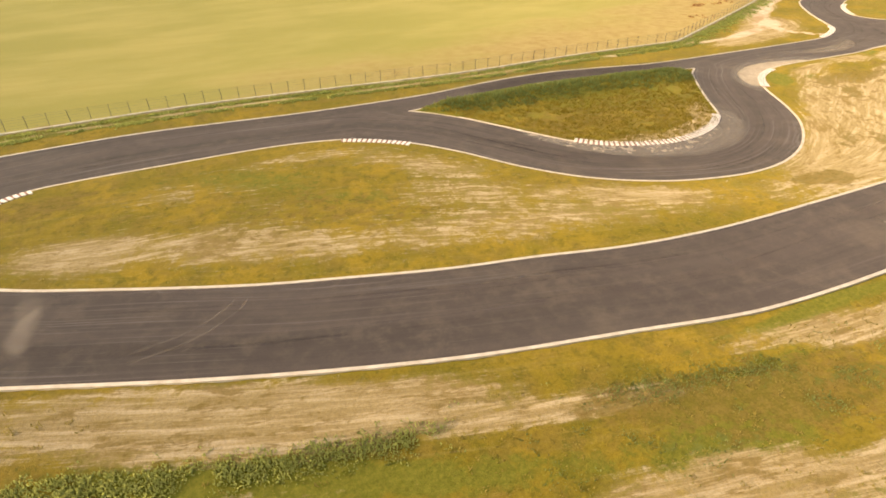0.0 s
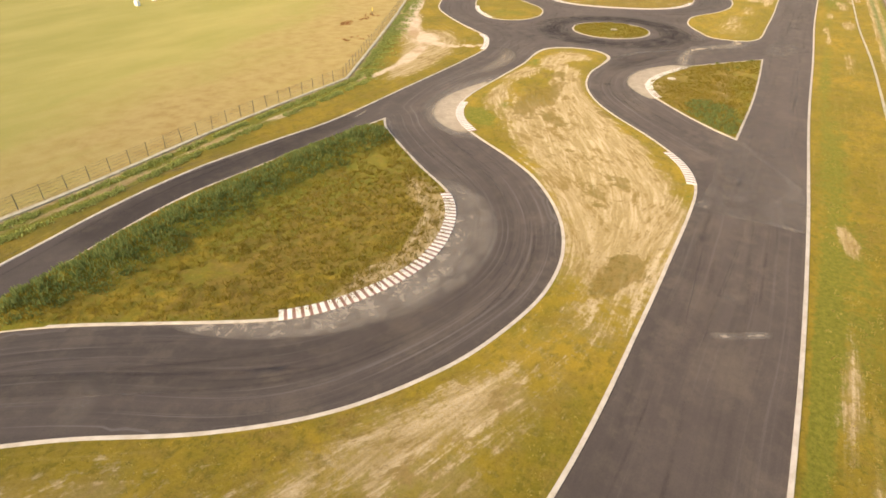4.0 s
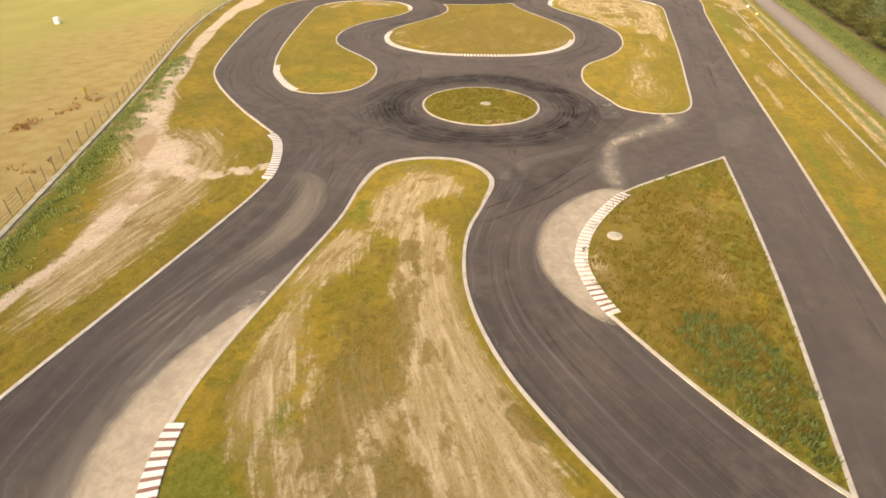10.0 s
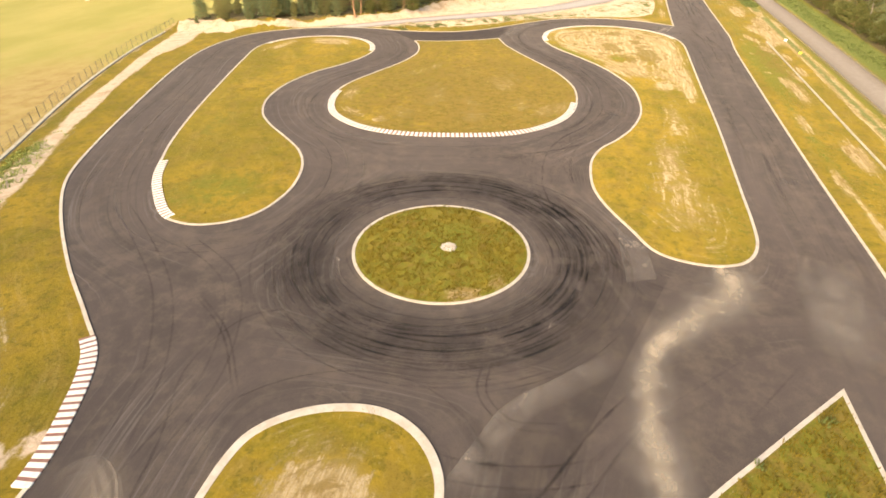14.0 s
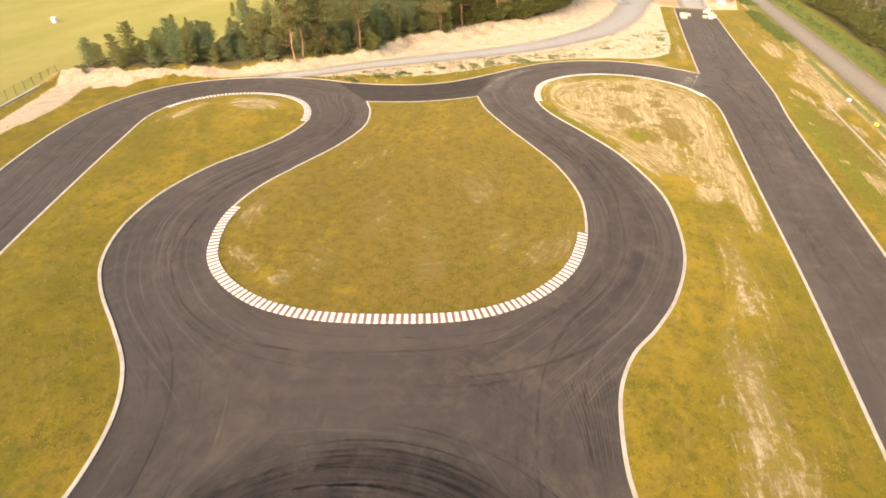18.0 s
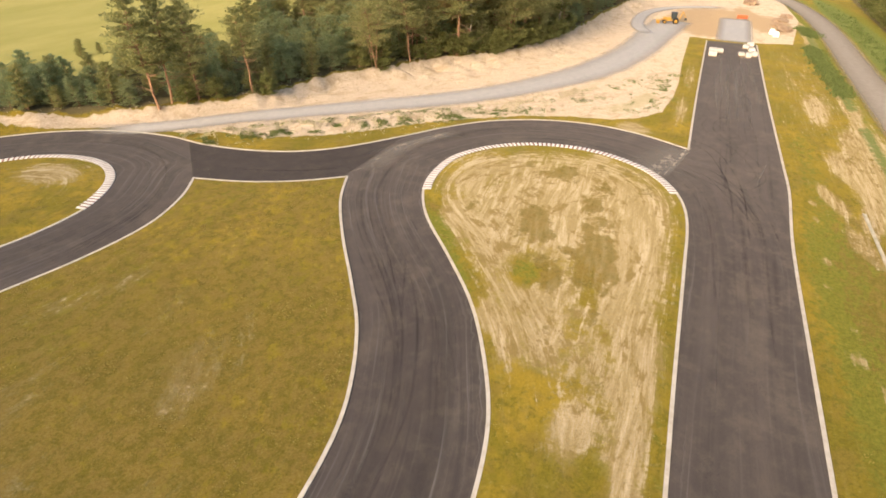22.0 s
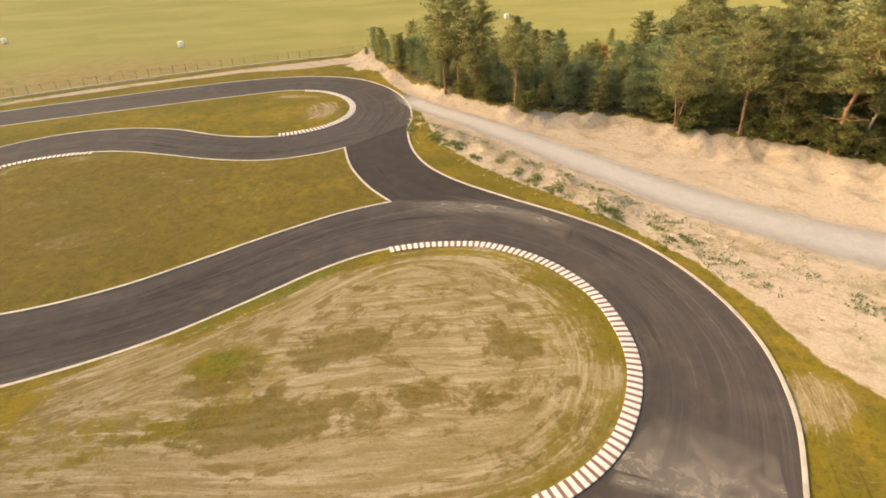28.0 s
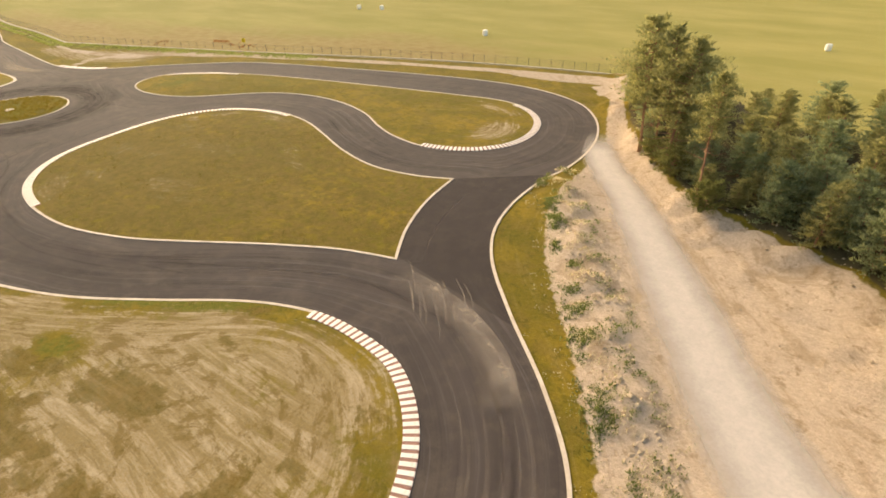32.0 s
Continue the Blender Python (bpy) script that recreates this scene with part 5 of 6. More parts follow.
for x, y, r in ((125.4, 26.0, 0.7), (115.2, 31.1, 0.7)):
    dust.append(film(np.array([(x - r, y + 0.3 * r), (x - 0.4 * r, y), (x + 0.4 * r, y), (x + r, y - 0.4 * r)]), r, DUST, 0.0412, fade=1, cover=0.85, sides=(0, 1, 0)))
thin.append(film(spline([(-13.5, 33.5), (-13.2, 30.5), (-13.9, 27)], 0.5), 0.9, THIN_DUST, 0.0402, cover=0.8, sides=(0, 1, 1, 0)))
for s in (-0.4, 0.4):
    thin.append(film(offset(spline([(-0.9, 28.3), (-1.9, 26.8), (-4.4, 25.3), (-8.4, 24.6)], 0.4), s), 0.12, THIN_DUST, 0.0404, cover=0.45))
thin.append(film(spline([(44.6, 17.6), (45.6, 15.9), (46.8, 14.2)], 0.4), 0.4, THIN_DUST, 0.0402, fade=2, cover=1.5, sides=(0, 0.5, 1, 0.5, 0)))
thin.append(film(spline([(206.6, 26.2), (210.5, 25.2), (215.0, 24.3)], 0.4), 0.5, THIN_DUST, 0.0404, fade=1, cover=1.9))
near_side, far_side = spline([(206.9, 26.7), (210.6, 25.4), (214.3, 23.9)], 0.5), spline([(210.0, 30.0), (212.4, 29.0), (215.3, 27.4)], 0.5)
far_side = far_side[np.linspace(0, len(far_side) - 1, len(near_side)).astype(int)]
m = len(near_side)
sheet = np.vstack([near_side, 0.5 * (near_side + far_side), far_side])
thin.append((np.c_[sheet, np.full(3 * m, 0.0402)], [(j * m + i, j * m + i + 1, (j + 1) * m + i + 1, (j + 1) * m + i) for j in range(2) for i in range(m - 1)], np.repeat([1.5, 0.95, 0.15], m)))
for a, b, w, c in (((60.2, 21.2), (60.9, 13.1), 0.09, 1.5), ((77.9, 19.9), (72.5, 16.5), 0.5, 0.5), ((72.5, 16.5), (68.2, 13.7), 0.4, 0.5), ((214.4, 16.1), (209, 17.2), 0.1, 1.4),
                   ((118.9, 53.9), (118.5, 53.5), 0.22, 1.8), ((118.7, 53.7), (116.6, 52.6), 0.07, 0.9), ((118.6, 53.6), (115.9, 52.7), 0.05, 0.7), ((62, 57.6), (64.4, 57.8), 0.3, 1.2)):
    line = np.linspace(a, b, 12)
    thin.append(film(line, w, THIN_DUST, 0.0408, fade=1, cover=c))
for a in ((212.9, 18.2), (211.4, 16.9), (205.9, 17.0), (206.7, 18.9), (208.9, 21.3), (207.6, 21.0), (36.8, 33.2), (41.2, 29.8), (47.4, 31.2), (48.2, 33.6), (45.0, 30.4)):
    line = np.array(a) + np.linspace(0, 1, 6)[:, None] * rng.normal(0, 1.0, 2)
    thin.append(film(line, 0.07, THIN_DUST, 0.0408, fade=1, cover=0.8))
for k in range(70):
    x, y = rng.uniform(20, 215), rng.uniform(15, 60)
    a = rng.uniform(0, math.pi)
    line = np.array((x, y)) + np.linspace(-1, 1, 8)[:, None] * np.array((math.cos(a), math.sin(a))) * rng.uniform(0.5, 2.5)
    smear = film(line, rng.uniform(0.3, 1.3), THIN_DUST, 0.0396, fade=3, cover=rng.uniform(0.1, 0.4), sides=(0, 0.6, 1, 0.6, 0))
    if math.dist((x, y), (124, 18.5)) > 6:
        thin.append(smear)
for k in range(14):
    x, y, l = rng.uniform(117.5, 128), 18.6 + rng.normal(0, 1.3), rng.uniform(1.2, 3.6)
    thin.append(film(spline([(x, y), (x + 0.5 * l, y - 0.25 * l), (x + l, y - 0.42 * l)], 0.4), rng.uniform(0.15, 0.6), THIN_DUST, 0.0398 + 0.00003 * k, fade=4, cover=rng.uniform(0.2, 0.55), sides=(0, 0.7, 1, 0.5, 0)))
for pts, w, cv in (([(94, 55), (101, 56.6), (108, 60.5), (114, 68), (120, 76)], 3.3, 0.5), ([(150, 92), (140, 87.5), (130, 82.8), (122, 78)], 3.2, 0.35), ([(110, 33.5), (117, 28), (124, 20.5), (131, 17.5)], 2.4, 0.3)):
    scuff.append(film(spline(pts, 0.6), w, SCUFF, 0.0342, fade=8, cover=cv, sides=(0.3, 0.9, 1, 0.9, 0.3)))
for k in range(16):
    x0, y0, bend = rng.uniform(222, 240), rng.uniform(16.4, 22.6), rng.uniform(-0.6, 0.6)
    thin.append(film(spline([(x0, y0), (x0 + 9, y0 + bend), (x0 + 18, y0 - 0.5 * bend), (x0 + 29, y0 + 0.4 * bend)], 0.6), rng.uniform(0.08, 0.32), THIN_DUST, 0.0403, fade=8, cover=rng.uniform(0.4, 0.9), sides=(0, 0.8, 1, 0.7, 0)))
worn = spline([(60.6, 17.2), (66, 17.0), (72, 17.6), (80, 18.2), (90, 18.8)], 0.6)
scuff.append(film(worn, np.interp(np.linspace(0, 1, len(worn)), [0, 0.3, 1], [4.0, 3.6, 2.4]), SCUFF, 0.0344, taper=False, cover=np.interp(np.linspace(0, 1, len(worn)), [0, 0.4, 1], [2.0, 1.3, 0.0]), sides=(0.8, 1, 0.8, 0.5, 0.9, 1, 0.8)))
# darker new asphalt of the link between the two bends, and paler old patches
near_side, far_side = spline([(193.3, 56), (190.4, 60), (188, 65), (186.5, 70.3)], 0.5)[1:], spline([(205.0, 55.6), (199, 60.7), (196, 64.8), (194.2, 69.8), (193.3, 77.5)], 0.5)
far_side = far_side[np.linspace(0, len(far_side) - 1, len(near_side)).astype(int)]
n = len(near_side)
fresh.append((np.c_[np.vstack([near_side, far_side]), np.full(2 * n, 0.034)], [(i, i + 1, n + i + 1, n + i) for i in range(n - 1)], np.ones(2 * n)))
fresh.append(film(spline([(63, 58.2), (52, 58.5), (42, 59.5), (30, 58.2)], 0.5), 1.6, FRESH, 0.034, fade=4, sides=(0.6, 1, 0.6)))
fresh.append(film(np.linspace((126.5, 31.5), (96.5, 40.8), 30), 2.6, FRESH, 0.034, fade=4, cover=0.5, sides=(0, 1, 1)))
LAYERS = collections.Counter()


def sparse(pieces, most):
    """Leaves out a deposit where too many lie over one another already."""
    kept = []
    for v, f, c in pieces:
        q = np.array(f)
        s = np.linspace(0, 1, max(2, int(np.linalg.norm(v[q[0, 0]] - v[q[0, 3]]) / 0.2)))
        cells = set()
        for u in s:
            a = v[q[:, 0], :2] * (1 - u) + v[q[:, 3], :2] * u
            cells |= set(map(tuple, np.floor(a / 0.35).astype(int)))
        if all(LAYERS[k] < most for k in cells):
            kept.append((v, f, c))
            LAYERS.update(cells)
    return kept


fresh, dust, thin = sparse(fresh, 6), sparse(dust, 6), sparse(thin, 6)
rubber, scuff = sparse(rubber[:1], 9) + sparse(rubber[:0:-1], 6), sparse(scuff, 5)
films("rubber_marks", "dark curved tyre marks", rubber, RUBBER, asphalt)
films("pale_scuffs", "pale worn streaks along the driving line", scuff, SCUFF, asphalt)
films("thin_dust", "thin dust trails on the asphalt", thin, THIN_DUST, asphalt)
films("sand_dust", "beige sand spilled beside the kerbs", dust, DUST, asphalt)
films("new_asphalt_patch", "darker freshly laid asphalt patches", fresh, FRESH, asphalt)

# ---- lanes outside the track ----
ragged = np.array([0.35 * noise.noise(Vector((k * 0.23, 4.0, 0))) + 0.25 * noise.noise(Vector((k * 0.7, 9.0, 0))) for k in range(len(LANE))])
v, f, c = film(LANE, np.interp(np.arange(len(LANE)), [0, 8, 25, 45, 61, 75, 95, 125], [1.7, 2.1, 2.5, 3.1, 3.5, 4.3, 4.3, 4.8]) + ragged, GRAVEL, 0.075, taper=False, sides=(0, 0.5, 0.8, 1, 1, 1, 0.8, 0.5, 0))
c = (c.reshape(9, -1) * np.clip((np.arange(len(LANE)) - 2) / 6.0, 0, 1)).ravel()
tagged(new("gravel_lane", mesh_from("gravel_lane", v, f, GRAVEL, (("film", (c * 0, c * 0, c)),))), "pale grey gravel lane leading past the wood", "road", kind="structure")
v, f, c = film(DIRT_ROAD, 3.1, TRACK_DIRT, 0.07, taper=False, sides=(0, 0.8, 1, 1, 0.8, 0))
tagged(new("dirt_road", mesh_from("dirt_road", v, f, TRACK_DIRT, (("film", (c * 0, c * 0, c)),))), "beige dirt road beside the wood", "road", kind="structure")
v, f, c = film(np.linspace((272, 19), (297, 18.5), 30), 3.4, GRAVEL, 0.07, fade=3, sides=(0.3, 1, 1, 1, 0.3))
tagged(new("gravel_bed", mesh_from("gravel_bed", v, f, GRAVEL, (("film", (c * 0, c * 0, c)),))), "pinkish gravel bed prepared beyond the straight", "road", kind="structure")
v, f, c = film(spline([(272, 34.5), (279, 37.6), (289, 38.2), (297, 36.8), (303, 33), (307, 27.5), (309, 20.5)], 1.0), 1.7, GRAVEL, 0.16, fade=4, sides=(0, 1, 1, 1, 0))
tagged(new("haul_road", mesh_from("haul_road", v, f, GRAVEL, (("film", (c * 0, c * 0, c)),))), "pale sandy haul road curving round the yard", "road", kind="structure")
tagged(new("drain_edge", band(spline([(58, 5.8), (90, 6.0), (122, 6.4), (150, 7.4), (180, 7.8), (206, 8.2)], 1.0), 0.13, 0.1, "drain_edge", PLINTH, closed=False)),
       "thin pale concrete drain edge in the grass", "edging", kind="structure")

# ---- fence ----
fence = tagged(new("wire_fence"), "wire fence with thin dark posts along a crop field", "fence")
fence.location = (*map(float, FENCE[0]), 0.0)
bm = bmesh.new()
tube(bm, 0, 0, 0, 0.03, 0.027, 1.4, sides=8)
box(bm, 0, 0, 1.41, 0.07, 0.07, 0.03)
post_mesh = bpy.data.meshes.new("post")
bm.to_mesh(post_mesh)
bm.free()
post_mesh.materials.append(POST)
base = np.array(fence.location[:2])
for k, q in enumerate(FENCE):
    ob = new("post", post_mesh)
    ob.parent = fence
    ob.matrix_basis = pose(q[0] - base[0], q[1] - base[1], 0, rng.normal(0, 1.5), rng.normal(0, 1.5), rng.uniform(0, 90))
for h in (0.25, 0.55, 0.85, 1.15, 1.36):
    n = len(FENCE)
    rows = [np.c_[FENCE - base + (0, dx), np.full(n, h + dz)] for dx, dz in ((-0.008, -0.006), (0.008, -0.006), (0, 0.009))]
    fw = [(a * n + i, a * n + i + 1, (a + 1) % 3 * n + i + 1, (a + 1) % 3 * n + i) for a in range(3) for i in range(n - 1)]
    part("wire", mesh_from("wire", np.vstack(rows), fw, WIRE, smooth=False), WIRE, fence)
tagged(new("fence_plinth", band(offset(FENCE, -0.75), 0.21, 0.12, "fence_plinth", PLINTH, closed=False)), "pale concrete strip at the foot of the fence", "edging", kind="structure")


# ---- trees ----
def needles(sprays, count, size, lift, seed):
    """Loose needle shoots round branch ends: each spray has a centre, an outward way and a reach."""
    r = np.random.default_rng(seed)
    k = len(sprays) * count
    c = np.repeat(np.array([q[0] for q in sprays], float), count, 0)
    out = np.repeat(np.array([q[1] for q in sprays], float), count, 0)
    rad = np.repeat(np.array([q[2] for q in sprays], float), count)[:, None]
    p = c + out * rad * r.uniform(-1.0, 0.9, (k, 1)) + r.normal(size=(k, 3)) * rad * np.array((0.40, 0.40, 0.24))
    axis = 0.55 * out + np.array((0, 0, lift)) + 0.5 * r.normal(size=(k, 3))
    axis /= np.maximum(np.linalg.norm(axis, axis=1)[:, None], 1e-6)
    side = np.cross(axis, r.normal(size=(k, 3)))
    side /= np.maximum(np.linalg.norm(side, axis=1)[:, None], 1e-6)
    s = size * r.uniform(0.6, 1.45, (k, 1))
    v = np.stack([p - 0.2 * s * side, p + 0.2 * s * side, p + s * axis], 1).reshape(-1, 3)
    return v, np.arange(3 * k).reshape(-1, 3)


def limb(bm, a, b, r1, r2, sides=5):
    a, b = Vector(a), Vector(b)
    d = b - a
    m = Matrix.Translation((a + b) / 2) @ d.to_track_quat('Z', 'Y').to_matrix().to_4x4()
    bmesh.ops.create_cone(bm, cap_ends=False, segments=sides, radius1=r1, radius2=r2, depth=d.length, matrix=m)


def tree(name, label, category, tall, crown_from, wide, clumps, leaf_mat, bark, seed, shape, size, count, stems=1, lift=0.45):
    """A tapered, slightly bent trunk with limbs that carry loose sprays of shoots, with gaps between them."""
    r = random.Random(seed)
    root = tagged(new(name), label, category, group="trees of the wood")
    bm = bmesh.new()
    sprays = []
    for s in range(stems):
        bend = [Vector((r.uniform(-0.55, 0.55), r.uniform(-0.55, 0.55), 0)) for _ in range(8)]
        base_at = Vector((r.uniform(-0.5, 0.5), r.uniform(-0.5, 0.5), 0)) * (stems > 1)
        lean = Vector((r.uniform(-0.06, 0.06), r.uniform(-0.06, 0.06), 0)) * (2.2 if stems > 1 else 1)
        spine = [base_at + lean * (tall * k / 7) + bend[k] * 0.055 * tall * (k / 7) ** 0.6 * (stems < 3 or k > 0) + Vector((0, 0, tall * 0.97 * k / 7 - (0.2 if k == 0 else 0))) for k in range(8)]
        thick = (0.0092 * tall + 0.015) / (1.0 + 0.16 * (stems - 1))
        for k in range(7):
            limb(bm, spine[k], spine[k + 1], thick * (1 - k / 7.3), thick * (1 - (k + 1) / 7.3), 8)
        own = clumps // stems
        for k in range(own):
            u = ((k + r.random()) / own)
            h = crown_from + (0.99 - crown_from) * u
            f = h * 7
            i = min(6, int(f))
            at = spine[i].lerp(spine[i + 1], f - i)
            reach = wide * shape(u) * r.uniform(0.35, 1.0) ** 0.7 * r.uniform(0.75, 1.12)
            a = k * 2.4 + r.uniform(-0.5, 0.5)
            tip = at + Vector((math.cos(a) * reach, math.sin(a) * reach, reach * r.uniform(-0.08, 0.34) + 0.1))
            way = (tip - at).normalized()
            for share, grow in ((0.97, 1.0), (0.66, 0.85), (0.4, 0.6))[:2 + (reach > 0.45 * wide)]:
                veer = Vector((-way.y, way.x, 0)) * r.uniform(-0.32, 0.32) * reach * share
                sprays.append(((at.lerp(tip, share) + veer)[:], way[:], (0.10 * wide + 0.20 * reach) * grow * r.uniform(0.7, 1.3)))
            if reach > 0.5:
                limb(bm, at - Vector((0, 0, 0.12)), at.lerp(tip, 0.85), 0.012 + 0.0025 * tall, 0.01, 4)
    for k in range(9 if crown_from >= 0.3 else 0):
        h = r.uniform(0.14, crown_from + 0.06)
        i = min(6, int(h * 7))
        at = spine[i].lerp(spine[i + 1], h * 7 - i)
        a, l = r.uniform(0, 6.3), r.uniform(0.7, 2.0)
        mid = at + Vector((math.cos(a) * l * 0.5, math.sin(a) * l * 0.5, r.uniform(-0.1, 0.15)))
        tip = mid + Vector((math.cos(a + 0.4) * l * 0.5, math.sin(a + 0.4) * l * 0.5, r.uniform(-0.15, 0.5)))
        limb(bm, at, mid, 0.036, 0.024, 4)
        limb(bm, mid, tip, 0.024, 0.008, 4)
    part("trunk", bm, bark, root)
    v, f = needles(sprays, count, size, lift, seed)
    part("crown", mesh_from("crown", v, f, leaf_mat, smooth=False), leaf_mat, root)
    return root


pine_shape = lambda u: (0.6 + 1.15 * u if u < 0.35 else max(0.16, 1.0 - (max(0.0, u - 0.35) / 0.68) ** 1.6))
bush_shape = lambda u: max(0.12, (1.02 - u) ** 0.62 * (0.86 + 0.42 * u))
round_shape = lambda u: max(0.2, math.sin(math.pi * (0.12 + 0.8 * u)))
KINDS = {
    "pine": [tree("pine_tree", "tall Scots pine with bare orange trunk", "tree", 10, cf, w, n, PINE_NEEDLES, PINE_BARK, s, pine_shape, 0.225, 40, st)
             for cf, w, n, s, st in ((0.30, 2.5, 66, 1, 1), (0.36, 2.4, 62, 2, 2), (0.26, 2.6, 74, 3, 1), (0.38, 2.1, 56, 4, 1), (0.30, 3.4, 84, 5, 3), (0.46, 2.1, 52, 6, 1))],
    # same pines, with low sun painted into the crown colour
    "sunlit": [tree("old_pine", "tall Scots pine with evening sunlight painted into its needle colour", "tree", 10, cf, w, n, SUNLIT_NEEDLES, PINE_BARK, s, pine_shape, 0.225, 40)
            for cf, w, n, s in ((0.28, 2.5, 66, 41), (0.34, 2.2, 60, 42))],
    "young": [tree("young_pine", "bushy young pine with branches to the ground", "tree", 6, 0.05, w, n, mt, PINE_BARK, s, bush_shape, 0.205, 34, 1, 0.8)
              for w, n, s, mt in ((2.0, 62, 11, PINE_NEEDLES), (1.75, 58, 12, SPRUCE_NEEDLES), (2.1, 64, 13, SPRUCE_NEEDLES), (1.55, 56, 14, PINE_NEEDLES))],
    "birch": [tree("birch_tree", "slim birch with pale trunk and sparse leaves", "tree", 10, 0.4, 1.5, 44, BROADLEAF, BIRCH_BARK, 21, round_shape, 0.17, 40, 1, 0.1)],
    "withered": [tree("withered_bush", "withered orange-brown bush behind the wood", "shrub", 1.8, 0.05, 1.0, 30, DRY_LEAF, PINE_BARK, 33, round_shape, 0.13, 40)],
    "shrub": [tree("shrub", "low green shrub at the wood's edge", "shrub", 1.8, 0.05, 1.1, 30, BROADLEAF, PINE_BARK, s, round_shape, 0.13, 44) for s in (31, 32)],
}
USED = set()


def plant(kind, x, y, tall, pick=None):
    """Sets a tree on the ground, turned and scaled."""
    stock = KINDS[kind]
    ob = stock[rng.integers(len(stock)) if pick is None else pick]
    own = {"pine": 10.0, "sunlit": 10.0, "young": 6.0, "birch": 10.0, "shrub": 1.8, "withered": 1.8}[kind]
    s = tall / own
    z = float(height(np.array([(x, y)]))[0]) - 0.05
    m = pose(x, y, z, 0, 0, rng.uniform(0, 360)) @ Matrix.Diagonal((s * rng.uniform(1.0, 1.3), s * rng.uniform(1.0, 1.3), s, 1))
    if ob.name not in USED:
        USED.add(ob.name)
        ob.matrix_basis = m
    else:
        copy_thing(ob, m)


for kind, x, y, tall, pick in (
    ("pine", 198.6, 87.4, 13.6, 1), ("pine", 199.9, 86.4, 13.0, 3), ("pine", 202.2, 84.0, 12.2, 0), ("pine", 207.2, 79.4, 11.0, 5), ("young", 217.2, 76.6, 5.6, 3),
    ("pine", 224.8, 70.4, 9.6, 4), ("pine", 231.2, 67.4, 9.0, 1), ("pine", 233.6, 66.0, 7.6, 3), ("pine", 237.2, 62.0, 12.2, 3), ("birch", 238.9, 60.6, 11.0, 0),
    ("pine", 245.2, 55.6, 11.8, 0), ("pine", 246.4, 55.0, 11.6, 5), ("pine", 252.4, 52.2, 11.5, 2), ("pine", 262.5, 49.4, 11.0, 1), ("birch", 258.6, 50.4, 10.0, 0),
    ):
    plant(kind, x, y, tall, pick)
for kind, x, y, tall, pick in (
    ("young", 186.6, 109.4, 3.2, 0), ("young", 188.4, 105.0, 4.0, 1), ("young", 190.6, 101.0, 5.0, 2), ("young", 192.8, 97.6, 5.4, 0), ("young", 195.3, 94.0, 5.2, 1), ("young", 192.6, 103.2, 5.6, 0),
    ("young", 195.0, 101.0, 6.0, 2), ("young", 198.2, 97.2, 6.2, 1), ("young", 202.6, 88.2, 5.6, 2), ("shrub", 200.8, 84.6, 2.4, 0), ("shrub", 203.6, 82.2, 2.8, 1), ("shrub", 225.4, 69.6, 1.4, 0),
    ("young", 210.6, 79.0, 5.4, 0), ("young", 205.4, 82.4, 5.8, 1), ("young", 213.6, 79.2, 6.4, 2), ("young", 221.0, 75.8, 6.4, 2), ("shrub", 208.6, 78.0, 1.8, 1), ("shrub", 243.0, 56.6, 2.6, 0), ("shrub", 250, 52.6, 2.4, 1), ("shrub", 255, 50.6, 2.6, 0)):
    plant(kind, x, y, tall, pick)
# back row whose sunlit crowns come from the painted needle colour
for x, y, tall in ((240.6, 66.0, 13.0), (243.8, 68.0, 12.4), (254.6, 60.5, 12.2), (258.0, 62.4, 12.6), (263.0, 57.0, 11.8), (249.0, 62.0, 12.0)):
    plant("sunlit", x, y, tall)
for k in range(26):
    q = FOREST[int(rng.integers(62, 112))] + np.array((0.42, 0.9)) * rng.uniform(0.5, 1.8)
    plant("shrub", *q, rng.uniform(1.4, 2.8))
for x, y, tall in ((227.6, 70.6, 3.2), (235.6, 65.2, 3.6), (241.4, 60.0, 3.4), (248.6, 55.2, 3.8), (254.4, 52.6, 4.2), (260.2, 50.6, 4.4), (267.0, 49.4, 4.0), (272.4, 48.8, 4.6)):
    plant("young", x, y, tall)
plant("withered", 224.0, 104.0, 3.0)
grown = [(199.3, 87.2)]
tries = 0
while len(grown) < 256 and tries < 12000:
    tries += 1
    s = rng.random() ** 0.8
    i = int(s * (len(FOREST) - 30)) + 4
    q = FOREST[i] + np.array((0.55, 0.83)) * (1.6 + 30 * rng.random() ** 1.5)
    if not inside(q[None], WOOD_AREA)[0]:
        continue
    depth = away(q[None], FOREST)[0]
    if q[0] > 274 and depth > 12:
        continue
    if depth < (1.2 if q[0] < 218 else 1.9) or min(math.dist(q, o) for o in grown) < (2.05 if depth < 9 else 2.9):
        continue
    grown.append(tuple(q))
    east = np.clip((q[0] - 206) / 30, 0, 1)
    if q[0] > 234 and rng.random() < 0.3 and depth > 2.5:
        plant("pine", *q, rng.uniform(7.0, 9.0) + 3.0 * east * rng.random())
    else:
        plant("young", *q, rng.uniform(4.2, 6.2) + (1.0 if q[0] < 228 else 1.8) * float(np.clip((depth - 3) / 6, 0, 1)) + 2.2 * east * rng.uniform(0.5, 1.2))
# wood south of the dirt road, and a few bushes out in the field
for k in range(68):
    x = 66 + 265 * (k + rng.random()) / 68
    y = -12.2 - 13 * rng.random() ** 1.6
    plant("pine" if rng.random() < 0.3 else "young", x, y, rng.uniform(6.5, 11))
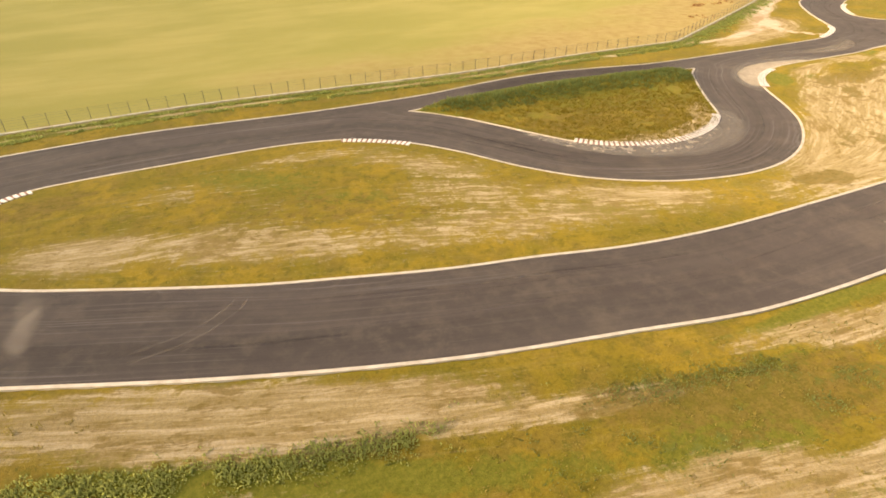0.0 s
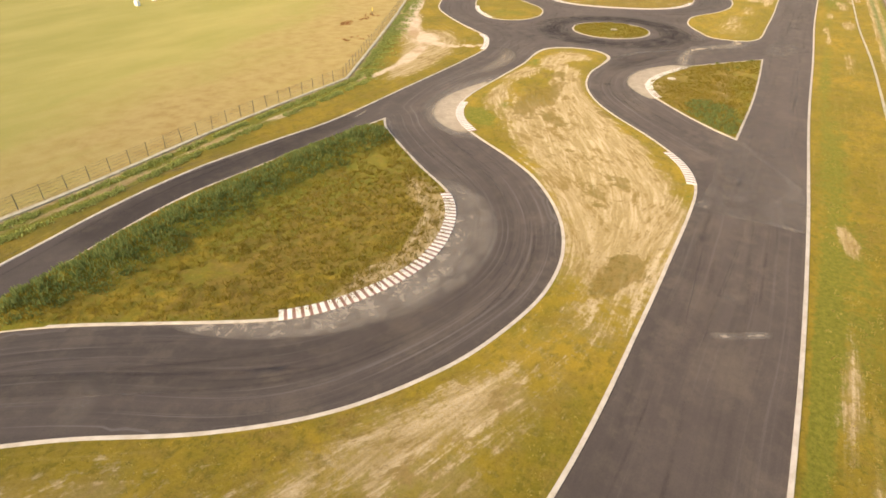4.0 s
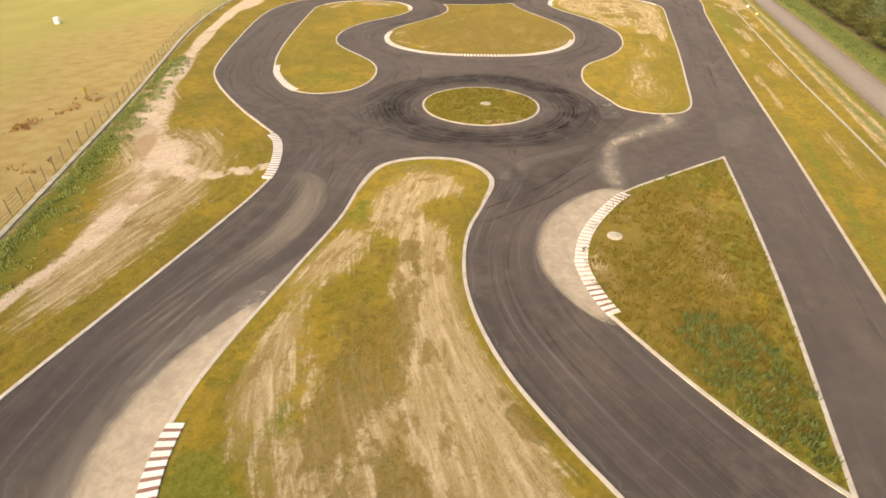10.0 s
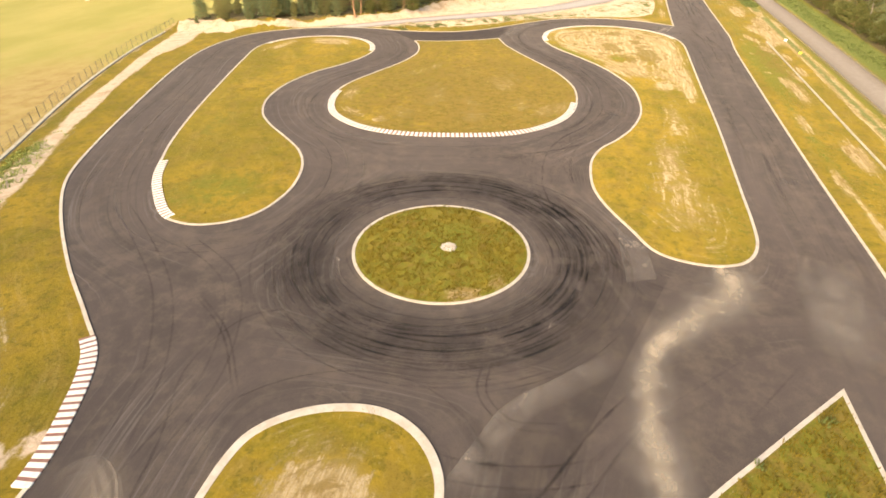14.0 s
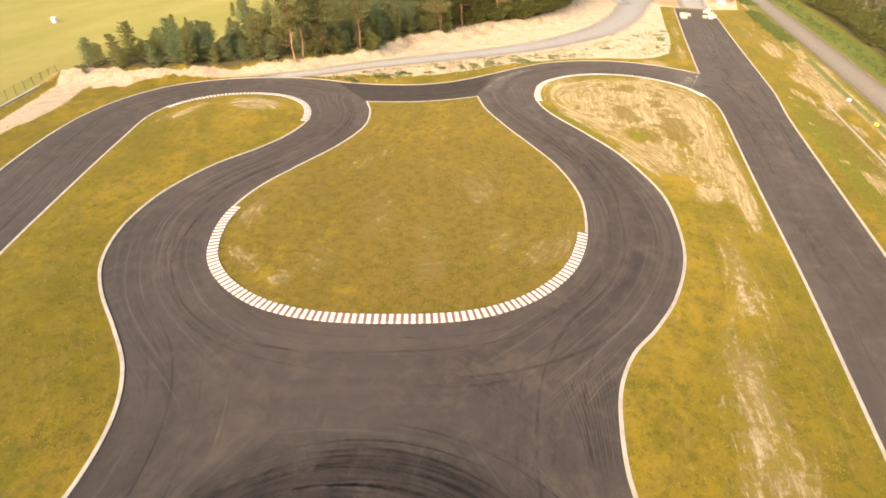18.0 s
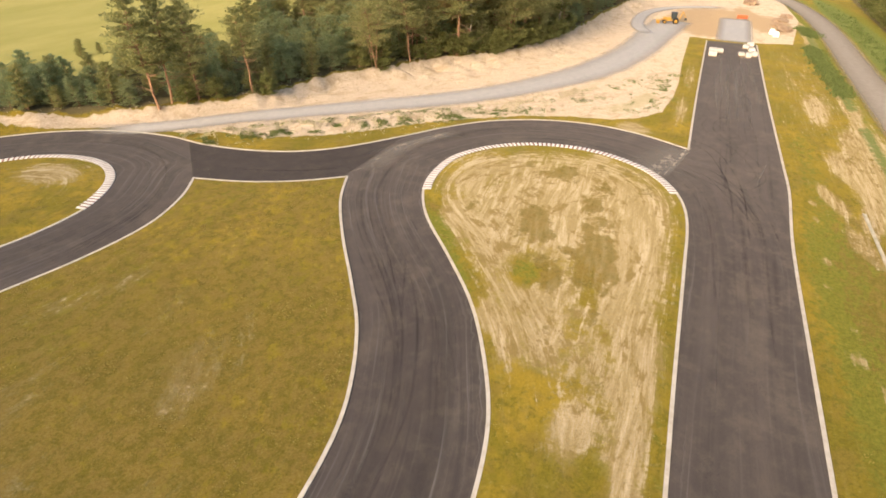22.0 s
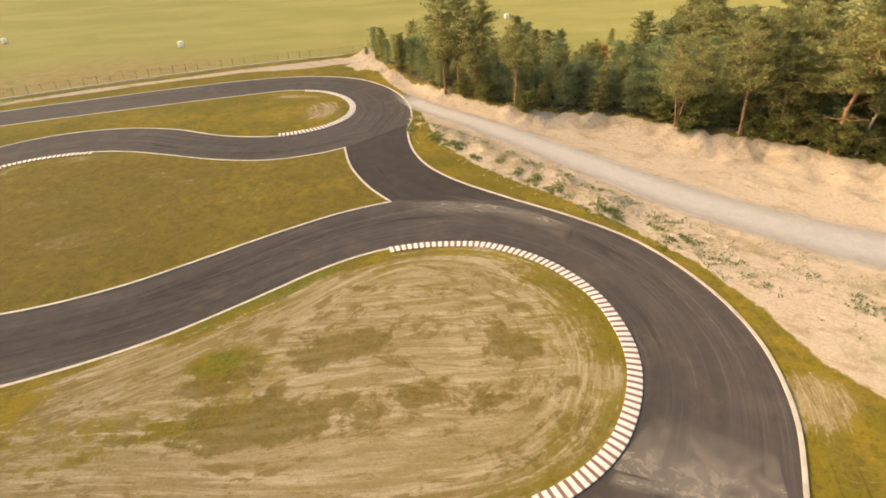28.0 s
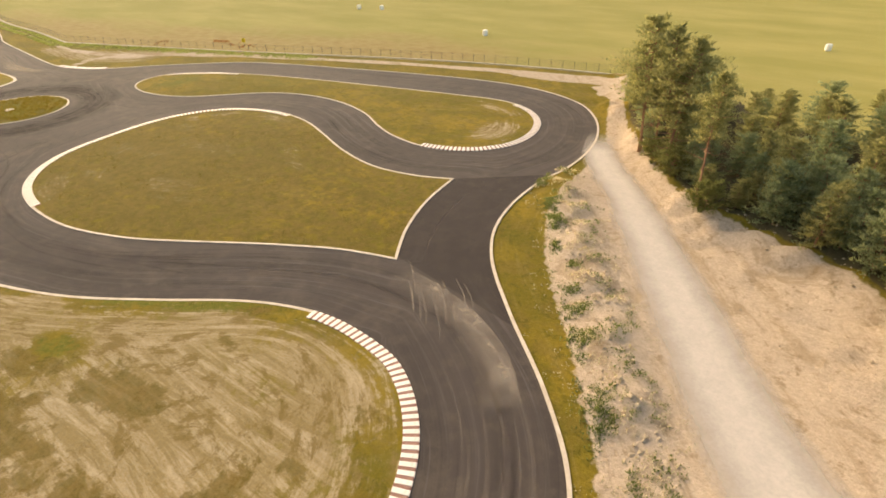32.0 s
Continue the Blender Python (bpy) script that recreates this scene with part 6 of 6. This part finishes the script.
# deeper rows of the south wood
for k in range(26):
    plant("young", 58 + 285 * (k + rng.random()) / 26, -27 - 26 * rng.random(), rng.uniform(7, 10))
for x, y in ((282.6, -13.6), (276.7, -13.9), (270.2, -15.6), (260.3, -14.4), (251.5, -13.8), (247.2, -15.2), (240.5, -14.0), (228.4, -14.6), (214.6, -14.2), (296.0, -14.0)):
    plant("birch", x, y, rng.uniform(9.5, 12.0), 0)
for k in range(46):
    plant("shrub", 150 + 175 * (k + rng.random()) / 46, -10.6 - 1.8 * rng.random(), rng.uniform(1.8, 3.4))
for x, y, s in ((214, 122, 3.2), (217, 121, 3.6), (205, 116, 3.0), (229, 118, 3.2), (236, 121, 2.8), (183.5, 113.6, 2.4)):
    plant("young", x, y, s)


# ---- weeds, tufts and flowers ----
def tufts(name, label, spots, tall, material, blades, spread, wide, seed, zs):
    """Loose blades in small bunches; one joined object."""
    r = np.random.default_rng(seed)
    n = len(spots) * blades
    p = np.repeat(np.c_[spots, zs], blades, 0)
    a = r.uniform(0, 2 * math.pi, n)
    rad = spread * np.sqrt(r.random(n))
    p[:, 0] += rad * np.cos(a)
    p[:, 1] += rad * np.sin(a)
    h = np.repeat(np.broadcast_to(tall, len(spots)), blades) * r.uniform(0.5, 1.25, n)
    b = r.uniform(0, 2 * math.pi, n)
    side = np.c_[np.cos(b), np.sin(b), np.zeros(n)] * (wide * r.uniform(0.6, 1.4, n))[:, None]
    lean = np.c_[np.cos(a) * h * 0.35, np.sin(a) * h * 0.35, h] + r.normal(0, 0.08, (n, 3)) * h[:, None]
    v = np.stack([p - side, p + side, p + side * 0.5 + lean, p - side * 0.3 + lean * 0.96], 1).reshape(-1, 3)
    f = np.arange(4 * n).reshape(-1, 4)
    ob = new(name, mesh_from(name, v, f, material, smooth=False))
    return tagged(ob, label, "grass", kind="stuff")


def scatter(outline, density, seed):
    r = np.random.default_rng(seed)
    lo, hi = outline.min(0), outline.max(0)
    p = r.uniform(lo, hi, (int(density * np.prod(hi - lo)), 2))
    p = p[inside(p, outline)]
    d = away(p, outline, True)
    keep = d > 0.35
    return p[keep], d[keep]


def lie(p, d, bank=None):
    z = 0.05 + 0.12 * (1 - np.exp(-d / 2.0))
    return z if bank is None else z + 0.75 * np.clip(1 - away(p, bank) / 3.2, 0, 1) ** 0.7 * np.clip(d / 1.2, 0, 1)


for k, (key, line) in enumerate(ISLANDS.items()):
    unmown = key in ("hook", "wedge", "round")
    p, d = scatter(line, {"hook": 11, "wedge": 11, "round": 12, "long": 1.6, "club": 1.6}.get(key, 3.4), 40 + k)
    patchy = np.array([noise.noise(Vector((x * 0.16, y * 0.16, 5.0 + k))) + 0.5 * noise.noise(Vector((x * 0.6, y * 0.6, 15.0 + k))) for x, y in p])
    keep = patchy > (-0.55 if unmown else 0.0)
    if key in ("long", "club"):
        keep &= blobs(p, long_bare if key == "long" else club_bare) < 0.28
    p, d = p[keep], d[keep]
    z = lie(p, d, HOOK_BANK if key == "hook" else None)
    if unmown:
        tufts("grass_tufts", "unmown olive-green grass tufts", p, 0.17, UNMOWN, 6, 0.2, 0.024, 60 + k, z)
    else:
        tufts("grass_tufts", "short dry grass tufts", p, 0.085, DRY_BLADE, 5, 0.2, 0.026, 60 + k, z)
p, d = scatter(ISLANDS["hook"], 9.0, 71)
near_bank = away(p, HOOK_BANK) + np.array([1.2 * noise.noise(Vector((x * 0.4, y * 0.4, 2.0))) for x, y in p])
p, d, w = p[near_bank < 3.0], d[near_bank < 3.0], near_bank[near_bank < 3.0]
tufts("tall_weeds", "tall green weeds on the bank of the island", p, np.clip(0.42 - 0.1 * w, 0.14, 0.5) * rng.uniform(0.5, 1.2, len(p)), DEEP_WEED, 8, 0.26, 0.05, 72, lie(p, d, HOOK_BANK))
p, d = scatter(ISLANDS["wedge"], 6.0, 73)
keep = blobs(p, [(83.8, 22.8, 5.5, 2.6, 25, 1.0)]) + np.array([0.5 * noise.noise(Vector((x * 0.7, y * 0.7, 2.0))) for x, y in p]) > 0.3
tufts("green_weeds", "green weeds in the corner of the island", p[keep], 0.3, DEEP_WEED, 7, 0.22, 0.05, 74, lie(p[keep], d[keep]))


def along(line, n, reach, seed, lump=0.0):
    r = np.random.default_rng(seed)
    i = r.integers(0, len(line) - 1, n)
    q = line[i] + (line[i + 1] - line[i]) * r.random((n, 1)) + r.normal(0, reach, (n, 2))
    if lump:
        q = q[np.array([noise.noise(Vector((x * 0.5, y * 0.5, seed))) for x, y in q]) > lump]
    return q


q = np.vstack([along(offset(FENCE, -1.7)[:86], 3600, 0.28, 81, -0.2), along(offset(FENCE, -3.7)[:58], 2600, 0.25, 79, -0.1), along(offset(FENCE, -2.8)[56:90], 1500, 0.8, 78, -0.1)])
q = q[~inside(q, TRACK)]
tufts("verge_weeds", "green weeds along the foot of the fence", q, 0.2, WEED_LEAF, 5, 0.24, 0.045, 82, np.zeros(len(q)))
q = np.vstack([along(offset(LANE, -4.8)[12:54], 700, 0.6, 83, 0.08), along(offset(LANE, -7.3)[8:54], 3000, 0.5, 84, -0.05), along(offset(LANE, -8.4)[50:78], 900, 1.4, 85, 0.15), along(spline([(225, 32), (232, 29.6), (246, 28.6)], 1), 800, 1.2, 95, 0.12)])
q = q[~inside(q, TRACK)]
dry = along(offset(LANE, -5.8)[10:70], 3200, 1.5, 98, -0.05)
dry = dry[~inside(dry, TRACK)]
tufts("dry_weeds", "pale dry weeds on the lumpy sand strip", dry, 0.11, STRAW, 6, 0.28, 0.045, 99, height(dry) - 0.02)
south = along(offset(DIRT_ROAD, -5.6), 5000, 1.3, 100, -0.1)
south = south[(south[:, 0] > 20) & (away(south, DIRT_ROAD) > 3.6) & (south[:, 1] < -1)]
tufts("verge_weeds", "bright green weeds between the dirt road and the wood", south, 0.3, DEEP_WEED, 6, 0.3, 0.05, 101, np.zeros(len(south)))
far_end = np.vstack([along(spline([(244, 4.8), (256, 5.2), (274, 6.2)], 1), 900, 0.7, 110, 0.0), along(spline([(284, 4.6), (292, 5.9)], 1), 300, 0.7, 111, 0.0)])
tufts("verge_weeds", "bright green weeds at the end of the straight", far_end, 0.4, DEEP_WEED, 7, 0.35, 0.06, 112, np.zeros(len(far_end)))
tufts("sand_weeds", "green weeds on the lumpy sand strip", q, 0.14, DEEP_WEED, 6, 0.2, 0.042, 86, height(q) - 0.02)
q = along(spline([(-16, 19.4), (-9, 16.7), (-3, 15.0), (2, 13.9), (7, 12.9)], 0.5), 1500, 0.45, 87, -0.25)
tufts("verge_weeds", "row of green weeds in the dry verge", q, 0.13, WEED_LEAF, 6, 0.28, 0.045, 88, np.zeros(len(q)))
verge = np.vstack([spline([(-14, 24), (-3, 20), (8, 16.4), (19, 14), (28, 12.3), (40, 11.8), (90, 12.9), (205, 13.6), (262, 14)], 2), spline([(262, 4.5), (205, 4.2), (90, 3.8), (30, 2), (-5, 6), (-16, 18)], 2)])
corner = np.vstack([along(spline([(10, 10.4), (18, 8.8), (26, 7.6), (36, 6.4)], 0.5), 1300, 1.5, 130, 0.17), along(spline([(14, 12.0), (20, 10.8), (25, 9.6)], 0.5), 350, 0.35, 131, 0.0)])
tufts("verge_weeds", "dark green weeds scattered in the unmown verge", corner, 0.10, DEEP_WEED, 4, 0.3, 0.035, 132, np.zeros(len(corner)))
p, d = scatter(verge, 1.6, 89)
p = p[np.array([noise.noise(Vector((x * 0.14, y * 0.14, 8.0))) for x, y in p]) > -0.02]
p = p[(p[:, 0] < 176) | (p[:, 0] > 216)]
tufts("grass_tufts", "short dry grass tufts beside the straight", p, 0.11, DRY_BLADE, 5, 0.17, 0.032, 90, np.zeros(len(p)))
q = np.vstack([along(np.array([(x, y), (x + l, y + 0.3 * l)]), 50, 0.6, 91 + k, -0.1) for k, (x, y, l) in enumerate(((98.4, 89.8, 3), (105.2, 90.4, 2), (108.6, 90.6, 2.5), (92.4, 80.2, 1.2), (90, 82.2, 1.0)))])
tufts("poppies", "red poppies scattered at the edge of the field", q, 0.24, POPPY, 4, 0.25, 0.075, 97, np.zeros(len(q)))

def rubble(name, label, spots, low, high, material, seed):
    """Loose lumps of earth and stone half sunk in the sand; one joined object."""
    r = np.random.default_rng(seed)
    n = len(spots)
    corners = np.array([(1, 0, 0), (0, 1, 0), (-1, 0, 0), (0, -1, 0), (0.6, 0.6, 0.5), (-0.6, 0.6, 0.5), (-0.6, -0.6, 0.5), (0.6, -0.6, 0.5), (0, 0, 0.8)])
    flat = [(0, 1, 4), (1, 2, 5), (2, 3, 6), (3, 0, 7), (0, 4, 7), (1, 5, 4), (2, 6, 5), (3, 7, 6), (4, 5, 8), (5, 6, 8), (6, 7, 8), (7, 4, 8)]
    size = low + (high - low) * r.random(n) ** 2.5
    turn = r.uniform(0, 2 * math.pi, n)
    v = corners[None] * size[:, None, None] * r.uniform(0.6, 1.3, (n, 9, 1)) * r.uniform(0.6, 1.5, (n, 1, 3))
    x = v[:, :, 0] * np.cos(turn)[:, None] - v[:, :, 1] * np.sin(turn)[:, None]
    y = v[:, :, 0] * np.sin(turn)[:, None] + v[:, :, 1] * np.cos(turn)[:, None]
    z = v[:, :, 2] + (height(spots) - 0.03)[:, None]
    v = np.stack([x + spots[:, :1], y + spots[:, 1:], z], 2).reshape(-1, 3)
    f = (np.array(flat)[None] + 9 * np.arange(n)[:, None, None]).reshape(-1, 3)
    tagged(new(name, mesh_from(name, v, f, material, smooth=False)), label, "rubble", kind="stuff")


spots = np.vstack([along(offset(LANE, -5.8)[10:60], 2600, 1.2, 120, -0.1), along(FOREST[14:110], 900, 1.3, 121, 0.0), along(offset(LANE, 5.0)[20:90], 260, 1.6, 122, 0.1)])
spots = spots[~inside(spots, TRACK) & (away(spots, LANE) > 3.6) & (away(spots, TRACK, True) > 3.0)]
rubble("sand_clods", "pale lumps of earth and stones on the sand", spots, 0.04, 0.15, CLOD, 123)

# ---- loose things ----
def bale(x, y, turn):
    bm = bmesh.new()
    tube(bm, 0, 0, 0, 0.56, 0.56, 1.12, sides=20)
    bmesh.ops.bevel(bm, geom=[e for e in bm.edges if abs(e.verts[0].co.z - e.verts[1].co.z) < 1e-4], offset=0.1, segments=3, affect='EDGES')
    me = bpy.data.meshes.new("hay_bale")
    bm.to_mesh(me)
    bm.free()
    me.materials.append(WRAP)
    ob = tagged(new("hay_bale", me), "white plastic-wrapped hay bale in the field", "hay bale", group="hay bales")
    ob.matrix_basis = pose(x, y, 0, 0, 0, turn)


for k, (x, y) in enumerate(((89.7, 137.7), (95.8, 140.8), (141.7, 130.0), (200.8, 157.0), (212.0, 148.4))):
    bale(x, y, 30 * k)

slab = tagged(new("lamp_base"), "rough pale concrete foundation in the roundabout's grass", "foundation")
slab.location = (122.5, 46.1, 0.15)
bm = bmesh.new()
rim = [bm.verts.new((math.cos(a) * r, math.sin(a) * r, 0.0)) for a, r in ((k * math.pi / 12, 0.62 + 0.12 * noise.noise(Vector((k * 0.9, 2.0, 0)))) for k in range(24))]
top = [bm.verts.new((v.co.x * 0.94, v.co.y * 0.94, 0.09 + 0.015 * (k % 3))) for k, v in enumerate(rim)]
for k in range(24):
    bm.faces.new((rim[k], rim[(k + 1) % 24], top[(k + 1) % 24], top[k]))
bm.faces.new(top)
part("plate", bm, EDGE, slab)
bm = bmesh.new()
box(bm, 0, 0, 0.13, 0.3, 0.3, 0.07, pose(0, 0, 0, 0, 0, 20), 0.015)
part("socket", bm, PLINTH, slab, "grey square socket")


cover_plate = tagged(new("manhole_cover"), "round pale concrete manhole cover in the grass", "manhole cover")
cover_plate.location = (96.45, 30.5, 0.14)
bm = bmesh.new()
tube(bm, 0, 0, 0, 0.56, 0.54, 0.09, sides=28)
part("collar", bm, EDGE, cover_plate)
bm = bmesh.new()
tube(bm, 0, 0, 0.085, 0.36, 0.35, 0.03, sides=24)
part("lid", bm, PLINTH, cover_plate, "round concrete lid")


def stack(x, y, turn, lx, ly, rows, layers, label):
    """Kerb stones stacked on a pallet."""
    root = tagged(new("stone_stack"), label, "building material", group="stone stacks")
    root.matrix_basis = pose(x, y, 0.03 if x < 272 else 0.0, 0, 0, turn)
    bm = bmesh.new()
    for k in range(4):
        box(bm, 0, -ly / 2 + ly * (k + 0.5) / 4, 0.1, lx, ly / 5, 0.03)
    for k in (-0.45, 0, 0.45):
        box(bm, lx * k, 0, 0.045, 0.1, ly, 0.09)
    part("pallet", bm, EARTH, root, "weathered wooden pallet")
    for l in range(layers):
        for k in range(rows):
            bm = bmesh.new()
            box(bm, rng.normal(0, 0.02), -ly / 2 + ly * (k + 0.5) / rows, 0.12 + 0.22 * (l + 0.5), lx * 0.97, ly / rows * 0.95, 0.21, Matrix(), 0.012)
            part("kerb_stone", bm, STONE_STACK, root)


PALE = "stack of pale concrete kerb stones on a pallet"
for x, y, turn, lx, ly, r, l in ((262.6, 22.6, 4, 1.6, 1.3, 5, 3), (260.6, 22.6, 2, 1.7, 1.3, 5, 3), (263.6, 21.4, 3, 1.5, 1.0, 4, 2), (262.4, 17.9, 8, 1.1, 0.9, 4, 2), (261.8, 16.8, 0, 1.2, 0.9, 4, 3),
                                 (263.0, 16.0, 20, 1.2, 0.9, 4, 3), (266.6, 16.2, 5, 1.5, 1.1, 4, 2), (268.8, 17.0, -6, 1.5, 1.1, 4, 2), (271, 16.2, 0, 1.4, 1.1, 4, 2)):
    stack(x, y, turn, lx, ly, r, l, PALE)


def sack(x, y):
    bm = bmesh.new()
    box(bm, 0, 0, 0.5, 1.0, 1.0, 1.0, Matrix(), 0.2)
    for v in bm.verts:
        v.co.x *= 1 + 0.16 * math.sin(3 * v.co.z)
        v.co.y *= 1 + 0.12 * math.sin(3 * v.co.z + 1)
    root = tagged(new("bulk_bag"), "white bulk bag standing on the sand", "bag")
    root.location = (x, y, 0)
    part("bag", bm, WRAP, root)
    bm = bmesh.new()
    for a in (-0.3, 0.3):
        for b in (-0.3, 0.3):
            limb(bm, (a, b, 0.9), (a * 0.5, b * 0.5, 1.2), 0.025, 0.025, 4)
    part("lifting_loops", bm, WRAP, root)


sack(281, 11.4)
sack(283.2, 12.0)


def heap(x, y, r, h, seed):
    bm = bmesh.new()
    bmesh.ops.create_icosphere(bm, subdivisions=4, radius=1.0)
    for v in bm.verts:
        n = noise.noise(v.co * 2.0 + Vector((seed, 0, 0))) * 0.45 + noise.noise(v.co * 6.0 + Vector((seed, 0, 0))) * 0.16
        v.co = Vector((v.co.x * r * (1 + n), v.co.y * r * 0.75 * (1 + n), max(-0.2, v.co.z) * h * (1 + n)))
    me = bpy.data.meshes.new("earth_mound")
    bm.to_mesh(me)
    bm.free()
    me.materials.append(EARTH)
    tagged(new("earth_mound", me), "heap of brown earth on the sand yard", "heap", group="earth heaps").location = (x, y, 0)


for k, (x, y, r, h) in enumerate(((318, 15, 2.2, 1.4), (288, 9.3, 2.0, 0.8), (292.5, 10.6, 1.6, 0.6), (298, 9.6, 2.2, 0.7), (303.5, 8.0, 1.7, 0.6))):
    heap(x, y, r, h, 3.0 * k)


def loader(x, y, turn):
    """Yellow backhoe loader with a black cab."""
    root = tagged(new("backhoe_loader"), "yellow backhoe loader with black cab parked on sand", "construction vehicle")
    root.matrix_basis = pose(x, y, 0, 0, 0, turn) @ Matrix.Scale(0.84, 4)
    bm = bmesh.new()
    box(bm, 0.9, 0, 1.15, 2.2, 0.95, 0.75, Matrix(), 0.08)
    box(bm, -0.4, 0, 0.85, 3.0, 0.9, 0.4, Matrix(), 0.05)
    part("body", bm, MACHINE_YELLOW, root)
    bm = bmesh.new()
    for a in (-1.25, 0.0):
        for b in (-0.62, 0.62):
            limb(bm, (a, b, 1.0), (a * 0.92, b * 0.9, 2.65), 0.06, 0.06, 6)
    box(bm, -0.6, 0, 2.7, 1.6, 1.4, 0.12, Matrix(), 0.04)
    cab = part("cab", bm, MACHINE_BLACK, root, "black cab frame")
    bm = bmesh.new()
    box(bm, -0.6, 0, 1.85, 1.15, 1.08, 1.3)
    part("glazing", bm, GLASS, cab)
    for a, b, r in ((1.55, 0.78, 0.5), (1.55, -0.78, 0.5), (-1.1, 0.85, 0.75), (-1.1, -0.85, 0.75)):
        bm = bmesh.new()
        tube(bm, 0, 0, -0.19, r, r, 0.38, pose(a, b, r, 90), 20)
        wheel = part("wheel", bm, TYRE, root)
        bm = bmesh.new()
        tube(bm, 0, 0, -0.205, r * 0.5, r * 0.5, 0.41, pose(a, b, r, 90), 14)
        part("rim", bm, MACHINE_YELLOW, wheel)
    bm = bmesh.new()
    box(bm, 3.1, 0, 0.45, 0.75, 2.2, 0.75, Matrix(), 0.06)
    part("front_bucket", bm, MACHINE_YELLOW, root)
    bm = bmesh.new()
    for b in (-0.55, 0.55):
        limb(bm, (0.7, b, 1.45), (2.9, b, 0.6), 0.1, 0.08, 6)
    part("loader_arm", bm, MACHINE_YELLOW, root)
    bm = bmesh.new()
    limb(bm, (-1.9, 0, 0.9), (-2.6, 0, 2.9), 0.16, 0.13, 6)
    limb(bm, (-2.6, 0, 2.9), (-3.5, 0, 1.5), 0.12, 0.1, 6)
    part("digger_arm", bm, MACHINE_YELLOW, root)
    bm = bmesh.new()
    box(bm, -3.5, 0, 1.2, 0.55, 0.6, 0.6, Matrix(), 0.08)
    part("digger_bucket", bm, MACHINE_BLACK, root)


loader(285.3, 31.6, 100)
barrier = tagged(new("site_barrier"), "small orange plastic barrier on the gravel bed", "barrier")
barrier.location = (297, 17.2, 0.05)
bm = bmesh.new()
box(bm, 0, 0, 0.45, 0.25, 2.2, 0.7, Matrix(), 0.06)
part("panel", bm, ORANGE, barrier)
for b in (-0.8, 0.8):
    bm = bmesh.new()
    box(bm, 0, b, 0.06, 0.6, 0.3, 0.12, Matrix(), 0.03)
    part("foot", bm, MACHINE_BLACK, barrier)
sign = tagged(new("field_sign"), "small yellow board on a post in the field", "sign")
sign.location = (109.2, 90.9, 0)
bm = bmesh.new()
tube(bm, 0, 0, 0, 0.04, 0.04, 1.5, sides=8)
part("pole", bm, POST, sign)
bm = bmesh.new()
box(bm, 0.03, 0, 1.2, 0.05, 0.8, 0.75, pose(0, 0, 0, 0, 0, -60), 0.01)
part("board", bm, plain("yellow_board", (0.75, 0.55, 0.03), 0.5), sign)


def marker(x, y, material, label, tall):
    """A short stake with a bent marker plate."""
    root = tagged(new("verge_marker"), label, "marker", group="verge markers")
    root.location = (x, y, 0)
    bm = bmesh.new()
    tube(bm, 0, 0, -0.1, 0.03, 0.025, tall + 0.1, sides=8)
    part("stake", bm, POST, root)
    bm = bmesh.new()
    box(bm, 0.04, 0, tall - 0.2, 0.04, 0.5, 0.4, pose(0, 0, 0, 0, -25, 150), 0.012)
    part("plate", bm, material, root)


marker(196.6, 5.0, plain("yellow_marker", (0.80, 0.58, 0.05), 0.5), "small yellow marker plate in the green verge", 0.7)
marker(206.2, 5.3, WRAP, "small white marker plate in the green verge", 0.7)
